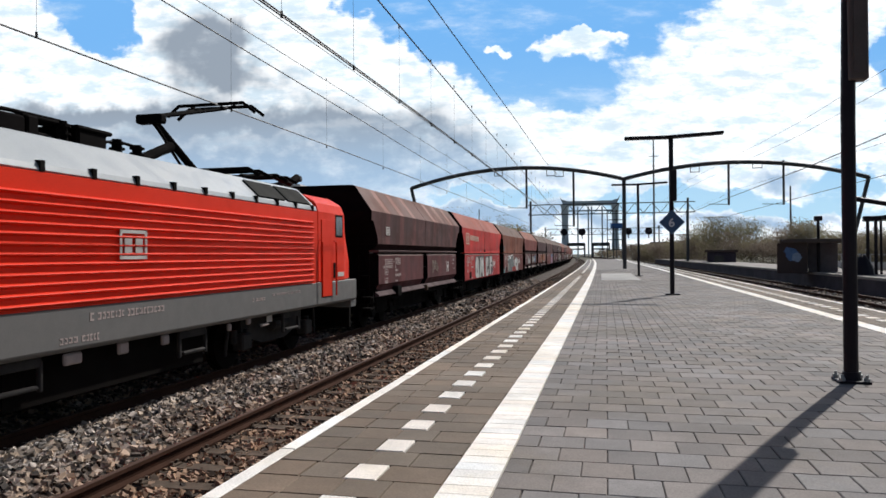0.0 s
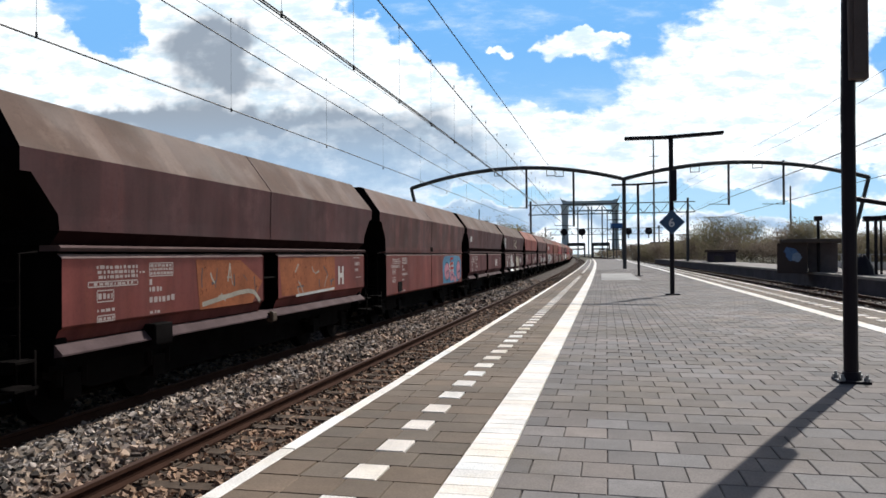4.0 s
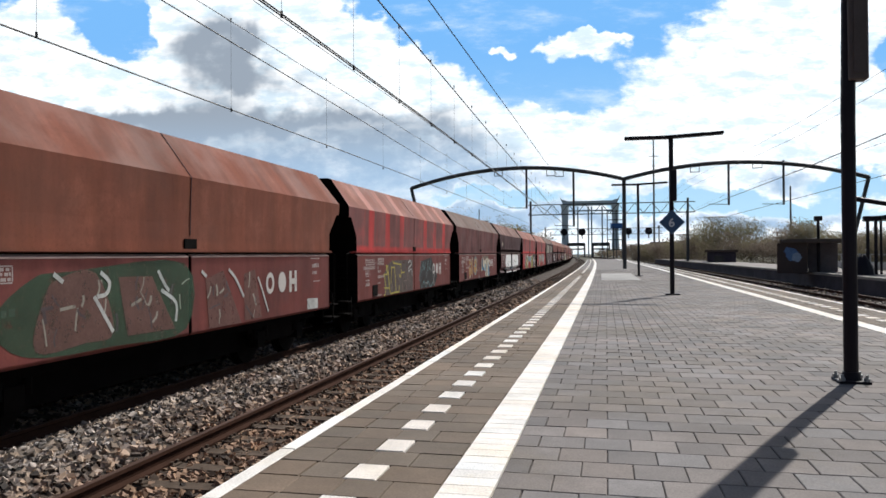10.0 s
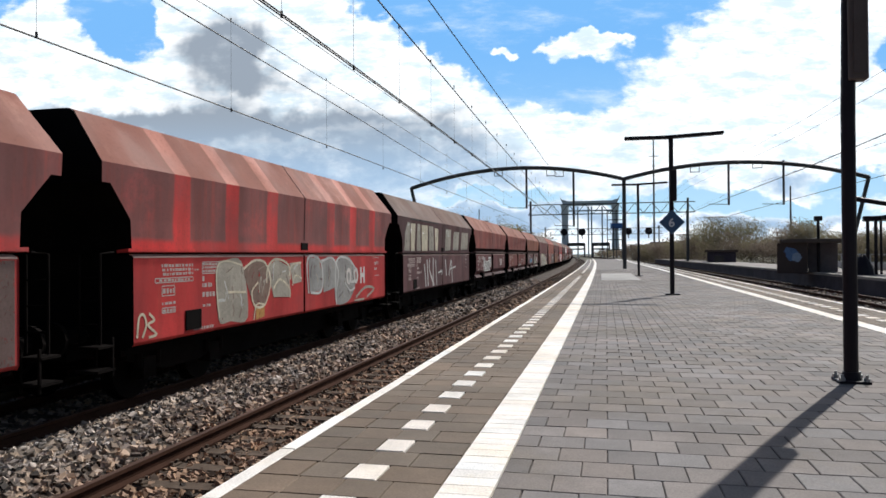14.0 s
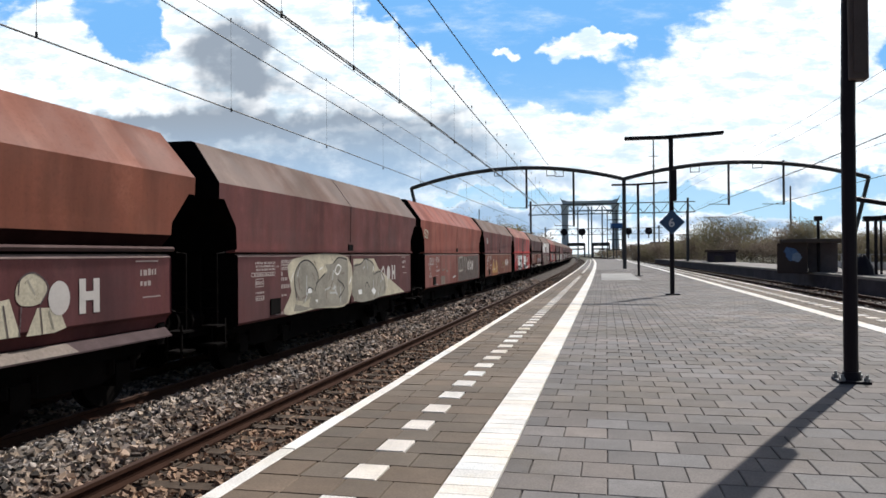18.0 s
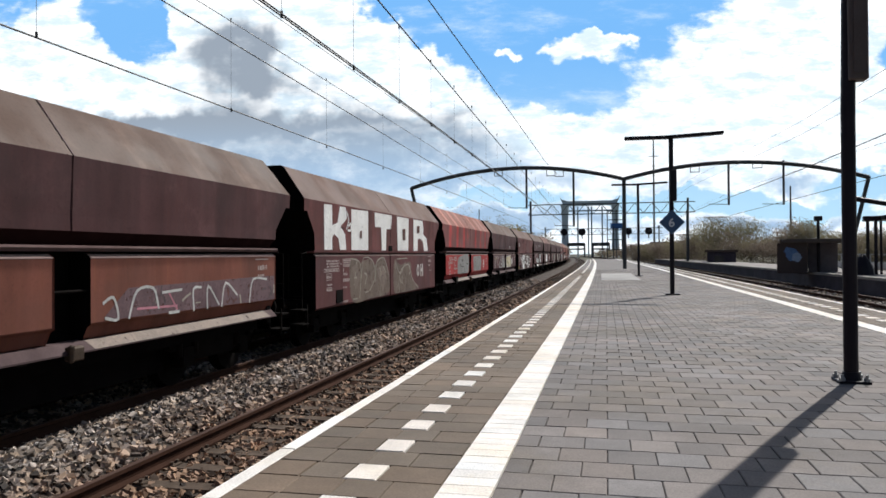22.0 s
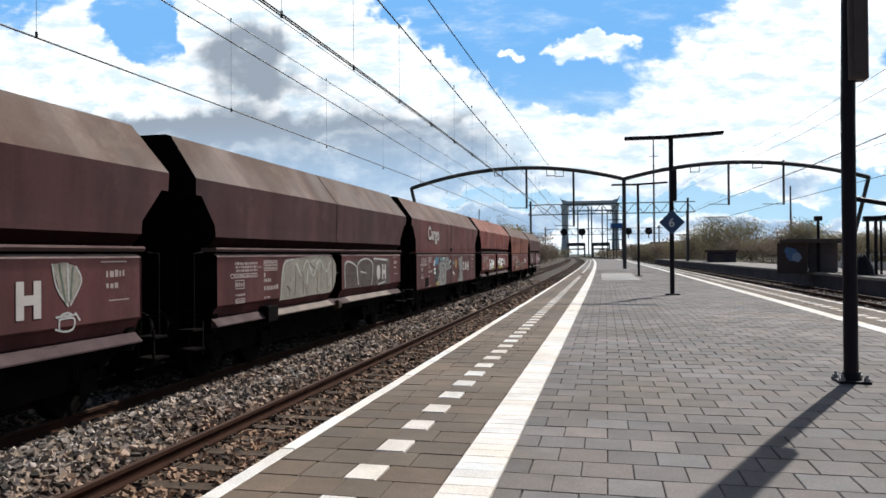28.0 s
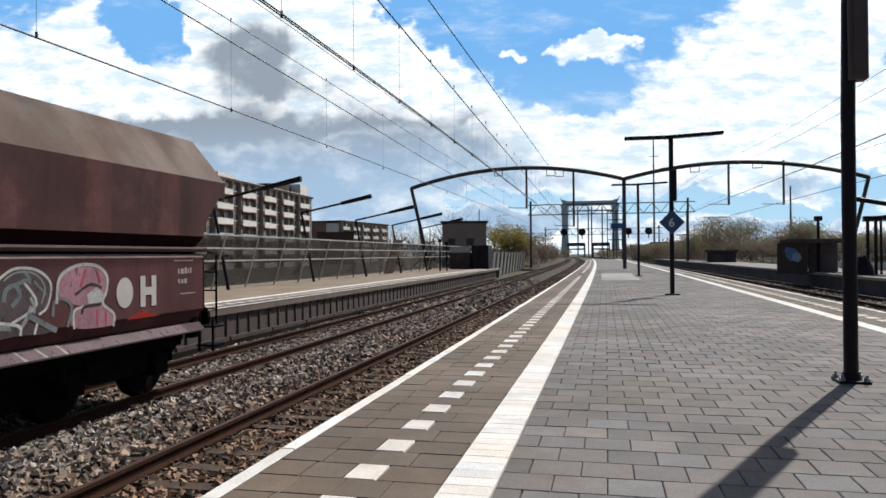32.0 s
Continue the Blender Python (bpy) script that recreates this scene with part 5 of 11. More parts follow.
def repaint(wagon, kind, upper, lower):
    """Gives a copied wagon its own paint; brown wagons of the smooth kind have dusty roofs."""
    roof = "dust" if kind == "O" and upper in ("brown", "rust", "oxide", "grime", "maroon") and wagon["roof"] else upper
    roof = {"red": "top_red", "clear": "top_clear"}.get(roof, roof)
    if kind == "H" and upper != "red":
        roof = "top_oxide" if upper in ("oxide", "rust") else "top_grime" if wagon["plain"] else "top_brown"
    for o in wagon.children_recursive:
        o.color = (wagon["shade"], 0.5, 0.5, 1.0)
        what = o.name.split(".")[0]
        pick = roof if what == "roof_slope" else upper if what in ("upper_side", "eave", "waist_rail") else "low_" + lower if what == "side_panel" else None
        if pick and not (what == "waist_rail" and o.data.materials[0] == RAIL_DUST):
            o.material_slots[0].link = "OBJECT"
            o.material_slots[0].material = PAINTS[pick]


def small_emblem():
    s = Shape()
    for a, b, w, h in ((0, 0.15, 0.42, 0.04), (0, -0.15, 0.42, 0.04), (-0.2, 0, 0.04, 0.3), (0.2, 0, 0.04, 0.3), (-0.09, 0, 0.1, 0.2), (0.08, 0, 0.1, 0.2)):
        s.box((1.465, a, b), (0.006, w, h))
    me = s.mesh("emblem")
    me.materials.append(DECAL)
    return me


EMBLEM = small_emblem()
H_MARK = strokes("H", -0.2, 0.2, -0.21, 0.21, 0.11, 1.457).mesh("letter_mark")
H_MARK.materials.append(DECAL)
MARKS_AT = {1: 3.58, 2: 3.4, 3: 2.9, 6: 3.57, 7: 3.78, 8: 3.92, 9: 3.53, 12: 3.82, 13: 3.96, 15: 4.2, 19: 3.5, 27: 3.89, 28: 3.51, 32: 3.45, 37: 4.0}
wagons, centres, corner = [], [], FIRST
for k, (kind, upper, lower, mark, sprays) in enumerate(TRAIN):
    wagon = copy_thing(MAIN_H if kind == "H" else MAIN_O, Matrix.Identity(4))
    wagons.append(wagon)
    centres.append(corner + HALVES[kind])
    corner += PITCHES[kind]
    wagon["roof"], wagon["plain"], wagon["shade"] = k not in (11, 22), (upper == "grime" and k != 14) or k == 37, (k * 0.377) % 1.0
    repaint(wagon, kind, upper, lower)
    text = f"{WORDS[upper]} coal hopper wagon, {WORDS[lower]} below"
    text += " and graffiti" if k not in (6, 8, 14) else ""
    tagged(wagon, text, "freight wagon", "wagons of the train")
    tagged(part("data_field", LETTERS[kind], None, wagon, "faded white data lettering as bars"), kind="stuff")
    right = MARKS_AT.get(k, 3.72)
    height = 1.60 if k in (13, 24) else 1.55 if kind == "O" else 1.59
    for j, c in enumerate(mark):
        y = right - 0.52 * (len(mark) - 1 - j)
        if c == "H":
            part("letter_mark", H_MARK, None, wagon, "white letter H", m=Matrix.Translation((0, y, height)))
        else:
            part("round_mark", FULL if c == "F" else OPEN, None, wagon, "white round mark", m=Matrix.Translation((0, y, height)))
    if k in (0, 29):
        tagged(part("emblem", EMBLEM, None, wagon, "faded framed emblem", m=Matrix.Translation((0, -4.5 if kind == "H" else -5.03, 2.75)) @ Matrix.Diagonal((1, 0.85, 0.7, 1))), kind="stuff")
    for j, (a, b, c, d, fill, line, count) in enumerate(sprays):
        for shape, mat in tag_piece(a, b, c, d, fill, line, 100 * k + j, count):
            tagged(part("graffiti", shape, mat, wagon, "sprayed lettering"), kind="stuff")
for base in (MAIN_H, MAIN_O):
    for o in [*base.children_recursive, base]:
        bpy.data.objects.remove(o)
loco = locomotive()


# readable words and bold shapes
def word(wagon, text, size, y, z, material):
    me = lettering(text, size)
    me.materials.append(material)
    part("lettering", me, None, wagon, "painted word", m=Matrix.Translation((1.470, y, z)))


def sprayed(wagon, text, y0, y1, z0, z1, stroke, layers, seed, x=1.4545, jitter=0.03):
    """One word in several layers of (extra width, colour, shift along, shift up), the lowest first."""
    for k, (extra, colour, dy, dz) in enumerate(layers):
        sh = strokes(text, y0 + dy, y1 + dy, z0 + dz, z1 + dz, stroke, x + 0.0028 * k, jitter, seed)
        if extra:
            sh = strokes_wide(text, y0 + dy, y1 + dy, z0 + dz, z1 + dz, stroke, extra, x + 0.0028 * k, jitter, seed)
        tagged(part("graffiti", sh, SPRAY[colour], wagon, "sprayed letters"), kind="stuff")


def strokes_wide(text, y0, y1, z0, z1, stroke, extra, x, jitter, seed):
    """The same letters drawn with a broader or finer brush."""
    s = Shape()
    r = random.Random(seed)
    step = (y1 - y0) / len(text)
    for k, ch in enumerate(text):
        w, h = step * 0.9 - stroke * 1.05, (z1 - z0) - stroke
        for j, line in enumerate(GLYPHS[ch]):
            pts = [(y0 + step * k + stroke * 0.55 + w * a + r.uniform(-jitter, jitter), z0 + stroke / 2 + h * b + r.uniform(-jitter, jitter)) for a, b in line]
            wide = stroke + extra
            ribbon(s, smooth(pts, 1) if ch in ROUND else pts, x + 0.0007 * j + 0.0003 * (k % 2), wide, (0.5 * stroke + 0.5 * extra) / wide)
    return s


def painted(wagon, colour, lines=(), forms=(), wide=0.05, level=0, label="sprayed figure"):
    """Brush lines and filled forms of one colour."""
    s = Shape()
    x = 1.4545 + 0.0028 * level
    for k, f in enumerate(forms):
        blob(s, f, x + 0.0003 * (k % 3))
    for k, q in enumerate(lines):
        ribbon(s, smooth(q, 2), x + 0.001 + 0.0004 * (k % 4), wide)
    tagged(part("graffiti", s, SPRAY[colour], wagon, label), kind="stuff")


def oval(y, z, a, b, n=10, lump=0.0, seed=0):
    r = random.Random(seed)
    return [(y + a * math.cos(t) * (1 + r.uniform(-lump, lump)), z + b * math.sin(t) * (1 + r.uniform(-lump, lump))) for t in (2 * math.pi * k / n for k in range(n))]


def curl(y, z, w, h, loops, seed):
    """A handwritten scrawl, not readable."""
    r = random.Random(seed)
    n = loops * 4
    pts, side = [], 1
    for k in range(n):
        side = -side if r.random() < 0.8 else side
        pts.append((y + w * k / (n - 1) + r.uniform(-0.55, 0.35) * w / loops, z + side * h * 0.5 * r.uniform(0.35, 1.0)))
    return pts


for k in (10, 34):
    word(wagons[k], "Cargo", 0.65, -4.05, 2.61, DECAL)
painted(wagons[5], "blue", (), [[(1.9, 0.95), (1.8, 2.0), (3.0, 2.02), (5.4, 2.02), (5.5, 1.5), (5.45, 0.95), (3.5, 0.92)]])
painted(wagons[5], "pink", (), [oval(2.6, 1.4, 0.5, 0.36, 12, 0.12, 1), oval(3.55, 1.2, 0.42, 0.24, 12, 0.15, 2), oval(4.9, 1.4, 0.42, 0.42, 12, 0.1, 3), oval(4.2, 1.05, 0.3, 0.12, 10, 0.1, 4)], 0.05, 1)
painted(wagons[5], "navy", [oval(2.6, 1.4, 0.5, 0.36) + [(3.1, 1.4)], oval(4.9, 1.4, 0.42, 0.42) + [(5.3, 1.4)], curl(2.4, 1.35, 0.5, 0.2, 2, 2), curl(4.7, 1.35, 0.5, 0.2, 2, 3), [(3.2, 1.1), (3.6, 1.3), (4.0, 1.1)]], (), 0.045, 2)
sprayed(wagons[5], "E", 3.2, 3.9, 1.45, 1.95, 0.10, [(0.0, "red_line", 0, 0)], 1, 1.4645)


def bowed(pts, closed, n=4):
    """A smooth curve through all of pts."""
    k = len(pts)
    pick = (lambda i: pts[i % k]) if closed else (lambda i: pts[min(max(i, 0), k - 1)])
    out = []
    for i in range(k if closed else k - 1):
        a, b, c, d = (pick(i + j) for j in (-1, 0, 1, 2))
        for j in range(n):
            t = j / n
            out.append(tuple(round(0.5 * (2 * q + (r - p) * t + (2 * p - 5 * q + 4 * r - s) * t * t + (3 * q - p - 3 * r + s) * t ** 3), 3) for p, q, r, s in zip(a, b, c, d)))
    return out if closed else out + [pts[-1]]


def within(p, pts):
    """Whether a point lies inside a closed outline."""
    inside = False
    for (a, b), (c, d) in zip(pts, pts[1:] + pts[:1]):
        if (b > p[1]) != (d > p[1]) and p[0] < a + (c - a) * (p[1] - b) / (d - b):
            inside = not inside
    return inside


RUB = random.Random(17)


class Wall:
    """Sprayed paint on one wagon's side: filled forms and brush lines of (along, up), each colour one piece."""

    def __init__(self, wagon):
        self.wagon, self.shapes, self.count = wagon, {}, 0

    def depth(self, z, level):
        self.count += 1
        return 1.4535 + 0.036 * max(z - 2.55, 0.0) + 0.0022 * level + 0.00012 * (self.count % 9)

    def shape(self, colour):
        return self.shapes.setdefault(colour, Shape())

    def fill(self, colour, level, pts, sharp=False):
        x = self.depth(0.0, level)
        if not sharp and len(pts) > 5 and colour not in ("soot", "grime", "slate", "steel", "black"):
            pts = bowed(pts, True)
        if sharp is False and len(pts) > 3 and colour != "rose":
            self.rub(colour, pts, x)
        self.shape(colour).face([(x + 0.036 * max(z - 2.55, 0.0), y, z) for y, z in pts])

    def rub(self, colour, pts, x):
        """Streaks and older lines that show through a sprayed form."""
        ys, zs = [p[0] for p in pts], [p[1] for p in pts]
        wide, tall = max(ys) - min(ys), max(zs) - min(zs)
        tones = {"soot": ("steel", "grey"), "grime": ("taupe", "slate"), "slate": ("steel", "grey"), "steel": ("slate", "grey"), "black": ("slate", "grey"), "stone": ("taupe", "silver"), "cream": ("stone", "white"),
                 "silver": ("grey", "white"), "grey": ("stone", "slate"), "cyan": ("teal", "silver"), "olive_bright": ("olive", "yellow"), "ochre": ("cream", "orange_dull"), "pink": ("stone", "magenta"), "olive_dull": ("stone", "taupe")}
        for k in range(int(min(wide * tall * 9, 12))):
            for _ in range(8):
                y, z = RUB.uniform(min(ys), max(ys)), RUB.uniform(min(zs), max(zs))
                a, n = RUB.choice((1.57, 1.57, 0.2, 1.0, 2.2)) + RUB.uniform(-0.3, 0.3), RUB.uniform(0.05, 0.17)
                q = [(y + n * s * math.cos(a) + 0.03 * c, z + n * s * math.sin(a)) for s, c in ((-1, 0), (0, RUB.uniform(-1, 1)), (1, 0))]
                if all(within(p, pts) for p in q):
                    ribbon(self.shape(tones.get(colour, ("stone", "slate"))[k % 2]), bowed(q, False), x + 0.001 + 0.036 * max(z - 2.45, 0.0), RUB.uniform(0.018, 0.05))
                    break

    def line(self, colour, level, wide, pts, sharp=False):
        x = self.depth(max(p[1] for p in pts), level)
        ribbon(self.shape(colour), pts if sharp else bowed(pts, False), x, wide * 1.1)

    def sill(self, colour, y0, y1):
        """Overspray on the sloping sill below the panels."""
        d = 0.003 if y1 - y0 < 0.2 else 0.0
        self.shape(colour).face([(1.363 + d, y0, 1.042), (1.474 + d, y0 + 0.06, 0.931), (1.474 + d, y1, 0.931), (1.363 + d, y1 - 0.08, 1.042)])

    def close(self):
        for colour, shape in self.shapes.items():
            tagged(part("graffiti", shape, SPRAY[colour], self.wagon, WORN.get(colour, "sprayed paint in worn " + colour.split("_")[0])), kind="stuff")


WORN = {"grime": "dull grey-brown overspray", "steel": "blue-grey overspray", "slate": "dark grey overspray", "maroon": "dull red gap between letters", "soot": "black overspray"}


wall = Wall(wagons[1])
wall.fill("slate", 0, [(-2.91, 1.88), (-2.66, 1.97), (-0.16, 2.02), (-0.13, 0.91), (-1.78, 0.91), (-2.89, 1.0)])
wall.fill("slate", 0, [(0.2, 1.97), (2.64, 2.01), (3.09, 0.99), (0.35, 0.91)])
wall.fill("silver", 1, [(-2.81, 1.6), (-2.61, 1.9), (-2.36, 1.95), (-1.97, 1.87), (-1.67, 0.92), (-2.44, 0.91), (-2.82, 1.02), (-2.75, 1.32)], sharp=True)
wall.fill("slate", 2, [(-2.46, 1.16), (-2.33, 1.5), (-2.15, 1.14)], sharp=True)
wall.fill("silver", 1, [(-1.53, 0.92), (-1.39, 1.89), (-1.02, 1.92), (-0.92, 1.77), (-0.75, 1.92), (-0.44, 1.88), (-0.22, 0.91), (-0.64, 0.95), (-0.74, 1.44), (-0.86, 1.09), (-1.04, 1.11), (-1.1, 1.46), (-1.21, 0.91)], sharp=True)
wall.fill("silver", 1, [(0.38, 0.95), (0.45, 1.84), (0.72, 1.92), (1.28, 1.9), (1.24, 1.43), (0.92, 1.41), (0.84, 1.64), (0.71, 1.59), (0.69, 1.12), (0.92, 1.08), (0.99, 1.27), (1.33, 1.26), (1.25, 0.92), (0.75, 0.91)], sharp=True)
wall.fill("silver", 1, [(1.73, 1.07), (1.73, 1.94), (2.54, 1.95), (2.61, 1.64), (2.13, 1.61), (2.11, 1.53), (2.61, 1.49), (2.61, 1.38), (2.16, 1.37), (2.18, 1.11), (1.98, 0.95)], sharp=True)
wall.line("pink", 2, 0.1, [(3.04, 1.26), (2.91, 1.07), (2.46, 0.96)])
wall.line("pink", 1, 0.04, [(-1.34, 2.29), (-1.28, 2.21), (-1.15, 2.26), (-1.06, 2.21)])
wall.close()
wall = Wall(wagons[2])
wall.fill("steel", 0, [(-3.59, 1.54), (-3.46, 1.73), (-3.17, 1.98), (-2.66, 1.93), (-2.21, 1.81), (-1.74, 2.01), (-0.68, 1.91), (-0.2, 1.53), (-0.18, 0.91), (-2.19, 0.91), (-3.58, 0.91)])
wall.fill("white", 1, [(-2.87, 1.97), (-2.22, 1.95), (-1.92, 1.8), (-2.21, 1.81), (-2.55, 1.84)])
wall.line("white", 2, 0.06, [(-3.59, 1.58), (-3.48, 1.74), (-3.22, 1.75), (-3.12, 1.95), (-2.92, 1.98), (-2.6, 1.82), (-2.21, 1.76)])
wall.line("white", 2, 0.06, [(-1.98, 1.78), (-1.87, 2.0), (-1.49, 1.95), (-1.3, 2.0), (-0.68, 1.97), (-0.38, 1.66), (-0.26, 1.38)])
wall.line("black", 3, 0.04, [(-2.97, 1.93), (-2.66, 1.79), (-2.59, 1.47)])
wall.line("black", 3, 0.04, [(-3.55, 1.53), (-2.96, 1.51)])
wall.line("black", 3, 0.04, [(-1.74, 1.89), (-1.66, 1.6)])
wall.fill("stone", 1, [(-3.55, 1.43), (-3.22, 1.43), (-3.21, 1.03), (-3.54, 1.02)], sharp=True)
wall.fill("navy", 1, [(-2.09, 1.16), (-1.73, 1.17), (-1.72, 0.91), (-2.01, 0.91)], sharp=True)
wall.fill("red_line", 1, [(-1.22, 1.2), (-0.19, 1.2), (-0.18, 0.91), (-1.21, 0.91)], sharp=True)
wall.fill("silver", 0, [(0.15, 1.71), (1.08, 1.9), (2.07, 1.75), (2.16, 0.91), (1.11, 0.91), (0.17, 1.25)], sharp=True)
wall.line("black", 2, 0.04, [(0.16, 1.7), (1.17, 1.86), (2.08, 1.68)], sharp=True)
wall.fill("slate", 2, [(0.85, 1.43), (1.53, 1.46), (1.54, 1.24), (0.88, 1.23)], sharp=True)
wall.fill("red_line", 1, [(0.15, 1.22), (0.92, 1.22), (0.93, 0.91), (0.18, 0.91)], sharp=True)
wall.line("white", 3, 0.05, [(2.23, 1.95), (2.26, 0.93)], sharp=True)
wall.line("steel", 0, 0.06, [(-5.6, 1.21), (-5.57, 1.04), (-5.61, 0.94)])
wall.line("cyan", 1, 0.05, [(-5.61, 1.09), (-5.34, 1.09), (-5.07, 1.17), (-4.6, 1.26)])
wall.line("cyan", 1, 0.05, [(-5.44, 0.93), (-5.21, 1.05), (-4.86, 1.24)])
wall.line("steel", 0, 0.07, [(-5.54, 1.0), (-5.14, 1.0), (-4.71, 1.14)])
wall.line("cyan", 2, 0.04, [(-5.61, 0.93), (-5.27, 0.93), (-4.99, 0.93)])
wall.fill("slate", 0, [(-5.6, 2.53), (-5.37, 2.6), (-5.2, 2.45), (-5.33, 2.3), (-5.56, 2.34)])
wall.line("steel", 1, 0.05, [(-5.67, 2.43), (-5.6, 2.55), (-5.4, 2.59), (-5.22, 2.47), (-5.31, 2.31), (-5.5, 2.31)])
wall.close()
wall = Wall(wagons[3])
wall.fill("grey", 0, [(-2.77, 1.66), (-1.94, 1.72), (-1.15, 1.55), (-1.15, 1.25), (-2.63, 1.3)])
wall.line("silver", 1, 0.06, [(-3.04, 1.31), (-3.01, 1.69), (-2.64, 1.87), (-2.18, 1.87), (-2.12, 1.7), (-2.58, 1.65), (-2.74, 1.39)])
wall.line("silver", 2, 0.06, [(-2.4, 1.37), (-2.24, 1.75), (-2.03, 1.36), (-1.81, 1.69), (-1.52, 1.33), (-1.16, 1.86)])
wall.line("silver", 2, 0.05, [(-2.85, 1.5), (-1.93, 1.52), (-1.12, 1.42)])
wall.line("silver", 1, 0.05, [(-1.43, 1.86), (-1.16, 1.7), (-1.28, 1.29)])
wall.line("silver", 3, 0.04, [(-3.01, 1.32), (-2.4, 1.36), (-1.68, 1.29)])
wall.fill("grey", 0, [(0.98, 1.76), (2.04, 1.82), (2.05, 1.31), (1.08, 1.28)])
wall.line("silver", 1, 0.06, [(0.72, 1.36), (0.79, 1.9), (1.07, 1.83), (1.3, 1.39), (1.65, 1.4), (1.87, 1.82), (2.05, 1.44)])
wall.fill("blue", 0, [(3.24, 1.93), (3.97, 2.01), (4.24, 1.47), (3.74, 1.28), (3.14, 1.41)])
wall.line("blue", 1, 0.06, [(2.97, 1.74), (4.37, 1.62)])
wall.line("cyan", 2, 0.04, [(3.47, 2.01), (3.57, 1.25)])
wall.line("cyan", 2, 0.03, [(3.97, 1.97), (3.74, 1.32)])
wall.sill("taupe", -2.73, -1.07)
wall.sill("taupe", 0.99, 2.26)
wall.close()
wall = Wall(wagons[4])
wall.fill("orange_dull", 0, [(-2.56, 2.01), (-1.16, 1.99), (-0.35, 1.6), (-0.74, 1.23), (-2.45, 1.23)])
wall.fill("orange_dull", 0, [(0.36, 2.01), (3.3, 2.03), (3.33, 1.25), (0.48, 1.27)])
wall.line("stone", 1, 0.07, [(-2.36, 1.31), (-0.89, 1.45), (-0.47, 1.26)])
wall.line("silver", 1, 0.05, [(1.16, 1.25), (3.25, 1.3)])
wall.close()
wall = Wall(wagons[6])
wall.fill("silver", 0, [(-5.13, 2.91), (-4.7, 2.93), (-4.7, 2.66), (-5.13, 2.66)], sharp=True)
wall.line("grey", 1, 0.02, [(-5.1, 2.88), (-4.73, 2.89)], sharp=True)
wall.line("grey", 1, 0.02, [(-4.94, 2.91), (-4.92, 2.66)], sharp=True)
wall.close()
wall = Wall(wagons[7])
wall.fill("silver", 0, [(-5.75, 2.93), (-5.68, 3.07), (-5.47, 3.07), (-5.4, 2.9), (-5.41, 2.68), (-5.52, 2.57), (-5.7, 2.63), (-5.75, 2.83)])
wall.line("black", 1, 0.025, [(-5.63, 3.02), (-5.56, 2.89), (-5.47, 2.83), (-5.4, 2.69)])
wall.line("silver", 1, 0.09, [(-5.39, 2.92), (-5.28, 3.02), (-5.07, 3.08)])
wall.fill("silver", 1, [(-5.39, 2.78), (-5.22, 2.93), (-5.01, 2.88), (-4.96, 2.63), (-5.09, 2.42), (-5.24, 2.46), (-5.36, 2.62)])
wall.line("black", 2, 0.03, [(-5.5, 2.81), (-5.4, 2.69), (-5.19, 2.75)])
wall.line("black", 2, 0.03, [(-5.26, 2.69), (-5.18, 2.78), (-5.14, 2.6)])
wall.line("cream", 0, 0.05, [(-0.8, 3.19), (-0.9, 3.14), (-0.86, 2.96), (-0.7, 2.7), (-0.36, 2.65), (-0.28, 2.44)])
wall.line("cream", 1, 0.04, [(-0.51, 2.68), (-0.51, 2.88), (-0.25, 2.9), (-0.21, 2.66)])
wall.line("cream", 1, 0.04, [(-0.05, 2.66), (-0.07, 3.1)])
wall.line("cream", 1, 0.04, [(-0.04, 2.83), (0.21, 2.87), (0.06, 2.67)])
wall.line("cream", 1, 0.04, [(0.28, 2.68), (0.6, 2.84), (0.37, 2.93), (0.32, 2.71)])
wall.line("cream", 1, 0.04, [(0.74, 3.07), (0.78, 2.76)])
wall.line("cream", 0, 0.045, [(-0.14, 2.59), (0.74, 2.57), (1.35, 2.45)])
wall.fill("silver", 0, [(-2.51, 1.23), (-2.53, 1.56), (-2.41, 1.87), (-2.14, 1.98), (-1.79, 1.95), (-1.51, 1.75), (-1.48, 1.52), (-1.03, 1.44), (-0.73, 1.25), (-0.7, 1.23), (-2.01, 1.23)])
wall.line("white", 1, 0.035, [(-2.53, 1.24), (-2.51, 1.61), (-2.36, 1.9), (-2.03, 1.98), (-1.67, 1.89), (-1.47, 1.64)])
wall.line("white", 1, 0.035, [(-1.54, 1.52), (-1.16, 1.51), (-0.82, 1.29), (-0.7, 1.24)])
wall.line("black", 1, 0.03, [(-2.08, 1.81), (-2.02, 1.59), (-1.51, 1.46), (-1.84, 1.35)])
wall.line("black", 1, 0.03, [(-1.21, 1.44), (-1.18, 1.28)])
wall.line("silver", 1, 0.06, [(-4.52, 1.4), (-4.61, 1.5), (-4.52, 1.6), (-4.43, 1.58), (-4.44, 1.44)])
wall.line("silver", 1, 0.06, [(-4.35, 1.54), (-4.17, 1.53), (-4.19, 1.26), (-4.35, 1.26), (-4.38, 1.35), (-4.21, 1.36)])
wall.line("ochre", 0, 0.05, [(-4.99, 1.54), (-4.71, 1.54)])
wall.line("ochre", 0, 0.05, [(-5.02, 1.41), (-4.73, 1.41)])
wall.fill("cream", 0, [(0.75, 1.87), (1.27, 1.9), (1.46, 1.76), (1.83, 1.91), (2.12, 1.86), (2.23, 1.53), (2.44, 1.38), (2.41, 1.23), (0.94, 1.23), (0.97, 1.37), (0.76, 1.44)])
wall.line("taupe", 1, 0.04, [(1.02, 1.63), (1.28, 1.56), (1.5, 1.73)])
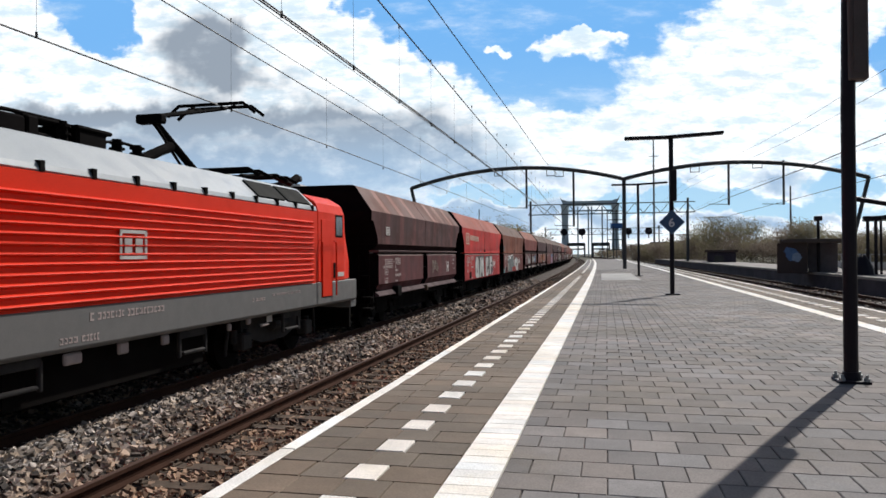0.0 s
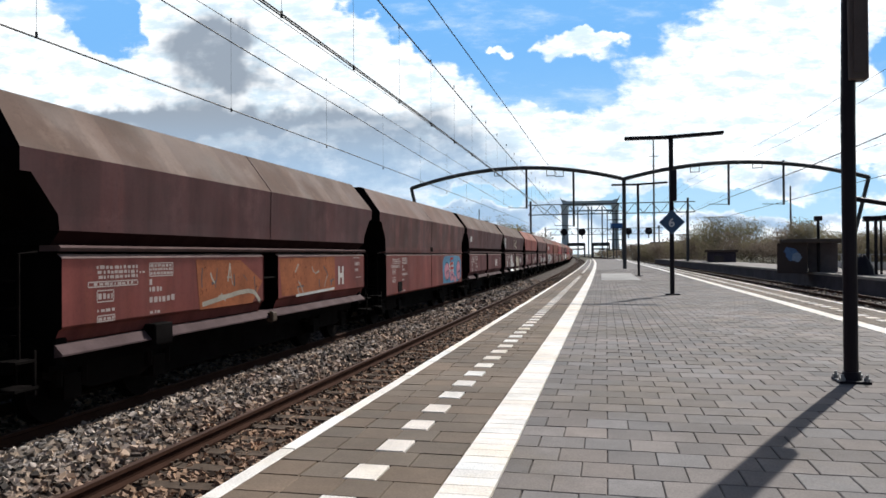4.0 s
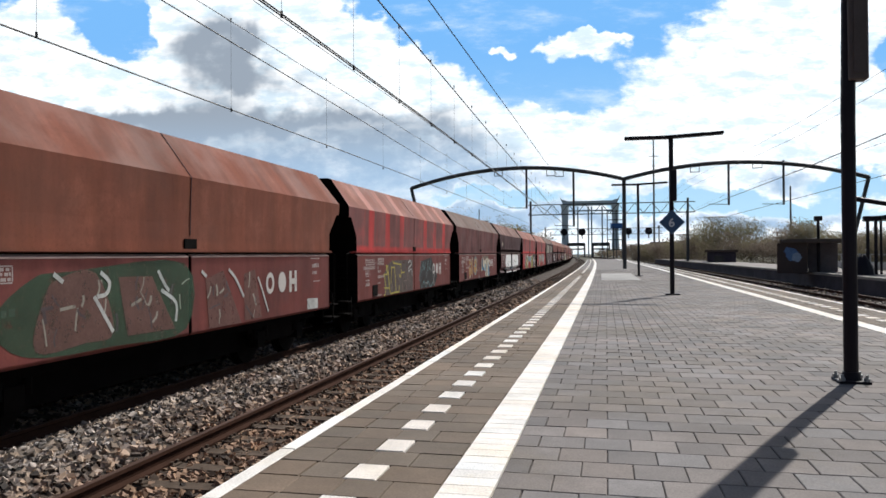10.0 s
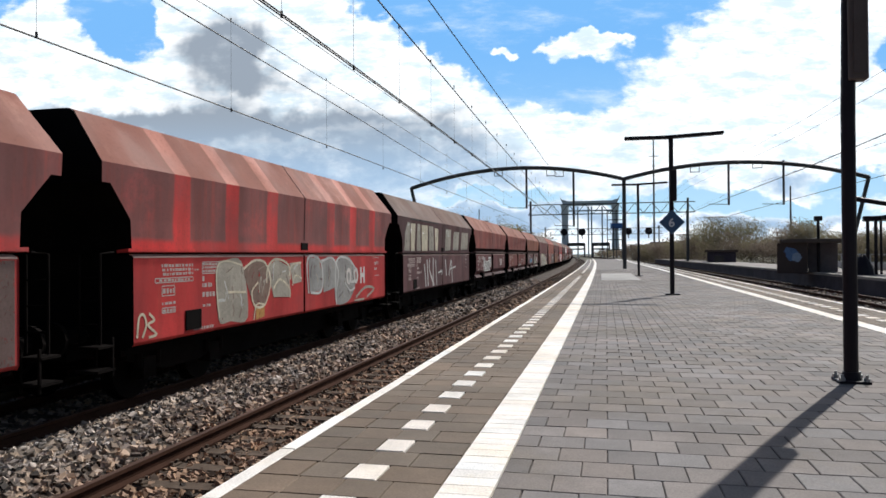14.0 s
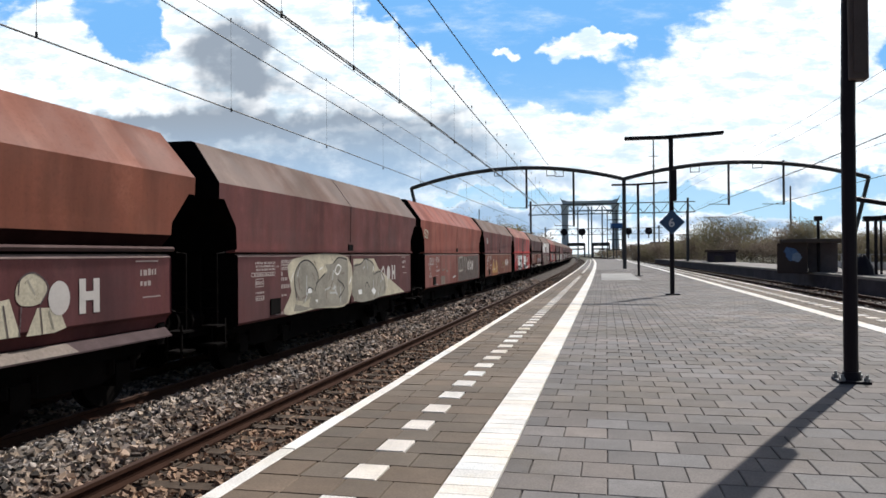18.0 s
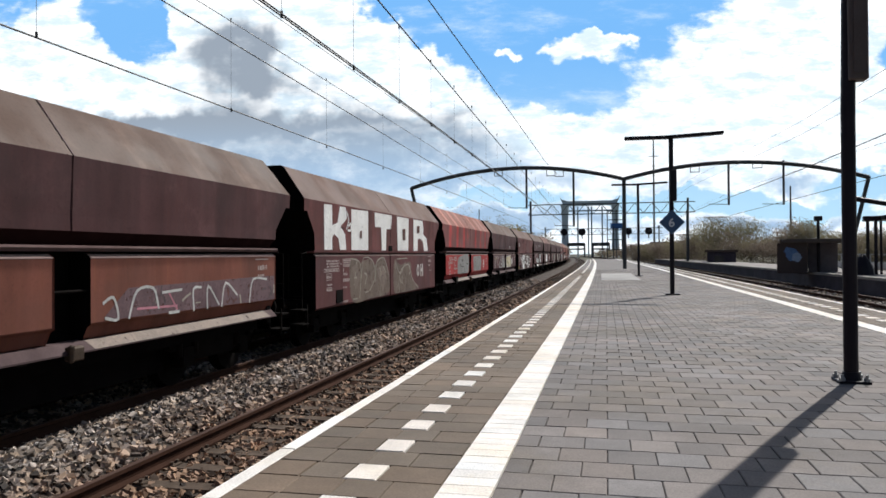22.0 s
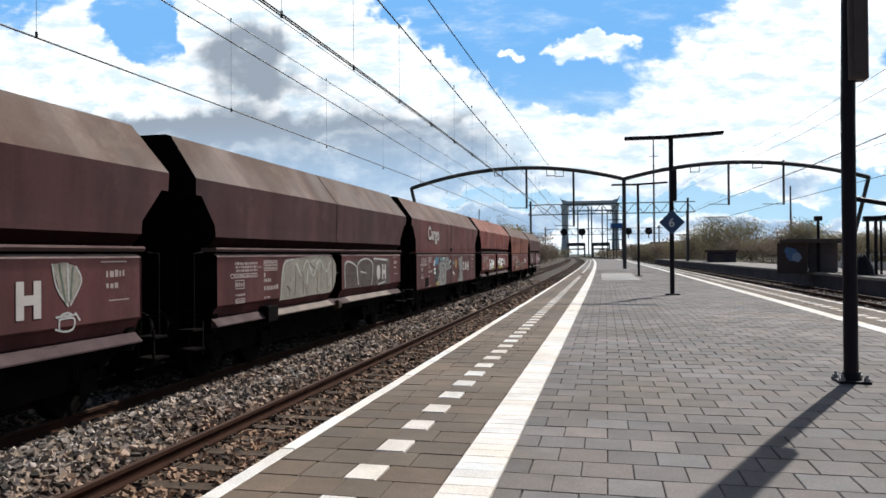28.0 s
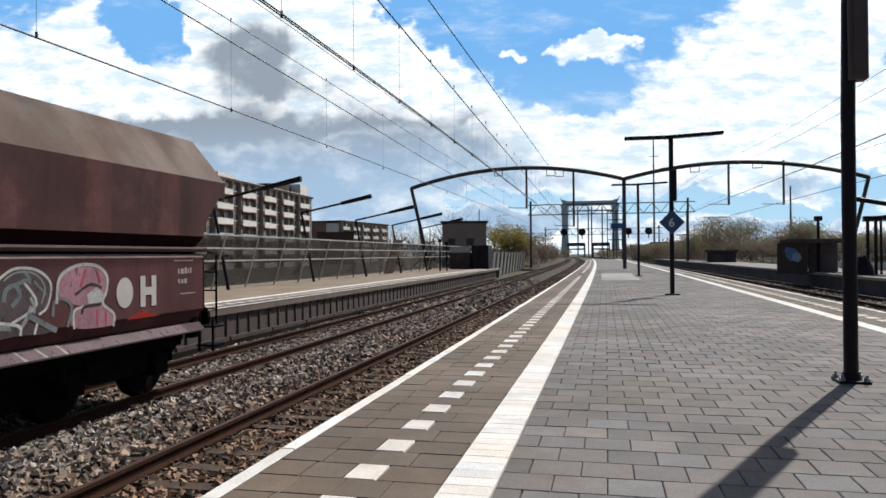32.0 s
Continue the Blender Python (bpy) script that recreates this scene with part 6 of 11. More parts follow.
wall.line("taupe", 1, 0.04, [(1.68, 1.76), (1.72, 1.53)])
wall.line("taupe", 1, 0.04, [(1.11, 1.35), (2.28, 1.39)])
wall.sill("white", -2.5, -0.68)
wall.sill("stone", 0.86, 2.35)
wall.fill("stone", 1, [(2.15, 1.17), (2.15, 1.31), (2.26, 1.40), (2.42, 1.32), (2.47, 1.10), (2.33, 1.01), (2.17, 1.04)])
wall.line("slate", 2, 0.02, [(2.15, 1.12), (2.15, 1.31), (2.26, 1.41), (2.43, 1.32), (2.48, 1.08)])
wall.line("slate", 2, 0.02, [(2.28, 1.32), (2.29, 1.10)])
wall.fill("taupe", 0, [(2.68, 1.56), (2.73, 1.69), (2.95, 1.75), (3.06, 1.71), (2.99, 1.54), (2.78, 1.47)], sharp=True)
wall.close()
wall = Wall(wagons[8])
wall.fill("taupe", 0, [(1.29, 1.41), (1.8, 1.59), (2.57, 1.65), (2.62, 1.23), (1.37, 1.23)])
wall.line("taupe", 0, 0.03, [(-2.57, 1.55), (-2.05, 1.53)])
wall.close()
wall = Wall(wagons[9])
wall.fill("silver", 0, [(-2.46, 1.63), (-2.25, 1.66), (-2.25, 1.81), (-1.9, 1.86), (-1.88, 1.23), (-2.41, 1.23)], sharp=True)
wall.line("silver", 1, 0.06, [(-2.89, 1.66), (-2.72, 1.81), (-2.43, 1.81)])
wall.fill("silver", 0, [(-1.39, 1.54), (-1.18, 1.7), (-0.35, 1.68), (-0.31, 1.26), (-0.82, 1.23), (-0.83, 1.47), (-1.01, 1.48), (-1.0, 1.23), (-1.38, 1.23)], sharp=True)
wall.fill("steel", 0, [(-1.86, 1.27), (-1.43, 1.43), (-0.88, 1.35), (-0.34, 1.23), (-1.45, 1.23)])
wall.line("grey", 1, 0.05, [(-2.24, 1.52), (-1.93, 1.45)])
wall.fill("silver", 0, [(1.18, 1.27), (1.33, 1.68), (1.63, 1.64), (1.74, 1.46), (2.48, 1.58), (2.6, 1.23)], sharp=True)
wall.fill("steel", 1, [(1.49, 1.54), (1.94, 1.45), (1.74, 1.27)])
wall.fill("silver", 0, [(3.1, 1.73), (3.85, 1.73), (3.86, 1.35), (3.11, 1.35)], sharp=True)
wall.sill("taupe", -2.41, 0.07)
wall.sill("taupe", 1.35, 2.84)
wall.close()
wall = Wall(wagons[10])
wall.fill("soot", 0, [(-3.48, 1.91), (-0.17, 2.01), (-0.17, 1.7), (-0.51, 1.19), (-1.48, 0.91), (-3.26, 0.91), (-3.44, 1.07)])
wall.fill("silver", 1, [(-3.33, 1.88), (-2.81, 1.92), (-2.78, 1.52), (-3.27, 1.53)])
wall.fill("silver", 1, [(-2.5, 1.87), (-1.62, 1.89), (-1.47, 1.48), (-2.39, 1.55)])
wall.fill("silver", 1, [(-1.13, 1.96), (-0.17, 1.97), (-0.17, 1.73), (-0.86, 1.8)])
wall.line("white", 2, 0.05, [(-3.44, 1.88), (-3.45, 1.16), (-3.31, 1.04)])
wall.line("white", 2, 0.05, [(-3.33, 1.82), (-3.29, 1.58), (-3.19, 1.87), (-3.07, 1.57)])
wall.line("white", 2, 0.05, [(-3.42, 1.91), (-2.81, 1.95), (-2.5, 1.87), (-2.3, 1.93), (-1.74, 1.95), (-0.87, 1.98), (-0.17, 1.91)])
wall.line("black", 3, 0.04, [(-2.71, 1.92), (-2.74, 1.61), (-2.58, 1.51)])
wall.line("black", 3, 0.04, [(-2.29, 1.86), (-2.07, 1.55), (-1.83, 1.87), (-1.61, 1.53)])
wall.line("white", 3, 0.06, [(-0.52, 1.66), (-0.86, 1.8), (-1.25, 1.66), (-1.18, 1.52), (-0.65, 1.45), (-0.55, 1.25), (-1.24, 1.26)])
wall.line("white", 3, 0.06, [(-3.45, 1.39), (-3.35, 1.53), (-3.18, 1.51), (-3.17, 1.09), (-3.43, 1.11)])
wall.line("white", 3, 0.05, [(-3.41, 1.32), (-3.18, 1.31)], sharp=True)
wall.line("white", 3, 0.06, [(-2.97, 1.47), (-2.8, 1.52), (-2.73, 1.06), (-2.93, 1.02), (-2.99, 1.43)])
wall.line("white", 3, 0.06, [(-2.57, 1.05), (-2.6, 1.46), (-2.48, 1.51), (-2.32, 1.03), (-2.4, 0.97)])
wall.line("white", 3, 0.06, [(-2.18, 1.49), (-1.96, 1.53), (-1.86, 1.24), (-1.92, 0.94), (-2.1, 1.01), (-2.18, 1.47)])
wall.line("white", 3, 0.06, [(-1.67, 1.41), (-1.3, 1.42)])
wall.line("white", 3, 0.06, [(-1.51, 1.4), (-1.5, 0.94)])
wall.line("silver", 3, 0.03, [(-3.22, 1.05), (-3.17, 0.92)])
wall.line("silver", 3, 0.03, [(-2.84, 1.02), (-2.83, 0.92)])
wall.fill("silver", 0, [(0.2, 1.96), (1.09, 1.97), (1.64, 1.55), (1.92, 1.23), (0.22, 1.21)])
wall.line("grey", 1, 0.05, [(0.36, 1.77), (0.93, 1.83), (0.6, 1.57), (1.31, 1.56)])
wall.line("grey", 1, 0.04, [(0.37, 1.4), (1.64, 1.42)])
wall.close()
wall = Wall(wagons[11])
wall.fill("moss", 0, [(-3.66, 1.39), (-3.12, 1.82), (-2.55, 1.89), (-0.15, 1.96), (-0.12, 0.98), (-1.78, 0.92), (-3.21, 0.97)])
wall.fill("umber", 1, [(-3.08, 1.01), (-2.95, 1.6), (-2.73, 1.81), (-2.09, 1.86), (-1.76, 1.1), (-2.29, 1.02)])
wall.fill("umber", 1, [(-1.49, 1.02), (-1.67, 1.8), (-0.96, 1.79), (-0.4, 1.01)])
wall.fill("umber", 1, [(0.53, 0.91), (0.43, 1.7), (0.97, 1.83), (1.58, 0.91)])
wall.fill("umber", 1, [(1.69, 0.94), (1.67, 1.75), (2.08, 1.82), (2.33, 0.94)])
wall.line("silver", 2, 0.05, [(-2.0, 1.86), (-1.85, 1.74), (-1.9, 1.6), (-2.06, 1.57)])
wall.line("silver", 2, 0.05, [(-2.12, 1.56), (-1.79, 1.12)])
wall.line("silver", 2, 0.05, [(-0.81, 1.85), (-0.65, 1.65), (-0.57, 1.58)])
wall.line("silver", 2, 0.05, [(-0.73, 1.58), (-0.39, 1.39), (-0.39, 1.13)])
wall.line("silver", 2, 0.05, [(1.16, 1.83), (1.38, 1.68), (1.65, 1.37)])
wall.line("silver", 2, 0.04, [(2.2, 1.67), (2.36, 1.43), (2.59, 1.04)])
wall.line("silver", 2, 0.05, [(-2.79, 1.86), (-2.67, 1.78)])
wall.line("silver", 2, 0.05, [(0.33, 1.82), (0.44, 1.75)])
wall.fill("silver", 1, [(4.41, 1.16), (4.98, 1.13), (4.98, 0.92), (4.42, 0.93)])
wall.close()
wall = Wall(wagons[12])
wall.fill("grime", 0, [(-3.38, 1.51), (-3.07, 1.77), (-2.55, 1.9), (-0.21, 1.91), (-0.18, 0.91), (-2.19, 0.91), (-3.32, 0.91)])
wall.line("olive", 1, 0.05, [(-2.96, 1.41), (-2.85, 0.99)])
wall.line("yellow", 2, 0.045, [(-3.4, 1.5), (-3.06, 1.51)])
wall.line("yellow", 2, 0.045, [(-3.36, 1.49), (-3.22, 1.17), (-3.29, 0.93), (-3.4, 0.93)])
wall.line("yellow", 2, 0.045, [(-3.17, 1.75), (-3.0, 1.74), (-2.96, 1.51), (-2.8, 1.04), (-2.74, 0.93), (-2.36, 0.95), (-1.84, 0.95), (-1.82, 1.12)], sharp=True)
wall.line("yellow", 2, 0.045, [(-3.09, 1.71), (-3.16, 1.65), (-2.98, 1.52)])
wall.line("yellow", 2, 0.045, [(-2.49, 1.89), (-2.43, 1.82), (-1.61, 1.77), (-1.63, 1.68)], sharp=True)
wall.line("yellow", 2, 0.045, [(-2.7, 1.24), (-2.65, 1.7), (-2.32, 1.69), (-2.26, 1.49), (-2.19, 0.93)], sharp=True)
wall.line("yellow", 2, 0.045, [(-1.58, 1.52), (-1.22, 1.52)])
wall.line("yellow", 2, 0.045, [(-1.58, 1.6), (-1.65, 1.39), (-1.85, 1.47)])
wall.line("yellow", 2, 0.03, [(-3.38, 1.13), (-2.85, 1.1)])
wall.line("silver", 1, 0.03, [(-0.77, 1.79), (-0.53, 1.88), (-0.35, 1.75), (-0.67, 1.67), (-0.73, 1.54), (-0.38, 1.6), (-0.28, 1.4)])
wall.fill("soot", 0, [(0.66, 1.34), (0.91, 1.84), (2.4, 1.97), (3.34, 1.26), (2.9, 0.91), (0.79, 0.91)])
wall.line("teal", 1, 0.035, [(0.66, 1.2), (0.91, 1.87)])
wall.line("teal", 1, 0.035, [(1.01, 1.48), (1.19, 1.83), (1.31, 1.54), (1.57, 1.83)])
wall.line("teal", 1, 0.035, [(1.75, 1.46), (1.95, 1.86), (2.08, 1.52), (2.36, 1.9)])
wall.line("teal", 1, 0.035, [(0.93, 0.92), (1.28, 1.14), (1.59, 0.92), (1.89, 1.14), (2.26, 0.92), (2.59, 1.07)])
wall.close()
wall = Wall(wagons[13])
wall.fill("ochre", 1, [(-3.3, 1.76), (-3.03, 1.8), (-2.92, 1.63), (-3.25, 1.6)])
wall.fill("ochre", 1, [(-3.32, 1.45), (-2.98, 1.49), (-2.82, 1.23), (-3.06, 1.0), (-3.28, 1.04)])
wall.fill("ochre", 1, [(-2.74, 1.62), (-2.5, 1.83), (-2.43, 1.15), (-2.68, 1.12)])
wall.line("cream", 2, 0.05, [(-3.3, 1.79), (-2.98, 1.83), (-2.88, 1.63), (-3.16, 1.54), (-2.87, 1.33), (-2.82, 1.13), (-3.15, 0.96)])
wall.line("cream", 2, 0.05, [(-2.79, 1.62), (-2.5, 1.93), (-2.29, 1.67), (-2.38, 1.0)])
wall.fill("steel", 0, [(-1.91, 1.88), (-1.63, 1.96), (-1.26, 1.95), (-1.06, 1.73), (-1.08, 1.26), (-1.29, 1.20), (-1.43, 1.11), (-1.95, 1.16)])
wall.line("ochre", 1, 0.2, [(-1.27, 1.36), (-1.31, 1.63), (-1.44, 1.74), (-1.69, 1.74), (-1.83, 1.60), (-1.84, 1.40), (-1.75, 1.24), (-1.54, 1.17)])
wall.line("ochre", 1, 0.11, [(-1.67, 1.39), (-1.27, 1.35)])
wall.fill("cyan", 2, [(-1.66, 1.46), (-1.58, 1.56), (-1.45, 1.54), (-1.43, 1.44)], sharp=True)
wall.line("cream", 2, 0.025, [(-1.95, 1.24), (-1.95, 1.58), (-1.83, 1.76), (-1.62, 1.83), (-1.35, 1.79), (-1.20, 1.62), (-1.20, 1.33), (-1.44, 1.31)])
wall.line("cyan", 2, 0.05, [(-1.90, 1.22), (-1.72, 1.12), (-1.47, 1.12), (-1.34, 1.21)])
wall.line("stone", 1, 0.02, [(-1.34, 1.94), (-1.07, 1.78), (-0.78, 1.61)])
wall.line("stone", 1, 0.02, [(-1.22, 1.84), (-0.90, 1.72)])
wall.line("stone", 1, 0.02, [(-0.58, 1.45), (-0.66, 1.24)])
wall.line("stone", 1, 0.02, [(-0.40, 1.41), (-0.28, 1.26)])
wall.line("stone", 1, 0.02, [(-1.06, 1.25), (-0.77, 1.30)])
wall.line("stone", 1, 0.02, [(-1.86, 1.94), (-1.56, 1.98)])
wall.line("stone", 1, 0.02, [(-1.15, 1.89), (-1.01, 1.84)])
wall.line("stone", 1, 0.02, [(-0.42, 1.24), (-0.40, 1.47)])
wall.line("grey", 0, 0.035, [(-0.53, 0.99), (-0.35, 0.98)])
wall.line("grey", 0, 0.035, [(-0.53, 0.92), (-0.32, 0.91)])
wall.line("grey", 0, 0.035, [(-0.50, 0.84), (-0.30, 0.83)])
wall.fill("olive_dull", 0, [(0.79, 1.99), (2.55, 1.99), (2.56, 1.79), (1.46, 1.77), (1.03, 1.84)], sharp=None)
wall.fill("cream", 1, [(0.16, 1.26), (0.20, 1.69), (0.54, 1.95), (0.85, 1.84), (1.34, 1.72), (1.49, 1.77), (2.07, 1.88), (2.52, 1.85), (2.82, 1.71), (2.85, 0.91), (2.38, 0.88), (1.51, 0.93), (1.39, 1.03), (1.62, 1.18), (0.66, 1.25), (0.26, 1.21)], sharp=True)
wall.fill("navy", 2, [(0.25, 1.64), (0.38, 1.82), (0.65, 1.84), (0.67, 1.51), (1.10, 1.34), (1.07, 1.23), (0.41, 1.29), (0.31, 1.40)], sharp=None)
wall.fill("blue", 3, [(0.33, 1.38), (0.66, 1.42), (1.01, 1.25), (0.39, 1.28)], sharp=None)
wall.fill("blue", 2, [(1.26, 1.54), (1.39, 1.58), (1.57, 1.51), (1.57, 1.19), (1.35, 1.19), (1.28, 1.31)], sharp=None)
wall.line("silver", 3, 0.035, [(0.68, 1.82), (0.68, 1.50), (1.11, 1.33), (1.11, 1.23)])
wall.line("soot", 3, 0.018, [(0.25, 1.66), (0.54, 1.94)])
wall.line("soot", 3, 0.018, [(1.26, 1.54), (1.39, 1.58), (1.57, 1.51)])
wall.line("slate", 2, 0.028, [(1.74, 1.73), (1.95, 1.73)])
wall.line("slate", 2, 0.028, [(2.00, 1.74), (2.13, 1.74)])
wall.line("slate", 2, 0.022, [(1.80, 1.73), (1.81, 1.68)])
wall.line("slate", 2, 0.028, [(1.74, 1.67), (1.95, 1.67)])
wall.line("slate", 2, 0.028, [(2.00, 1.68), (2.13, 1.68)])
wall.line("slate", 2, 0.022, [(1.84, 1.67), (1.86, 1.62)])
wall.line("slate", 2, 0.028, [(1.74, 1.61), (1.95, 1.60)])
wall.line("slate", 2, 0.028, [(2.01, 1.61), (2.13, 1.61)])
wall.line("slate", 2, 0.022, [(1.89, 1.61), (1.91, 1.56)])
wall.line("slate", 2, 0.028, [(1.74, 1.55), (1.95, 1.54)])
wall.line("slate", 2, 0.028, [(2.01, 1.55), (2.14, 1.55)])
wall.line("slate", 2, 0.022, [(1.94, 1.54), (1.96, 1.49)])
wall.line("slate", 2, 0.028, [(1.75, 1.49), (1.95, 1.48)])
wall.line("slate", 2, 0.028, [(2.01, 1.49), (2.14, 1.49)])
wall.line("slate", 2, 0.022, [(1.99, 1.48), (2.01, 1.43)])
wall.line("slate", 2, 0.028, [(1.75, 1.43), (1.95, 1.42)])
wall.line("slate", 2, 0.028, [(2.01, 1.43), (2.14, 1.42)])
wall.line("slate", 2, 0.022, [(2.05, 1.41), (2.06, 1.36)])
wall.line("slate", 2, 0.028, [(1.75, 1.37), (1.95, 1.36)])
wall.line("slate", 2, 0.028, [(2.01, 1.36), (2.14, 1.36)])
wall.line("slate", 2, 0.022, [(1.82, 1.36), (1.83, 1.31)])
wall.line("slate", 2, 0.028, [(1.75, 1.31), (1.96, 1.29)])
wall.line("slate", 2, 0.028, [(2.01, 1.30), (2.14, 1.30)])
wall.line("slate", 2, 0.022, [(1.87, 1.30), (1.88, 1.25)])
wall.line("slate", 2, 0.028, [(1.75, 1.25), (1.96, 1.23)])
wall.line("slate", 2, 0.028, [(2.01, 1.24), (2.14, 1.24)])
wall.line("slate", 2, 0.022, [(1.92, 1.24), (1.93, 1.18)])
wall.line("slate", 2, 0.028, [(1.75, 1.19), (1.96, 1.17)])
wall.line("slate", 2, 0.028, [(2.01, 1.18), (2.14, 1.17)])
wall.line("slate", 2, 0.022, [(1.97, 1.17), (1.98, 1.12)])
wall.line("slate", 2, 0.028, [(1.75, 1.12), (1.96, 1.11)])
wall.line("slate", 2, 0.028, [(2.02, 1.12), (2.14, 1.11)])
wall.line("slate", 2, 0.022, [(2.02, 1.10), (2.03, 1.05)])
wall.line("slate", 2, 0.028, [(1.75, 1.06), (1.96, 1.05)])
wall.line("slate", 2, 0.028, [(2.02, 1.05), (2.15, 1.05)])
wall.line("slate", 2, 0.022, [(2.07, 1.04), (2.08, 0.99)])
wall.line("slate", 2, 0.028, [(1.76, 1.00), (1.96, 0.99)])
wall.line("slate", 2, 0.028, [(2.02, 0.99), (2.15, 0.98)])
wall.line("slate", 2, 0.022, [(1.84, 1.00), (1.85, 0.94)])
wall.fill("blue", 2, [(2.36, 1.61), (2.52, 1.62), (2.81, 1.32), (2.82, 0.91), (2.43, 0.90)], sharp=None)
wall.line("navy", 3, 0.05, [(2.43, 1.53), (2.67, 1.04)])
wall.line("silver", 3, 0.022, [(2.32, 1.70), (2.36, 0.89)])
wall.fill("stone", 2, [(2.89, 1.13), (3.08, 1.13), (3.05, 0.99), (2.89, 0.99)], sharp=True)
wall.line("stone", 0, 0.022, [(0.41, 1.03), (0.34, 1.02), (0.33, 0.90), (0.41, 0.87)])
wall.close()
wall = Wall(wagons[14])
wall.fill("cream", 0, [(-4.79, 2.78), (-4.42, 2.79), (-4.4, 2.57), (-4.78, 2.57)])
wall.line("ochre", 1, 0.02, [(-4.78, 2.7), (-4.41, 2.7)])
wall.close()
wall = Wall(wagons[15])
wall.fill("soot", 1, [(-3.31, 1.67), (-3.27, 1.88), (-2.87, 1.98), (-2.39, 1.83), (-2.38, 1.67), (-2.77, 1.53), (-3.18, 1.54)])
wall.line("white", 2, 0.04, [(-3.2, 1.54), (-3.31, 1.7), (-3.26, 1.88), (-2.87, 1.99), (-2.37, 1.83), (-2.36, 1.68), (-2.77, 1.52), (-3.18, 1.54)])
wall.fill("soot", 0, [(-3.86, 1.3), (-3.84, 1.55), (-3.56, 1.65), (-3.22, 1.5), (-3.21, 1.31), (-3.09, 1.18), (-3.3, 1.03), (-3.26, 0.91), (-3.63, 0.91), (-3.79, 1.12)])
wall.line("white", 2, 0.045, [(-4.1, 0.93), (-3.9, 1.04), (-3.88, 1.53), (-3.56, 1.64), (-3.25, 1.55), (-3.2, 1.26), (-3.05, 1.19), (-3.29, 0.93)])
wall.line("white", 3, 0.03, [(-3.59, 1.15), (-3.38, 1.2), (-3.13, 1.2)])
wall.fill("olive_bright", 1, [(-3.17, 1.16), (-3.11, 1.49), (-2.77, 1.52), (-2.38, 1.61), (-2.29, 1.87), (-1.87, 1.92), (-1.64, 1.76), (-1.86, 1.44), (-1.57, 1.27), (-1.63, 1.16), (-1.96, 1.13), (-2.06, 0.91), (-2.47, 0.91), (-2.57, 1.02), (-3.07, 0.91)])
wall.line("white", 3, 0.035, [(-3.17, 1.49), (-2.77, 1.53), (-2.26, 1.88), (-1.87, 1.95), (-1.62, 1.81), (-1.86, 1.5)])
wall.line("white", 3, 0.035, [(-2.62, 1.23), (-2.17, 1.35), (-1.63, 1.32), (-1.56, 1.16)])
wall.line("white", 3, 0.035, [(-2.41, 0.92), (-2.47, 1.11), (-2.17, 1.2)])
wall.fill("cyan", 0, [(-1.7, 1.82), (-1.06, 1.98), (-1.05, 1.81), (-1.26, 1.47), (-1.25, 0.91), (-1.84, 0.91), (-1.63, 1.05), (-1.52, 1.37)])
wall.fill("cyan", 0, [(-0.86, 1.46), (-0.74, 1.86), (-0.14, 1.91), (-0.1, 1.43)])
wall.fill("soot", 1, [(-1.22, 1.86), (-0.83, 1.86), (-0.92, 1.46), (-1.17, 1.37)])
wall.line("white", 2, 0.03, [(-1.18, 1.98), (-1.05, 1.69), (-1.21, 1.42), (-1.02, 1.46), (-0.72, 1.38)])
wall.line("white", 2, 0.03, [(-0.65, 1.8), (-0.4, 1.62), (-0.53, 1.44)])
wall.fill("cyan", 0, [(0.22, 1.85), (1.59, 1.87), (1.51, 1.57), (0.31, 1.42)])
wall.fill("olive_bright", 1, [(1.43, 1.5), (1.77, 1.83), (2.61, 1.93), (2.64, 0.94), (1.3, 0.91), (1.13, 1.12)])
wall.fill("cyan", 1, [(0.64, 1.46), (1.17, 1.5), (1.27, 0.99), (0.85, 1.13)])
wall.line("white", 2, 0.035, [(0.23, 1.75), (1.25, 1.91), (1.77, 1.86)])
wall.line("white", 2, 0.035, [(1.19, 0.92), (1.09, 1.38), (1.42, 1.64)])
wall.line("white", 2, 0.03, [(1.95, 1.83), (2.33, 1.69), (2.56, 1.9)])
wall.fill("grime", 0, [(2.67, 2.01), (5.61, 2.03), (5.61, 0.91), (2.7, 0.91)], sharp=True)
wall.line("white", 2, 0.05, [(4.14, 1.26), (5.04, 1.55), (4.46, 0.93)])
wall.line("white", 2, 0.04, [(4.74, 1.32), (5.06, 0.93)])
wall.close()
wall = Wall(wagons[16])
wall.fill("stone", 0, [(-3.47, 1.03), (-3.51, 1.88), (-3.31, 1.98), (-2.68, 1.95), (-2.48, 0.99), (-3.09, 0.97)])
wall.line("cream", 2, 0.03, [(-3.45, 1.07), (-3.52, 1.43), (-3.51, 1.88), (-3.21, 1.98), (-2.68, 1.9)])
wall.fill("olive_dull", 1, [(-2.62, 1.82), (-2.22, 1.98), (-1.79, 1.92), (-1.61, 1.57), (-1.84, 1.17), (-2.21, 1.16), (-2.45, 1.48)])
wall.line("cream", 2, 0.04, [(-2.62, 1.84), (-2.22, 1.98), (-1.79, 1.92), (-1.59, 1.57), (-1.82, 1.17), (-2.21, 1.16), (-2.33, 1.42), (-2.1, 1.58)])
wall.line("cream", 2, 0.04, [(-3.15, 1.46), (-2.56, 1.43)])
wall.fill("ochre", 1, [(-2.18, 1.14), (-1.84, 1.14), (-1.84, 0.95), (-2.18, 0.91)])
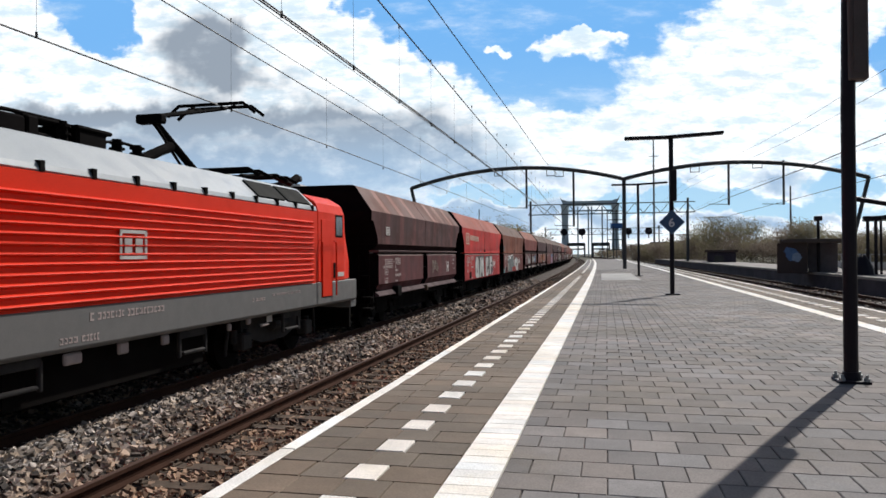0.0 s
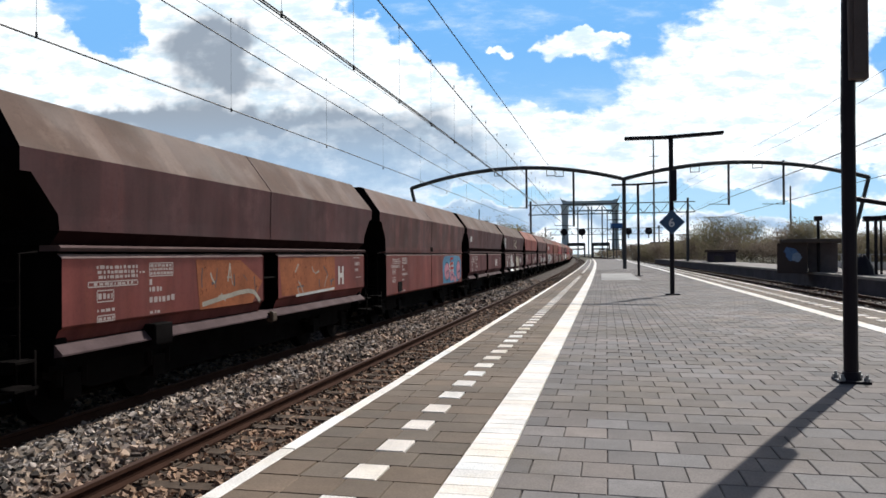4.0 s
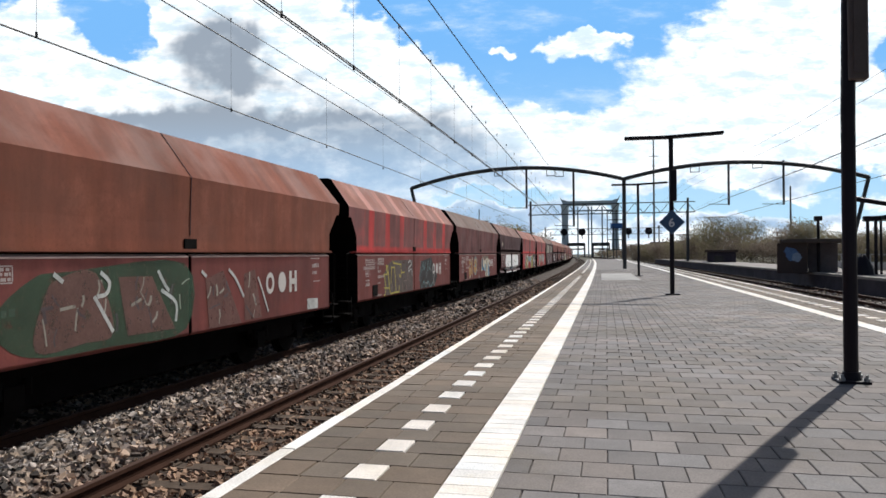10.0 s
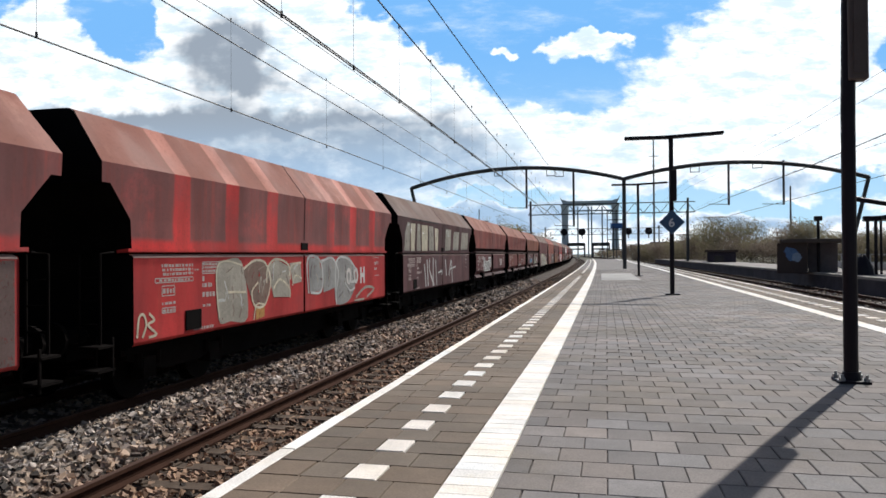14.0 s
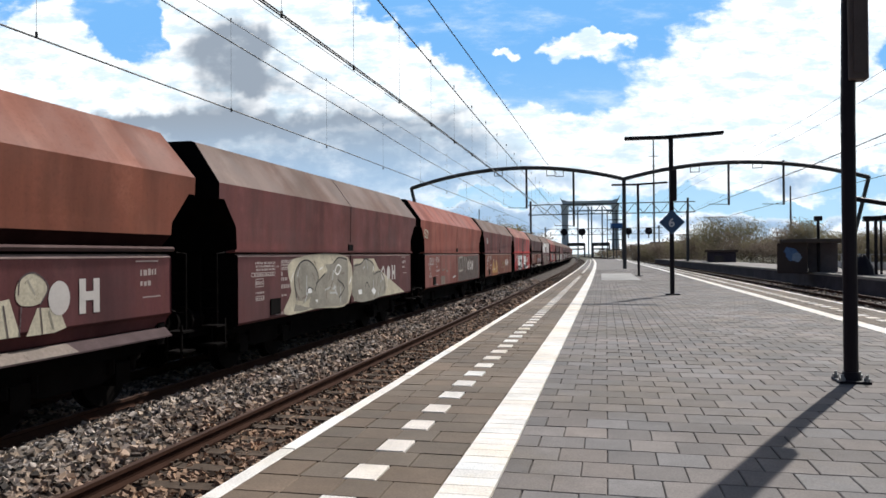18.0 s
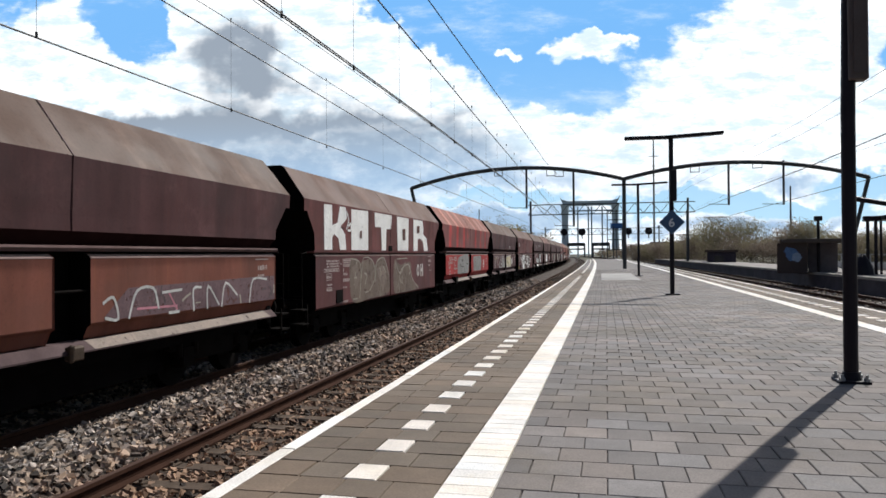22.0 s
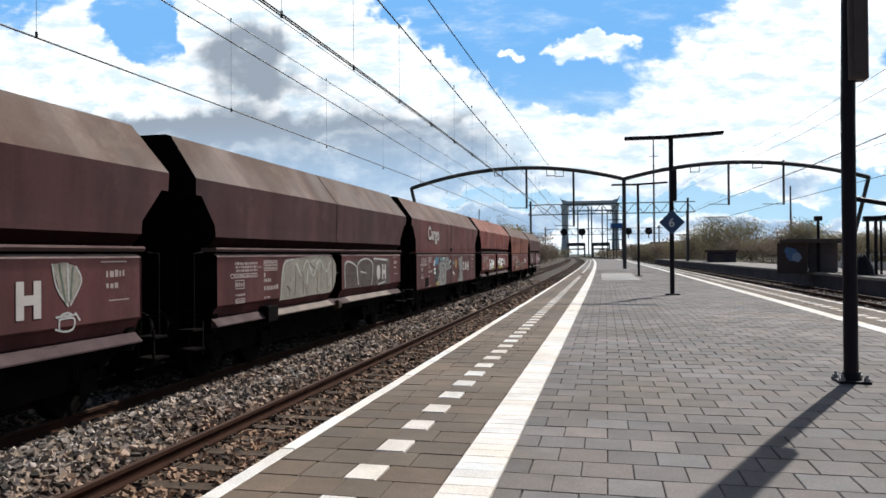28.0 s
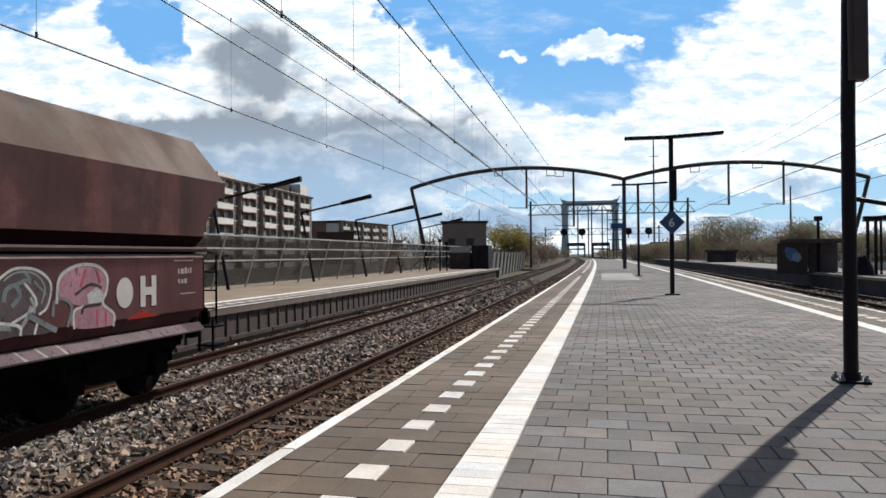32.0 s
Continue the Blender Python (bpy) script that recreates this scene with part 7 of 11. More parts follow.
wall.line("cream", 2, 0.03, [(-2.26, 0.93), (-2.15, 1.19), (-1.82, 1.16)])
wall.fill("stone", 1, [(-1.73, 1.85), (-1.34, 1.99), (-0.77, 1.85), (-0.7, 1.24), (-1.46, 1.28)])
wall.line("cream", 2, 0.04, [(-1.75, 1.57), (-1.7, 1.85), (-1.34, 2.0), (-0.8, 1.88), (-0.71, 1.6)])
wall.line("cream", 2, 0.04, [(-1.46, 1.44), (-1.19, 1.61), (-0.76, 1.42), (-0.73, 1.24)])
wall.fill("stone", 1, [(-0.75, 1.91), (-0.2, 1.94), (-0.16, 1.52), (-0.59, 1.49)])
wall.line("cream", 2, 0.04, [(-0.77, 1.67), (-0.63, 1.88), (-0.2, 1.91)])
wall.line("cream", 2, 0.03, [(-0.62, 1.47), (-0.47, 1.66), (-0.16, 1.59)])
wall.fill("grey", 1, [(0.19, 2.01), (0.75, 2.01), (0.96, 1.69), (0.95, 1.28), (0.27, 1.28)])
wall.line("silver", 2, 0.05, [(0.2, 1.28), (0.15, 1.99), (0.75, 2.0), (0.99, 1.69), (0.89, 1.27), (0.34, 1.27)])
wall.fill("grey", 1, [(0.88, 1.96), (1.69, 1.98), (1.9, 1.64), (1.81, 1.32), (1.04, 1.24)])
wall.line("silver", 2, 0.05, [(0.95, 1.94), (1.59, 2.0), (1.96, 1.68), (1.85, 1.28)])
wall.fill("grey", 1, [(1.83, 1.96), (2.74, 2.01), (3.21, 1.5), (2.77, 0.99), (1.92, 0.91), (1.73, 1.25)])
wall.line("silver", 2, 0.05, [(1.82, 0.93), (1.83, 1.9), (2.52, 2.0), (3.16, 1.73), (3.24, 1.43), (2.64, 1.42)])
wall.line("silver", 2, 0.04, [(2.43, 1.4), (2.76, 1.2), (3.1, 1.25)])
wall.line("stone", 1, 0.06, [(3.22, 1.02), (3.95, 1.23), (4.66, 1.16), (4.08, 0.98)])
wall.line("stone", 1, 0.05, [(3.11, 0.93), (3.83, 0.93)])
wall.line("cream", 1, 0.035, [(-5.58, 0.98), (-5.54, 1.23), (-5.44, 1.27), (-5.38, 1.13), (-5.46, 0.97)])
wall.line("cream", 1, 0.035, [(-5.31, 1.27), (-5.2, 1.18), (-5.34, 1.12), (-5.15, 0.98), (-5.31, 0.95)])
wall.close()
wall = Wall(wagons[17])
wall.fill("stone", 0, [(-5.49, 2.19), (-5.43, 2.74), (-5.14, 3.12), (-4.83, 3.1), (-4.87, 2.19)])
wall.fill("cream", 0, [(-4.68, 2.19), (-4.75, 3.08), (-4.16, 3.09), (-4.23, 2.19)])
wall.fill("stone", 0, [(-3.97, 2.19), (-3.9, 3.11), (-3.52, 3.09), (-3.42, 2.19)])
wall.fill("cream", 0, [(-3.23, 2.19), (-3.33, 3.08), (-2.45, 3.09), (-2.43, 2.2)])
wall.fill("stone", 0, [(-2.22, 2.21), (-2.28, 3.07), (-1.58, 3.09), (-1.44, 2.21)])
wall.fill("cream", 0, [(-1.2, 2.22), (-1.34, 3.05), (-0.74, 3.03), (-0.84, 2.2)])
wall.fill("stone", 0, [(0.47, 2.21), (0.59, 3.07), (1.62, 3.07), (1.49, 2.24)])
wall.fill("stone", 0, [(1.96, 2.25), (2.13, 3.0), (3.29, 3.03), (3.14, 2.24)])
wall.fill("stone", 0, [(3.67, 2.27), (3.87, 3.02), (5.42, 3.03), (5.24, 2.29)])
wall.line("soot", 1, 0.04, [(-4.83, 3.22), (-3.26, 3.22), (-0.87, 3.22)])
wall.line("ochre", 1, 0.05, [(-3.05, 2.55), (-2.93, 2.61)])
wall.line("soot", 1, 0.03, [(-4.33, 2.95), (-4.31, 2.32)])
wall.line("soot", 1, 0.03, [(-1.91, 2.94), (-1.78, 2.37)])
wall.line("silver", 0, 0.1, [(-2.89, 1.7), (-2.69, 0.98)])
wall.line("silver", 0, 0.1, [(-2.5, 1.85), (-2.36, 0.99)])
wall.line("silver", 1, 0.09, [(-2.12, 1.88), (-2.16, 1.51), (-1.47, 0.97)])
wall.line("silver", 0, 0.1, [(-1.55, 1.92), (-1.61, 0.96)])
wall.line("silver", 0, 0.08, [(-1.17, 1.84), (-1.0, 0.95)])
wall.line("silver", 0, 0.06, [(-0.72, 1.38), (-0.07, 1.45), (-0.15, 1.3)])
wall.line("silver", 0, 0.1, [(0.54, 1.83), (0.72, 1.27)])
wall.line("silver", 0, 0.1, [(1.22, 1.25), (1.66, 1.82), (1.85, 0.96)])
wall.line("silver", 0, 0.06, [(1.36, 1.48), (2.51, 1.56)])
wall.close()
wall = Wall(wagons[19])
wall.line("orange_dull", 0, 0.04, [(-3.43, 1.51), (-2.88, 1.53), (-2.61, 1.81)])
wall.line("ochre", 0, 0.03, [(-3.12, 1.28), (-2.96, 1.4)])
wall.line("silver", 0, 0.04, [(0.9, 1.82), (1.1, 1.44)])
wall.line("silver", 0, 0.03, [(1.26, 1.54), (1.67, 1.28), (2.3, 1.34)])
wall.line("silver", 0, 0.04, [(2.47, 1.8), (2.57, 1.44)])
wall.line("silver", 0, 0.05, [(0.34, 1.27), (1.07, 1.26), (2.19, 1.29)])
wall.line("steel", 0, 0.03, [(1.55, 1.75), (1.87, 1.37)])
wall.close()
wall = Wall(wagons[20])
wall.fill("blue", 0, [(-3.05, 1.35), (-3.01, 1.54), (-2.83, 1.68), (-2.59, 1.75), (-2.39, 1.61), (-2.23, 1.56), (-2.03, 1.66), (-1.7, 1.71), (-1.39, 1.53), (-1.34, 1.42), (-1.58, 1.33), (-1.91, 1.44), (-2.23, 1.44), (-2.38, 1.31), (-2.82, 1.31)])
wall.fill("blue", 0, [(-3.41, 1.46), (-3.19, 1.52), (-3.09, 1.4), (-3.22, 1.33), (-3.39, 1.37)])
wall.line("silver", 1, 0.03, [(-3.19, 1.8), (-3.09, 1.83), (-3.01, 1.74), (-3.12, 1.54)])
wall.line("silver", 1, 0.035, [(-3.01, 1.59), (-2.83, 1.7), (-2.59, 1.75), (-2.32, 1.59)])
wall.line("silver", 1, 0.035, [(-2.28, 1.57), (-1.81, 1.7), (-1.44, 1.61), (-1.1, 1.46), (-0.83, 1.58)])
wall.line("silver", 1, 0.03, [(-1.91, 1.44), (-1.58, 1.34), (-1.39, 1.4)])
wall.line("silver", 1, 0.03, [(-3.48, 1.49), (-3.36, 1.35), (-3.19, 1.32), (-3.09, 1.47)])
wall.line("silver", 1, 0.035, [(-3.05, 1.24), (-2.96, 1.26), (-2.57, 1.26)])
wall.line("silver", 1, 0.03, [(-2.33, 1.36), (-2.34, 1.24)])
wall.fill("orange_dull", 0, [(-4.95, 2.85), (-4.56, 2.85), (-4.52, 2.61), (-4.92, 2.61)])
wall.fill("stone", 0, [(0.39, 1.85), (1.11, 1.95), (1.15, 1.40), (1.33, 1.31), (1.31, 1.17), (0.43, 1.18)], sharp=True)
wall.line("slate", 1, 0.045, [(0.36, 1.85), (0.43, 1.18)])
wall.line("slate", 1, 0.02, [(0.42, 1.60), (1.14, 1.70)])
wall.line("slate", 1, 0.02, [(0.37, 1.86), (1.13, 1.96)])
wall.line("slate", 1, 0.02, [(0.64, 1.35), (0.89, 1.42)])
wall.line("silver", 1, 0.035, [(0.88, 1.87), (1.05, 1.85), (1.07, 1.57)])
wall.line("silver", 1, 0.035, [(1.09, 1.39), (1.30, 1.29)])
wall.fill("sage", 0, [(1.39, 1.59), (1.48, 1.72), (1.77, 1.80), (2.08, 1.75), (2.12, 1.49), (2.00, 1.18), (1.46, 1.19)], sharp=True)
wall.line("silver", 1, 0.025, [(1.32, 1.48), (1.36, 1.62), (1.51, 1.72), (1.81, 1.78), (2.05, 1.75)])
wall.line("silver", 1, 0.025, [(1.97, 1.35), (2.06, 1.17)])
wall.line("slate", 1, 0.018, [(2.08, 1.75), (2.12, 1.49), (2.00, 1.18)])
wall.line("slate", 1, 0.018, [(1.45, 1.69), (1.47, 1.20)])
wall.fill("cream", 0, [(2.16, 1.21), (2.26, 1.59), (2.48, 1.62), (2.63, 1.21)], sharp=None)
wall.fill("cream", 1, [(2.56, 1.66), (2.63, 1.83), (2.83, 1.89), (3.01, 1.73), (2.91, 1.55), (2.64, 1.54)], sharp=None)
wall.fill("cream", 0, [(2.71, 1.20), (2.87, 1.50), (3.20, 1.48), (3.31, 1.24), (3.12, 1.20)], sharp=None)
wall.line("slate", 2, 0.018, [(2.60, 1.66), (2.63, 1.83), (2.83, 1.89), (3.03, 1.73), (2.91, 1.54)])
wall.line("slate", 2, 0.018, [(2.91, 1.50), (2.94, 1.21)])
wall.line("slate", 2, 0.018, [(2.40, 1.55), (2.46, 1.22)])
wall.line("slate", 2, 0.018, [(2.64, 1.52), (2.61, 1.21)])
wall.line("slate", 2, 0.018, [(2.16, 1.21), (2.26, 1.59)])
wall.line("stone", 2, 0.02, [(2.73, 1.81), (2.83, 1.65)])
wall.line("stone", 2, 0.02, [(3.04, 1.45), (3.11, 1.25)])
wall.sill("taupe", 2.1, 3.5)
wall.close()
wall = Wall(wagons[21])
wall.fill("cream", 0, [(-3.41, 1.99), (-0.19, 2.01), (-0.16, 0.91), (-2.14, 0.91), (-3.8, 0.91), (-3.49, 1.34)])
wall.fill("stone", 1, [(-3.3, 1.23), (-3.35, 1.63), (-3.12, 1.9), (-2.72, 1.97), (-2.32, 1.87), (-2.1, 1.62), (-2.31, 1.27), (-2.8, 1.09), (-3.11, 1.06)])
wall.fill("stone", 1, [(-2.59, 0.97), (-2.16, 1.48), (-1.56, 1.69), (-1.66, 1.85), (-1.18, 1.88), (-0.84, 2.02), (-0.25, 1.96), (-0.21, 1.41), (-0.31, 0.91), (-1.67, 0.91)])
wall.fill("stone", 1, [(-3.37, 0.94), (-3.3, 1.08), (-2.8, 0.99), (-2.48, 0.95), (-2.8, 0.91)])
wall.line("soot", 2, 0.03, [(-3.24, 1.21), (-3.34, 1.63), (-3.07, 1.9), (-2.66, 1.96), (-2.28, 1.81), (-2.09, 1.59), (-2.29, 1.3)])
wall.line("soot", 2, 0.03, [(-2.2, 1.46), (-1.69, 1.66)])
wall.line("soot", 2, 0.03, [(-1.18, 1.88), (-0.84, 2.01), (-0.28, 1.96)])
wall.line("soot", 2, 0.03, [(-0.9, 1.49), (-0.47, 1.29), (-0.82, 1.07)])
wall.fill("white", 2, [(-2.67, 1.36), (-2.51, 1.38), (-2.42, 1.27), (-2.64, 1.26)])
wall.line("soot", 3, 0.02, [(-2.72, 1.3), (-2.6, 1.39), (-2.38, 1.33)])
wall.line("white", 2, 0.03, [(-1.1, 1.68), (-0.91, 1.84), (-0.68, 1.76), (-0.9, 1.61), (-1.07, 1.67)])
wall.fill("cream", 2, [(-3.2, 1.15), (-2.91, 1.11), (-2.96, 1.03), (-3.22, 1.06)])
wall.fill("white", 2, [(-2.28, 1.1), (-2.13, 1.11), (-2.15, 1.04)])
wall.fill("cream", 0, [(0.2, 1.97), (1.84, 1.97), (2.29, 1.68), (4.9, 0.91), (0.23, 0.91)])
wall.fill("stone", 1, [(0.22, 1.78), (0.78, 1.84), (1.13, 1.99), (1.79, 1.83), (1.73, 1.61), (2.5, 1.6), (2.84, 0.98), (0.31, 0.91)])
wall.line("soot", 2, 0.03, [(0.25, 1.8), (0.75, 1.84), (1.13, 1.97), (1.81, 1.81), (1.77, 1.54)])
wall.line("soot", 2, 0.03, [(1.89, 1.54), (2.39, 1.61), (2.8, 1.36), (2.77, 1.06)])
wall.fill("white", 2, [(1.61, 1.11), (1.78, 1.19), (2.02, 1.1), (1.87, 0.97)])
wall.fill("white", 2, [(0.54, 1.17), (0.8, 1.19), (0.84, 1.06), (0.6, 1.06)])
wall.line("soot", 2, 0.025, [(1.06, 1.22), (1.24, 1.35), (1.44, 1.2)])
wall.close()
wall = Wall(wagons[22])
wall.fill("grime", 0, [(0.16, 1.96), (5.47, 2.03), (5.51, 0.91), (0.28, 0.91)])
wall.line("stone", 1, 0.08, [(0.46, 1.35), (0.45, 1.92), (1.29, 1.96), (1.31, 1.37), (0.54, 1.35)], sharp=True)
wall.line("stone", 1, 0.06, [(0.81, 1.69), (0.81, 1.46)], sharp=True)
wall.line("stone", 1, 0.07, [(1.7, 1.95), (1.85, 1.29), (2.13, 1.94), (2.6, 1.41)], sharp=True)
wall.line("stone", 1, 0.05, [(2.71, 1.5), (2.94, 1.81), (3.31, 1.72)])
wall.fill("taupe", 0, [(-3.14, 1.11), (-3.11, 1.25), (-2.34, 1.23), (-2.33, 0.91), (-3.05, 0.91)], sharp=True)
wall.line("taupe", 0, 0.06, [(-2.95, 1.81), (-2.89, 1.48), (-2.47, 1.49)])
wall.line("taupe", 0, 0.06, [(-2.23, 1.86), (-2.16, 1.45), (-1.82, 1.41)])
wall.line("taupe", 0, 0.06, [(-1.42, 1.79), (-1.26, 1.42)])
wall.line("silver", 0, 0.05, [(-0.88, 1.12), (-0.24, 1.18)])
wall.line("cream", 0, 0.04, [(-5.65, 2.72), (-5.74, 2.88), (-5.63, 2.94), (-5.4, 2.89), (-5.25, 2.89), (-5.22, 2.77), (-5.31, 2.65), (-5.67, 2.71)])
wall.line("cream", 1, 0.03, [(-5.59, 2.85), (-5.64, 2.79), (-5.55, 2.76)])
wall.line("cream", 1, 0.03, [(-5.52, 2.87), (-5.46, 2.74)])
wall.line("cream", 1, 0.03, [(-5.31, 2.85), (-5.4, 2.8), (-5.32, 2.75), (-5.4, 2.7)])
wall.line("cream", 0, 0.035, [(-5.71, 2.69), (-5.53, 2.66)])
wall.close()
wall = Wall(wagons[23])
wall.line("ochre", 0, 0.05, [(2.28, 1.66), (2.29, 1.31)])
wall.line("silver", 0, 0.04, [(-0.48, 0.98), (-0.27, 0.98)])
wall.line("silver", 0, 0.06, [(-5.05, 2.75), (-5.05, 2.9), (-4.88, 2.9)], sharp=True)
wall.line("silver", 0, 0.06, [(-5.05, 2.76), (-4.68, 2.76)], sharp=True)
wall.line("silver", 0, 0.05, [(-4.99, 2.65), (-4.65, 2.69)], sharp=True)
wall.line("silver", 0, 0.05, [(-4.79, 2.88), (-4.79, 2.73)], sharp=True)
wall.fill("ochre", 0, [(-3.08, 1.30), (-2.82, 1.59), (-2.55, 1.73), (-2.33, 1.51), (-2.06, 1.18), (-1.86, 1.31), (-1.65, 1.70), (-1.36, 1.70), (-1.01, 1.34), (-0.96, 0.98), (-1.78, 0.96), (-3.07, 0.99)], sharp=True)
wall.fill("orange_dull", 0, [(-3.06, 1.02), (-0.96, 1.01), (-0.99, 0.87), (-3.06, 0.86)], sharp=True)
wall.line("cream", 1, 0.03, [(-2.88, 1.57), (-2.74, 1.74), (-2.46, 1.72), (-2.31, 1.44)])
wall.line("cream", 1, 0.03, [(-3.08, 1.18), (-2.81, 1.25), (-2.51, 1.18), (-2.06, 1.25)])
wall.line("cream", 1, 0.03, [(-1.72, 1.44), (-1.61, 1.71), (-1.36, 1.69), (-1.26, 1.39)])
wall.line("cream", 1, 0.03, [(-1.93, 1.24), (-1.57, 1.29), (-1.54, 1.03)])
wall.line("cream", 1, 0.03, [(-1.28, 1.35), (-0.99, 1.30)])
wall.line("cream", 1, 0.03, [(-2.63, 1.65), (-2.56, 1.30)])
wall.line("maroon", 1, 0.03, [(-2.29, 1.44), (-2.02, 1.14), (-1.86, 1.29)])
wall.line("maroon", 1, 0.03, [(-2.06, 1.14), (-2.10, 0.99)])
wall.line("sage", 1, 0.03, [(-1.86, 1.49), (-1.87, 1.68)])
wall.line("sage", 1, 0.03, [(-1.55, 1.63), (-1.52, 1.40)])
wall.line("stone", 0, 0.03, [(0.82, 1.58), (0.94, 1.28), (1.35, 1.30)])
wall.line("stone", 0, 0.03, [(1.52, 1.58), (1.65, 1.25), (1.95, 1.33)])
wall.line("stone", 0, 0.03, [(2.12, 1.57), (2.05, 1.28)])
wall.line("olive", 0, 0.035, [(1.08, 1.64), (1.76, 1.24), (1.72, 0.96)])
wall.line("olive", 0, 0.035, [(0.87, 1.51), (2.25, 1.42)])
wall.close()
wall = Wall(wagons[24])
wall.fill("black", 0, [(-3.5, 2.0), (-0.52, 2.03), (-0.49, 0.92), (-2.59, 0.91), (-3.33, 0.91)])
wall.fill("white", 1, [(-3.42, 1.24), (-3.43, 1.95), (-2.97, 1.97), (-2.9, 1.65), (-2.61, 1.95), (-2.11, 1.96), (-2.48, 1.52), (-2.2, 1.34), (-2.48, 1.21), (-2.78, 1.31), (-2.89, 1.21)], sharp=True)
wall.line("black", 2, 0.04, [(-3.24, 1.39), (-3.3, 1.66), (-3.07, 1.6), (-3.18, 1.38)])
wall.line("white", 2, 0.1, [(-2.48, 1.24), (-2.1, 1.4), (-1.77, 1.39), (-1.64, 1.16), (-1.8, 0.96), (-2.09, 0.96), (-2.32, 1.03)])
wall.fill("white", 1, [(-1.91, 1.95), (-0.6, 1.97), (-0.59, 1.68), (-0.91, 1.66), (-0.95, 1.52), (-0.5, 1.09), (-1.12, 0.99), (-1.2, 1.6), (-1.84, 1.68)], sharp=True)
wall.line("grey", 1, 0.06, [(-3.26, 1.12), (-3.15, 0.94)])
wall.line("white", 2, 0.05, [(-3.04, 1.09), (-2.92, 0.93)])
wall.line("grey", 1, 0.08, [(-2.72, 1.14), (-2.59, 0.95)])
wall.fill("black", 0, [(0.42, 2.01), (2.34, 2.03), (2.87, 1.41), (3.13, 0.92), (0.54, 0.91)])
wall.fill("white", 1, [(0.51, 1.93), (1.38, 1.95), (1.34, 1.24), (0.57, 1.24)], sharp=True)
wall.fill("black", 2, [(0.8, 1.71), (1.05, 1.74), (1.02, 1.4), (0.81, 1.39)], sharp=True)
wall.fill("white", 1, [(1.5, 1.23), (1.53, 1.9), (2.12, 1.93), (2.37, 1.74), (2.24, 1.51), (1.92, 1.44), (1.96, 1.27)], sharp=True)
wall.line("black", 2, 0.03, [(1.74, 1.75), (1.95, 1.77), (1.96, 1.58)])
wall.line("white", 2, 0.08, [(1.92, 1.28), (2.26, 0.97), (2.84, 0.95), (3.89, 1.01)])
wall.line("white", 1, 0.08, [(3.7, 1.06), (4.37, 1.09), (4.24, 0.96)])
wall.line("white", 1, 0.08, [(4.66, 1.05), (4.83, 1.11)])
wall.line("white", 1, 0.09, [(5.4, 1.02), (5.55, 1.15)])
wall.line("white", 1, 0.06, [(1.0, 1.15), (1.07, 0.94)])
wall.line("blue", 1, 0.03, [(-5.57, 1.59), (-5.39, 1.62), (-5.25, 1.51), (-5.39, 1.38), (-5.54, 1.45), (-5.57, 1.59)])
wall.line("silver", 2, 0.025, [(-5.61, 1.54), (-5.22, 1.48)])
wall.line("silver", 1, 0.03, [(4.13, 1.88), (4.78, 1.83), (4.22, 1.71)])
wall.close()
wall = Wall(wagons[25])
wall.fill("mauve", 0, [(0.54, 1.29), (1.03, 1.65), (5.35, 1.69), (5.35, 1.24), (0.71, 1.26)])
wall.line("silver", 1, 0.035, [(0.54, 1.48), (0.73, 1.54), (0.82, 1.26), (0.58, 1.29)])
wall.line("silver", 1, 0.035, [(1.04, 1.25), (1.21, 1.6), (1.57, 1.62), (1.69, 1.34)])
wall.line("silver", 1, 0.035, [(1.79, 1.55), (2.26, 1.57)])
wall.line("silver", 1, 0.035, [(2.59, 1.24), (2.58, 1.56), (2.79, 1.58)])
wall.line("silver", 1, 0.035, [(2.97, 1.24), (3.0, 1.59), (3.32, 1.28)])
wall.line("silver", 1, 0.035, [(3.41, 1.24), (3.54, 1.62), (3.92, 1.4)])
wall.line("silver", 1, 0.035, [(4.36, 1.25), (4.5, 1.64), (5.02, 1.63)])
wall.line("pink", 1, 0.03, [(1.22, 1.36), (2.14, 1.34)])
wall.line("pink", 1, 0.03, [(1.94, 1.54), (2.14, 1.29)])
wall.line("silver", 1, 0.04, [(1.95, 1.25), (2.19, 1.25)])
wall.sill("taupe", 0.31, 5.15)
wall.fill("orange_dull", 0, [(-4.74, 2.67), (-4.36, 2.69), (-4.37, 2.44), (-4.75, 2.43)])
wall.close()
wall = Wall(wagons[26])
wall.fill("white", 0, [(-5.21, 3.21), (-4.71, 3.22), (-4.66, 2.76), (-4.33, 2.83), (-4.21, 3.22), (-3.81, 3.22), (-3.71, 2.95), (-4.12, 2.75), (-3.8, 2.57), (-3.72, 2.19), (-4.15, 2.19), (-4.24, 2.45), (-4.53, 2.56), (-4.65, 2.48), (-4.65, 2.19), (-5.14, 2.19)], sharp=True)
wall.line("black", 1, 0.02, [(-4.11, 2.72), (-3.85, 2.71)])
wall.line("white", 0, 0.04, [(-3.74, 3.12), (-3.6, 2.93), (-3.75, 2.7)])
wall.line("white", 0, 0.05, [(-3.57, 2.78), (-3.42, 2.84), (-3.42, 2.68), (-3.61, 2.67)])
wall.fill("white", 0, [(-3.41, 3.2), (-2.1, 3.22), (-2.04, 2.19), (-3.36, 2.19)], sharp=True)
wall.fill("maroon", 7, [(-2.76, 2.67), (-2.6, 2.69), (-2.59, 2.49), (-2.76, 2.5)], sharp=True)
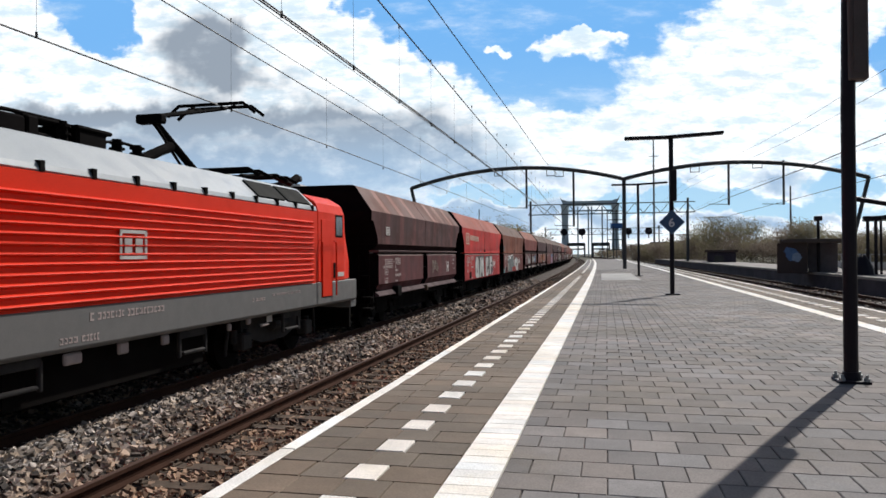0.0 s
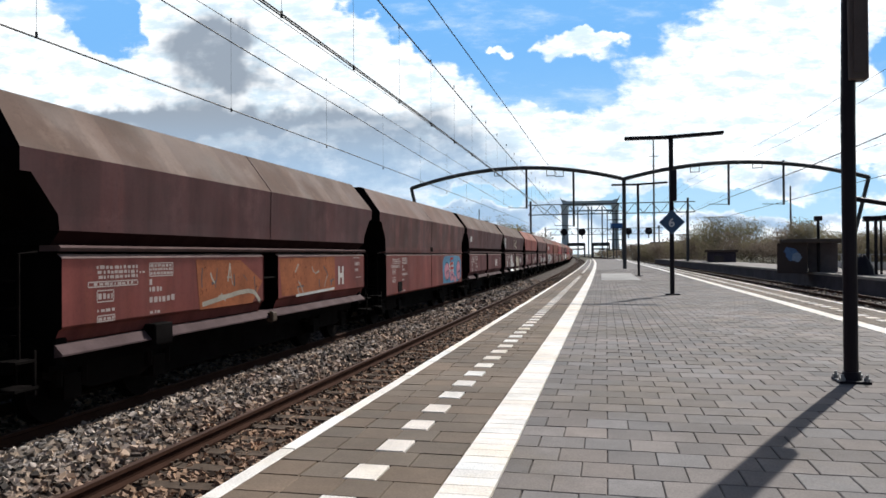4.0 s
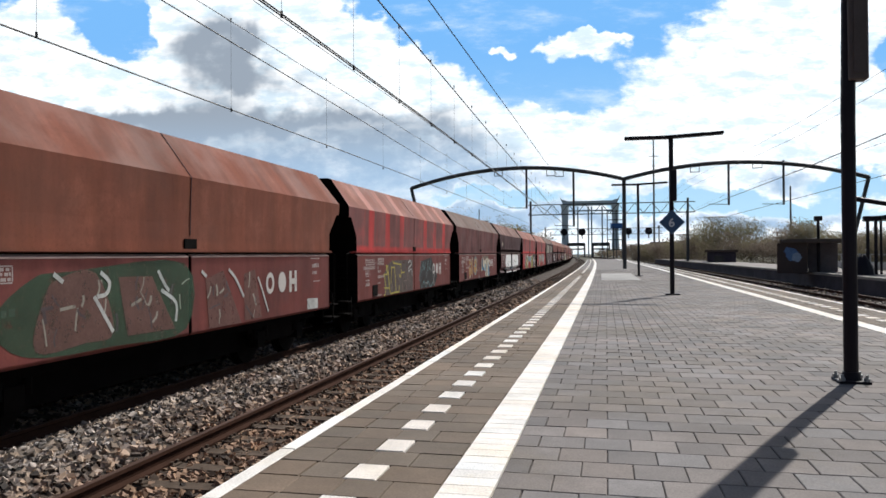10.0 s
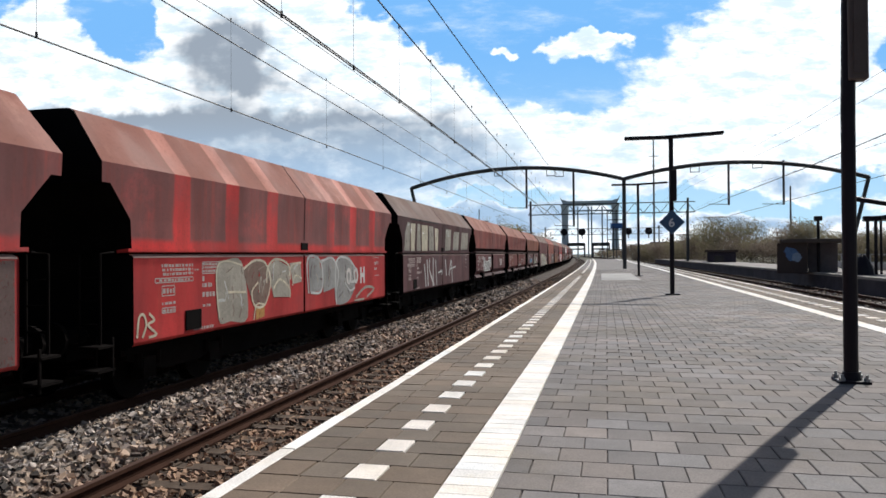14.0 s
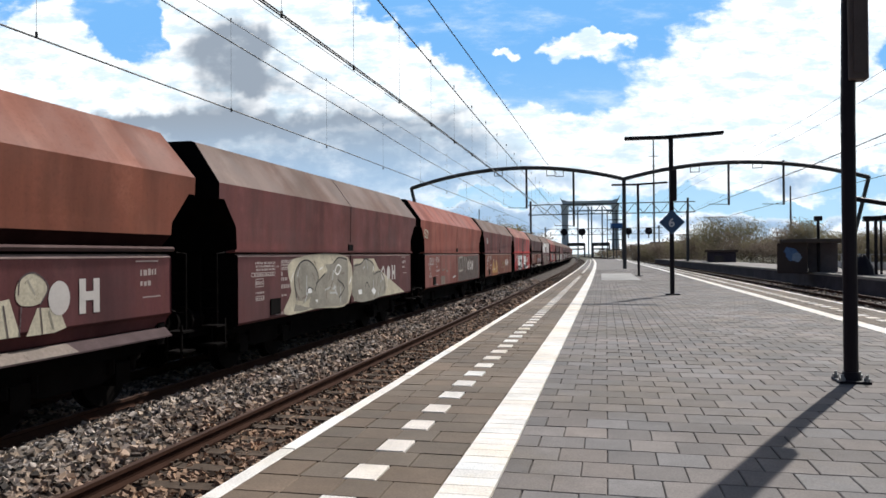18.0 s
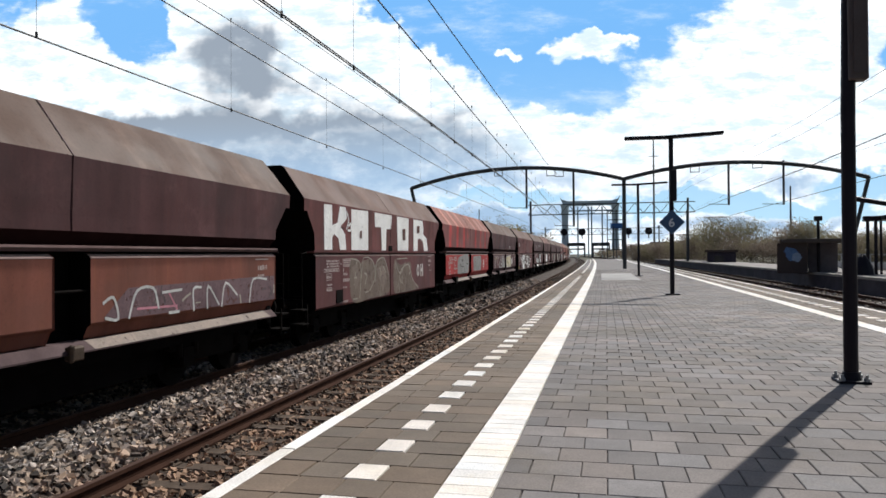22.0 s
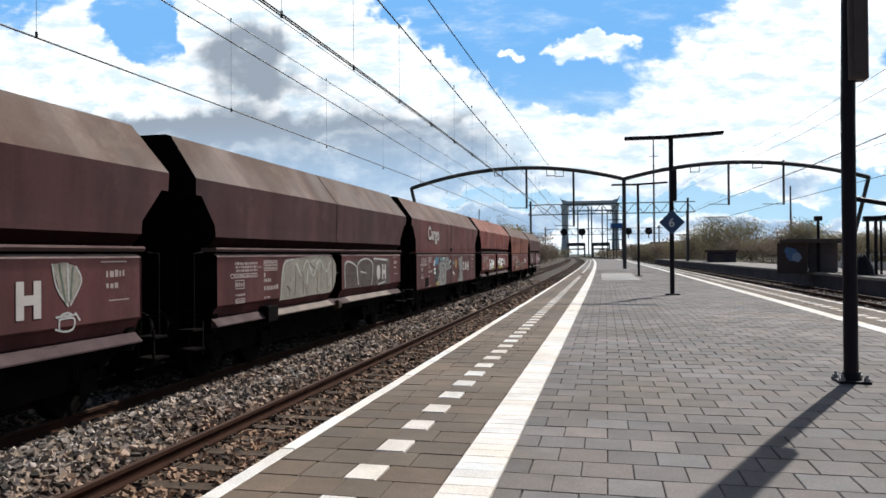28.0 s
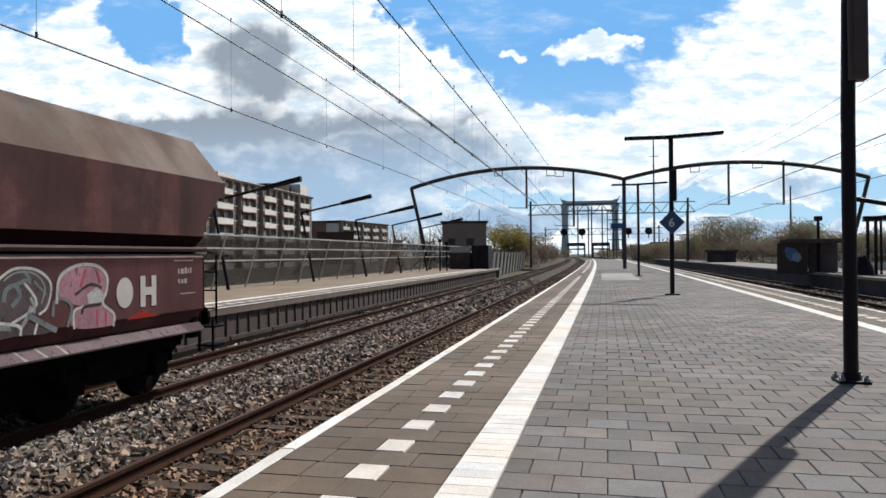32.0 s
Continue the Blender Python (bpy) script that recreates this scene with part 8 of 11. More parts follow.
wall.fill("white", 0, [(-1.55, 3.22), (0.1, 3.22), (0.06, 2.82), (-0.41, 2.8), (-0.44, 2.19), (-0.84, 2.19), (-0.93, 2.84), (-1.48, 2.83)], sharp=True)
wall.fill("white", 0, [(0.64, 3.22), (1.97, 3.22), (2.0, 2.19), (0.76, 2.19)], sharp=True)
wall.fill("maroon", 7, [(1.23, 2.85), (1.58, 2.88), (1.59, 2.52), (1.3, 2.51)], sharp=True)
wall.fill("white", 0, [(2.56, 3.22), (3.78, 3.22), (3.96, 2.95), (3.92, 2.78), (4.44, 2.63), (4.64, 2.19), (4.06, 2.19), (3.93, 2.5), (3.55, 2.61), (3.19, 2.59), (3.2, 2.19), (2.64, 2.19)], sharp=True)
wall.fill("maroon", 7, [(3.0, 3.02), (3.35, 3.03), (3.35, 2.8), (3.02, 2.78)], sharp=True)
wall.fill("olive_dull", 0, [(-3.51, 1.63), (-3.4, 1.93), (-3.0, 1.98), (-2.67, 1.87), (-2.45, 1.92), (-1.85, 1.95), (-1.46, 1.8), (-1.19, 1.98), (-0.62, 1.94), (-0.23, 1.59), (-0.2, 0.98), (-1.95, 0.91), (-3.28, 0.91)])
wall.line("stone", 1, 0.03, [(-3.4, 1.98), (-2.67, 1.82), (-2.76, 0.96)])
wall.line("stone", 1, 0.03, [(-2.61, 1.49), (-2.45, 1.98), (-1.72, 1.92), (-1.45, 1.5), (-1.95, 1.12)])
wall.line("stone", 1, 0.03, [(-1.45, 1.33), (-1.32, 1.86), (-0.62, 1.97), (-0.18, 1.46)])
wall.line("stone", 1, 0.04, [(-2.38, 1.59), (-2.18, 1.53), (-2.32, 1.31)])
wall.fill("taupe", 1, [(-3.3, 1.77), (-2.89, 1.87), (-2.77, 1.39), (-3.08, 1.2)])
wall.fill("taupe", 1, [(-1.32, 1.68), (-0.76, 1.79), (-0.38, 1.4), (-0.75, 1.05)])
wall.fill("olive_dull", 0, [(0.35, 1.01), (0.42, 1.91), (1.04, 1.76), (2.21, 1.82), (2.44, 1.29), (3.24, 0.96), (1.06, 0.91)])
wall.line("stone", 1, 0.03, [(0.5, 1.84), (1.04, 1.49), (1.6, 1.83)])
wall.line("stone", 1, 0.03, [(0.88, 0.94), (1.04, 1.55), (2.01, 1.75), (2.48, 1.29), (3.24, 0.96)])
wall.line("stone", 1, 0.03, [(0.67, 1.94), (1.8, 1.96)])
wall.close()
wall = Wall(wagons[27])
wall.fill("grey", 0, [(-2.97, 1.24), (-3.01, 1.65), (-2.81, 1.92), (-1.94, 2.02), (-0.45, 2.03), (-0.43, 1.29), (-1.08, 1.23), (-2.91, 1.23)])
wall.line("soot", 1, 0.035, [(-2.38, 1.65), (-2.13, 1.54), (-1.55, 1.53)])
wall.line("soot", 1, 0.035, [(-1.98, 1.51), (-1.93, 1.27), (-1.71, 1.24)])
wall.line("soot", 1, 0.03, [(-2.19, 1.64), (-2.03, 1.45)])
wall.line("soot", 1, 0.03, [(-0.94, 1.66), (-0.5, 1.62)])
wall.line("taupe", 1, 0.04, [(-2.92, 1.76), (-2.45, 1.92)])
wall.fill("grey", 0, [(0.91, 1.28), (0.89, 1.96), (2.97, 2.0), (3.24, 1.72), (2.99, 1.27)])
wall.line("soot", 1, 0.03, [(1.53, 1.6), (1.96, 1.33), (2.44, 1.44)])
wall.line("soot", 1, 0.03, [(1.96, 1.33), (2.01, 1.24)])
wall.line("soot", 1, 0.03, [(2.61, 1.97), (2.77, 1.42)])
wall.line("red_line", 1, 0.03, [(1.22, 1.83), (1.43, 1.53)])
wall.sill("taupe", -3.46, -0.29)
wall.sill("taupe", 0.58, 5.29)
wall.close()
wall = Wall(wagons[28])
wall.fill("grey", 0, [(-1.57, 1.75), (-1.09, 1.85), (-0.58, 1.62), (-0.44, 1.23), (-1.56, 1.27)])
wall.line("silver", 1, 0.035, [(-2.85, 1.29), (-2.86, 1.53), (-2.75, 1.58), (-2.62, 1.52), (-2.71, 1.43), (-2.55, 1.33), (-2.71, 1.27)])
wall.line("silver", 1, 0.035, [(-2.52, 1.32), (-2.47, 1.71), (-2.32, 1.75), (-2.22, 1.61), (-2.32, 1.5), (-2.19, 1.35), (-2.49, 1.27)])
wall.line("silver", 1, 0.04, [(-2.22, 1.67), (-2.17, 1.87), (-1.96, 1.9), (-1.84, 1.76), (-1.9, 1.55), (-2.06, 1.49), (-1.72, 1.44), (-1.89, 1.25), (-2.16, 1.3)])
wall.line("silver", 1, 0.035, [(-1.74, 1.87), (-1.62, 1.92), (-1.57, 1.65), (-1.72, 1.65)])
wall.line("silver", 1, 0.04, [(-1.62, 1.65), (-1.57, 1.87), (-1.22, 1.95), (-0.93, 1.8), (-0.96, 1.46), (-1.32, 1.31), (-1.62, 1.32), (-1.79, 1.48)])
wall.line("silver", 1, 0.04, [(-1.1, 1.86), (-0.58, 1.74), (-0.36, 1.44), (-0.35, 1.25)])
wall.line("silver", 1, 0.03, [(-3.03, 1.32), (-2.9, 1.34), (-2.9, 1.24)])
wall.fill("cream", 0, [(0.33, 1.9), (2.67, 2.0), (2.69, 1.26), (0.42, 1.24)], sharp=True)
wall.line("yellow", 1, 0.05, [(0.59, 1.77), (1.21, 1.83), (0.89, 1.5), (1.59, 1.56)])
wall.line("yellow", 1, 0.05, [(1.73, 1.89), (1.92, 1.4), (2.28, 1.81), (2.41, 1.33)])
wall.line("olive", 1, 0.04, [(0.73, 1.39), (1.21, 1.57), (1.74, 1.35)])
wall.line("silver", 2, 0.03, [(0.33, 1.9), (2.69, 2.01), (2.71, 1.24), (0.41, 1.24), (0.33, 1.9)], sharp=True)
wall.line("silver", 1, 0.06, [(3.09, 1.75), (3.14, 1.45)])
wall.line("silver", 0, 0.04, [(1.71, 2.44), (2.17, 2.59), (2.66, 2.46)])
wall.line("red_line", 0, 0.05, [(-3.52, 1.7), (-3.39, 1.46)])
wall.line("silver", 1, 0.03, [(-4.8, 1.45), (-4.77, 1.55), (-4.54, 1.55), (-4.57, 1.41)])
wall.line("yellow", 0, 0.02, [(-4.84, 1.8), (-4.07, 1.81)])
wall.close()
wall = Wall(wagons[29])
wall.fill("soot", 0, [(-2.82, 1.99), (-0.33, 2.02), (-0.31, 1.0), (-1.51, 0.91), (-2.43, 0.91), (-2.73, 1.2)])
wall.fill("white", 1, [(-2.66, 1.56), (-2.56, 1.82), (-2.24, 2.0), (-1.78, 2.03), (-1.72, 1.92), (-1.55, 1.58), (-1.77, 1.59), (-1.87, 1.76), (-2.05, 1.59), (-2.04, 1.32), (-1.82, 1.14), (-1.77, 1.42), (-1.46, 1.41), (-1.51, 0.91), (-2.38, 0.91), (-2.6, 1.19)], sharp=True)
wall.fill("silver", 2, [(-2.5, 1.56), (-2.24, 1.87), (-2.07, 1.81), (-2.23, 1.38), (-2.33, 1.07)])
wall.fill("white", 1, [(-1.26, 1.95), (-0.83, 2.02), (-0.75, 1.86), (-0.89, 1.68), (-1.09, 1.65), (-1.26, 1.79)])
wall.fill("white", 1, [(-1.18, 1.6), (-0.82, 1.59), (-0.68, 1.46), (-0.47, 1.48), (-0.43, 1.27), (-0.67, 1.36), (-0.98, 1.27), (-1.0, 0.91), (-1.18, 0.91)], sharp=True)
wall.fill("grime", 0, [(0.2, 1.97), (2.86, 1.98), (2.89, 0.91), (0.22, 0.91)])
wall.line("white", 1, 0.13, [(0.87, 1.88), (0.47, 1.87), (0.44, 1.68), (0.88, 1.5), (0.88, 1.3), (0.37, 1.26)])
wall.line("white", 1, 0.11, [(1.17, 0.96), (1.32, 1.82), (1.65, 1.87), (1.78, 1.33), (2.06, 0.96)], sharp=True)
wall.line("white", 2, 0.09, [(2.06, 0.95), (2.46, 1.16), (2.88, 1.2)])
wall.line("white", 1, 0.05, [(1.12, 1.33), (1.76, 1.34)])
wall.line("white", 1, 0.05, [(-3.62, 1.74), (-3.52, 1.54), (-3.25, 1.48)])
wall.line("white", 1, 0.05, [(-3.53, 1.97), (-3.25, 1.58), (-3.1, 1.92), (-3.15, 1.58)])
wall.line("white", 1, 0.05, [(-2.97, 1.92), (-3.06, 1.58), (-2.76, 1.62), (-2.77, 1.87)])
wall.line("white", 1, 0.05, [(-3.43, 1.38), (-3.09, 1.43), (-2.79, 1.29)])
wall.line("white", 1, 0.04, [(-3.7, 1.65), (-3.34, 1.68), (-2.74, 1.82)])
wall.line("white", 1, 0.04, [(2.34, 1.82), (2.14, 1.65), (2.45, 1.53)])
wall.fill("yellow", 0, [(-5.55, 1.09), (-5.36, 1.14), (-5.1, 1.08), (-5.2, 1.01), (-5.46, 1.03)])
wall.line("grey", 0, 0.06, [(-3.33, 1.03), (-3.18, 1.17), (-2.85, 1.18)])
wall.line("grey", 0, 0.06, [(-3.84, 0.94), (-3.51, 0.94)])
wall.close()
wall = Wall(wagons[30])
wall.fill("silver", 0, [(-2.79, 1.28), (-2.73, 1.85), (-2.49, 1.69), (-2.01, 1.72), (-1.67, 1.62), (-0.37, 1.66), (-0.31, 1.23)])
wall.line("black", 1, 0.05, [(-2.72, 1.52), (-2.18, 1.76), (-1.81, 1.68)])
wall.line("black", 1, 0.05, [(-2.56, 1.28), (-2.33, 1.45), (-2.13, 1.26)])
wall.line("black", 1, 0.05, [(-1.66, 1.25), (-1.5, 1.62), (-1.27, 1.29)])
wall.line("black", 1, 0.05, [(-0.94, 1.29), (-0.84, 1.66), (-0.52, 1.33)])
wall.line("silver", 1, 0.09, [(-2.1, 1.91), (-2.01, 1.76)])
wall.fill("silver", 0, [(0.41, 2.02), (2.44, 2.03), (2.57, 1.25), (0.93, 1.23)])
wall.line("black", 1, 0.05, [(1.02, 1.99), (1.16, 1.34)], sharp=True)
wall.line("black", 1, 0.05, [(1.39, 1.62), (2.29, 1.65)], sharp=True)
wall.line("black", 1, 0.05, [(1.62, 1.85), (2.14, 1.3)], sharp=True)
wall.line("black", 1, 0.04, [(0.57, 1.93), (0.91, 1.77)])
wall.line("silver", 0, 0.04, [(-3.05, 2.8), (-2.67, 2.73), (-2.58, 2.49)])
wall.line("silver", 0, 0.04, [(-2.04, 2.91), (-1.59, 2.62)])
wall.line("silver", 0, 0.04, [(-0.89, 2.74), (-0.79, 2.91), (-0.2, 3.01)])
wall.line("silver", 0, 0.04, [(0.26, 2.89), (0.44, 2.62)])
wall.line("silver", 0, 0.035, [(0.77, 2.85), (2.1, 2.86)])
wall.sill("white", -2.56, -0.25)
wall.sill("taupe", 0.93, 2.55)
wall.close()
wall = Wall(wagons[31])
wall.fill("white", 0, [(-2.39, 2.03), (-0.31, 2.03), (-0.34, 1.23), (-3.0, 1.23)])
wall.sill("taupe", -3.24, -0.04)
wall.close()
wall = Wall(wagons[32])
wall.fill("slate", 0, [(-1.69, 1.91), (-1.51, 1.94), (-1.30, 1.91), (-0.97, 1.80), (-0.84, 1.69), (-0.84, 1.20), (-1.68, 1.23)], sharp=True)
wall.fill("grime", 0, [(-0.83, 1.87), (-0.61, 1.95), (-0.26, 2.00), (-0.25, 1.24), (-0.78, 1.21)], sharp=True)
wall.fill("sage", 1, [(-1.63, 1.81), (-1.10, 1.75), (-0.93, 1.59), (-0.94, 1.39), (-1.13, 1.43), (-1.26, 1.56), (-1.42, 1.56), (-1.60, 1.60)], sharp=True)
wall.line("silver", 2, 0.03, [(-1.69, 1.91), (-1.54, 1.94), (-1.33, 1.89), (-1.07, 1.80), (-0.85, 1.69), (-0.84, 1.38)])
wall.line("silver", 2, 0.03, [(-0.97, 1.82), (-0.83, 1.91), (-0.61, 1.95)])
wall.line("silver", 2, 0.03, [(-0.82, 1.23), (-0.78, 1.38), (-0.53, 1.35), (-0.25, 1.26)])
wall.line("silver", 2, 0.03, [(-1.69, 1.65), (-1.57, 1.64), (-1.63, 1.56), (-1.68, 1.55)])
wall.line("rose", 1, 0.03, [(-1.28, 1.98), (-1.14, 1.94), (-0.99, 1.98)])
wall.line("rose", 1, 0.03, [(-1.68, 1.28), (-1.38, 1.25), (-1.12, 1.20)])
wall.fill("orange_dull", 2, [(-1.45, 1.44), (-1.39, 1.55), (-1.26, 1.54), (-1.16, 1.43)], sharp=True)
wall.fill("sage", 2, [(-1.46, 1.41), (-1.16, 1.39), (-1.16, 1.30), (-1.46, 1.32)], sharp=True)
wall.line("cream", 3, 0.018, [(-1.46, 1.43), (-1.45, 1.52), (-1.39, 1.57), (-1.24, 1.55), (-1.14, 1.43), (-1.14, 1.30), (-1.49, 1.31)])
wall.line("cream", 3, 0.018, [(-1.48, 1.43), (-1.04, 1.41)])
wall.line("cream", 3, 0.018, [(-1.47, 1.29), (-1.22, 1.28), (-0.94, 1.34)])
wall.line("soot", 1, 0.022, [(-0.50, 1.81), (-0.40, 1.70), (-0.53, 1.60), (-0.39, 1.44)])
wall.line("silver", 1, 0.018, [(-0.42, 1.82), (-0.46, 1.73)])
wall.line("silver", 1, 0.018, [(-0.37, 1.43), (-0.29, 1.22)])
wall.fill("stone", 0, [(0.41, 1.91), (2.72, 1.99), (2.78, 1.18), (0.49, 1.22)], sharp=True)
wall.fill("sage", 1, [(0.72, 1.73), (1.29, 1.79), (1.35, 1.51), (0.78, 1.48)], sharp=True)
wall.fill("sage", 1, [(0.93, 1.43), (1.47, 1.46), (1.58, 1.21), (0.98, 1.28)], sharp=True)
wall.fill("sage", 1, [(1.70, 1.67), (2.32, 1.82), (2.39, 1.50), (1.76, 1.50)], sharp=True)
wall.fill("sage", 1, [(1.71, 1.43), (2.46, 1.46), (2.53, 1.20), (1.76, 1.22)], sharp=True)
wall.line("slate", 2, 0.022, [(0.53, 1.81), (1.02, 1.83), (1.46, 1.94), (1.75, 1.87), (2.38, 1.89)])
wall.line("slate", 2, 0.022, [(0.67, 1.76), (0.69, 1.45), (1.35, 1.53), (1.67, 1.48), (1.67, 1.21)])
wall.line("slate", 2, 0.022, [(0.73, 1.39), (1.25, 1.23), (1.41, 1.51)])
wall.line("slate", 2, 0.022, [(1.88, 1.70), (2.00, 1.52)])
wall.line("slate", 2, 0.022, [(2.07, 1.45), (2.26, 1.49), (2.49, 1.43)])
wall.line("slate", 2, 0.022, [(0.98, 1.41), (1.03, 1.29)])
wall.line("slate", 2, 0.022, [(2.06, 1.76), (2.19, 1.69)])
wall.line("ochre", 2, 0.018, [(1.38, 1.84), (1.41, 1.64), (1.58, 1.50), (1.70, 1.60), (1.58, 1.80), (1.43, 1.85)])
wall.line("ochre", 2, 0.018, [(2.35, 1.82), (2.32, 1.65), (2.46, 1.54), (2.52, 1.71), (2.42, 1.82)])
wall.line("cream", 2, 0.025, [(0.48, 1.88), (0.53, 1.82), (1.13, 1.84)])
wall.line("cream", 2, 0.025, [(1.49, 1.99), (1.52, 1.90)])
wall.line("cream", 2, 0.025, [(2.69, 1.98), (2.70, 1.21)])
wall.line("cream", 2, 0.025, [(0.47, 1.29), (0.54, 1.22)])
wall.line("orange_dull", 2, 0.03, [(0.46, 1.44), (0.73, 1.39), (1.04, 1.25)])
wall.sill("mauve", -2.39, 2.9)
wall.sill("stone", 0.50, 0.62)
wall.sill("stone", 1.30, 1.42)
wall.sill("stone", 1.45, 1.57)
wall.sill("stone", 2.20, 2.32)
wall.fill("stone", 0, [(3.78, 1.98), (3.98, 2.00), (4.17, 1.95), (4.24, 1.79), (4.14, 1.58), (4.03, 1.50), (3.89, 1.68)], sharp=True)
wall.line("silver", 1, 0.022, [(3.78, 1.98), (3.85, 1.71), (4.03, 1.49)])
wall.line("silver", 1, 0.022, [(4.16, 1.95), (4.25, 1.77), (4.07, 1.50)])
wall.line("silver", 1, 0.022, [(4.02, 1.99), (4.04, 1.55)])
wall.line("sage", 1, 0.025, [(3.89, 1.98), (3.99, 1.53)])
wall.line("sage", 1, 0.025, [(4.11, 1.94), (4.07, 1.57)])
wall.line("silver", 1, 0.022, [(3.84, 1.37), (4.15, 1.38)])
wall.line("silver", 1, 0.022, [(3.89, 1.34), (4.12, 1.34), (4.10, 1.21), (3.90, 1.21), (3.89, 1.34)])
wall.line("silver", 1, 0.022, [(3.92, 1.39), (4.02, 1.41), (4.08, 1.39)])
wall.line("silver", 1, 0.022, [(4.15, 1.40), (4.22, 1.31)])
wall.line("silver", 1, 0.022, [(3.83, 1.23), (3.90, 1.21)])
wall.close()
wall = Wall(wagons[33])
wall.fill("grime", 0, [(0.46, 1.9), (4.29, 1.98), (4.31, 1.23), (0.47, 1.25)])
wall.line("silver", 1, 0.04, [(0.56, 1.3), (0.55, 1.83), (0.91, 1.9), (1.42, 1.75), (1.46, 1.54)])
wall.line("silver", 1, 0.04, [(1.51, 1.32), (1.46, 1.82), (2.12, 1.97), (2.7, 1.81), (2.58, 1.27)])
wall.line("silver", 1, 0.05, [(2.79, 1.97), (4.02, 1.92)])
wall.line("silver", 1, 0.04, [(3.16, 1.25), (3.83, 1.31)])
wall.line("silver", 1, 0.03, [(1.71, 1.64), (2.13, 1.59)])
wall.sill("taupe", -3.39, -0.28)
wall.sill("taupe", 0.75, 4.32)
wall.fill("stone", 0, [(-3.05, 1.28), (-2.90, 1.90), (-2.43, 2.00), (-0.26, 2.01), (-0.25, 1.29), (-1.46, 1.22), (-2.95, 1.20)])
wall.line("slate", 1, 0.025, [(-2.31, 1.87), (-2.37, 1.26)])
wall.line("slate", 1, 0.025, [(-1.97, 1.82), (-1.95, 1.28)])
wall.line("slate", 1, 0.025, [(-1.60, 1.89), (-1.22, 1.69), (-1.21, 1.27)])
wall.line("slate", 1, 0.025, [(-0.96, 1.91), (-1.00, 1.30)])
wall.line("slate", 1, 0.025, [(-0.63, 1.70), (-0.62, 1.30)])
wall.line("slate", 1, 0.025, [(-2.74, 1.45), (-2.59, 1.37)])
wall.line("silver", 1, 0.025, [(-3.01, 1.24), (-2.88, 1.88), (-2.43, 1.99)])
wall.line("silver", 1, 0.025, [(-2.01, 1.71), (-1.73, 1.96), (-1.42, 1.62), (-1.07, 1.96), (-0.66, 1.70), (-0.41, 1.93)])
wall.close()
wall = Wall(wagons[34])
wall.fill("blue", 0, [(-3.1, 1.76), (-2.78, 1.98), (-2.29, 1.98), (-2.37, 1.72), (-3.05, 1.63)])
wall.fill("teal", 0, [(-2.24, 1.95), (-1.18, 1.98), (-1.23, 1.81), (-2.08, 1.81)])
wall.fill("grey", 1, [(-2.29, 1.72), (-1.53, 1.81), (-1.06, 1.64), (-1.04, 0.96), (-2.27, 0.92), (-2.38, 1.21), (-2.16, 1.4)])
wall.fill("grey", 1, [(-1.13, 1.85), (-0.81, 1.98), (-0.42, 1.86), (-0.33, 1.56), (-0.8, 1.44), (-1.05, 1.57)])
wall.fill("soot", 0, [(-2.77, 1.53), (-2.27, 1.63), (-2.36, 1.21), (-2.95, 0.96), (-3.09, 1.11)])
wall.line("white", 1, 0.09, [(-3.11, 1.69), (-2.98, 1.85)])
wall.fill("white", 2, [(-3.14, 1.55), (-2.87, 1.58), (-2.84, 1.34), (-3.08, 1.35)])
wall.line("navy", 3, 0.03, [(-3.12, 1.45), (-2.87, 1.49)])
wall.fill("yellow", 1, [(-2.76, 1.04), (-2.5, 1.07), (-2.37, 0.99), (-2.06, 0.91), (-2.67, 0.91)])
wall.line("soot", 2, 0.035, [(-1.0, 1.72), (-0.81, 1.8), (-0.55, 1.74), (-0.61, 1.59), (-0.87, 1.6), (-1.0, 1.71)])
wall.line("white", 2, 0.04, [(-1.54, 1.9), (-1.42, 1.95)])
wall.line("white", 2, 0.04, [(-1.36, 1.87), (-1.24, 1.92)])
wall.line("soot", 2, 0.035, [(-1.76, 1.65), (-1.35, 1.59), (-1.35, 1.14), (-1.63, 1.08), (-1.86, 1.26), (-1.64, 1.38)])
wall.line("soot", 2, 0.03, [(-2.29, 1.72), (-2.19, 1.82), (-1.53, 1.79)])
wall.fill("soot", 0, [(-0.39, 1.92), (-0.04, 1.94), (-0.04, 1.42), (-0.26, 1.19)])
wall.line("white", 1, 0.04, [(-0.35, 1.74), (-0.07, 1.85)])
wall.line("white", 1, 0.04, [(-0.27, 1.49), (-0.07, 1.61)])
wall.fill("teal", 0, [(0.23, 1.79), (0.69, 1.78), (0.63, 1.58)])
wall.line("soot", 1, 0.03, [(0.3, 1.54), (0.84, 1.58)])
wall.fill("orange", 0, [(0.83, 1.88), (1.24, 1.84), (1.17, 1.51), (0.76, 1.51)])
wall.fill("yellow", 1, [(0.88, 1.75), (1.11, 1.74), (1.08, 1.59), (0.89, 1.61)])
wall.line("white", 1, 0.05, [(0.3, 1.35), (0.61, 1.24)])
wall.fill("grey", 1, [(1.44, 1.9), (2.39, 2.0), (2.5, 0.91), (1.3, 0.91), (1.81, 1.35)])
wall.line("soot", 2, 0.03, [(1.44, 1.89), (1.86, 1.63), (1.51, 1.36), (1.78, 1.08)])
wall.close()
wall = Wall(wagons[35])
wall.fill("taupe", 0, [(-4.10, 1.86), (-3.66, 1.87), (-3.66, 1.74), (-4.10, 1.72)], sharp=True)
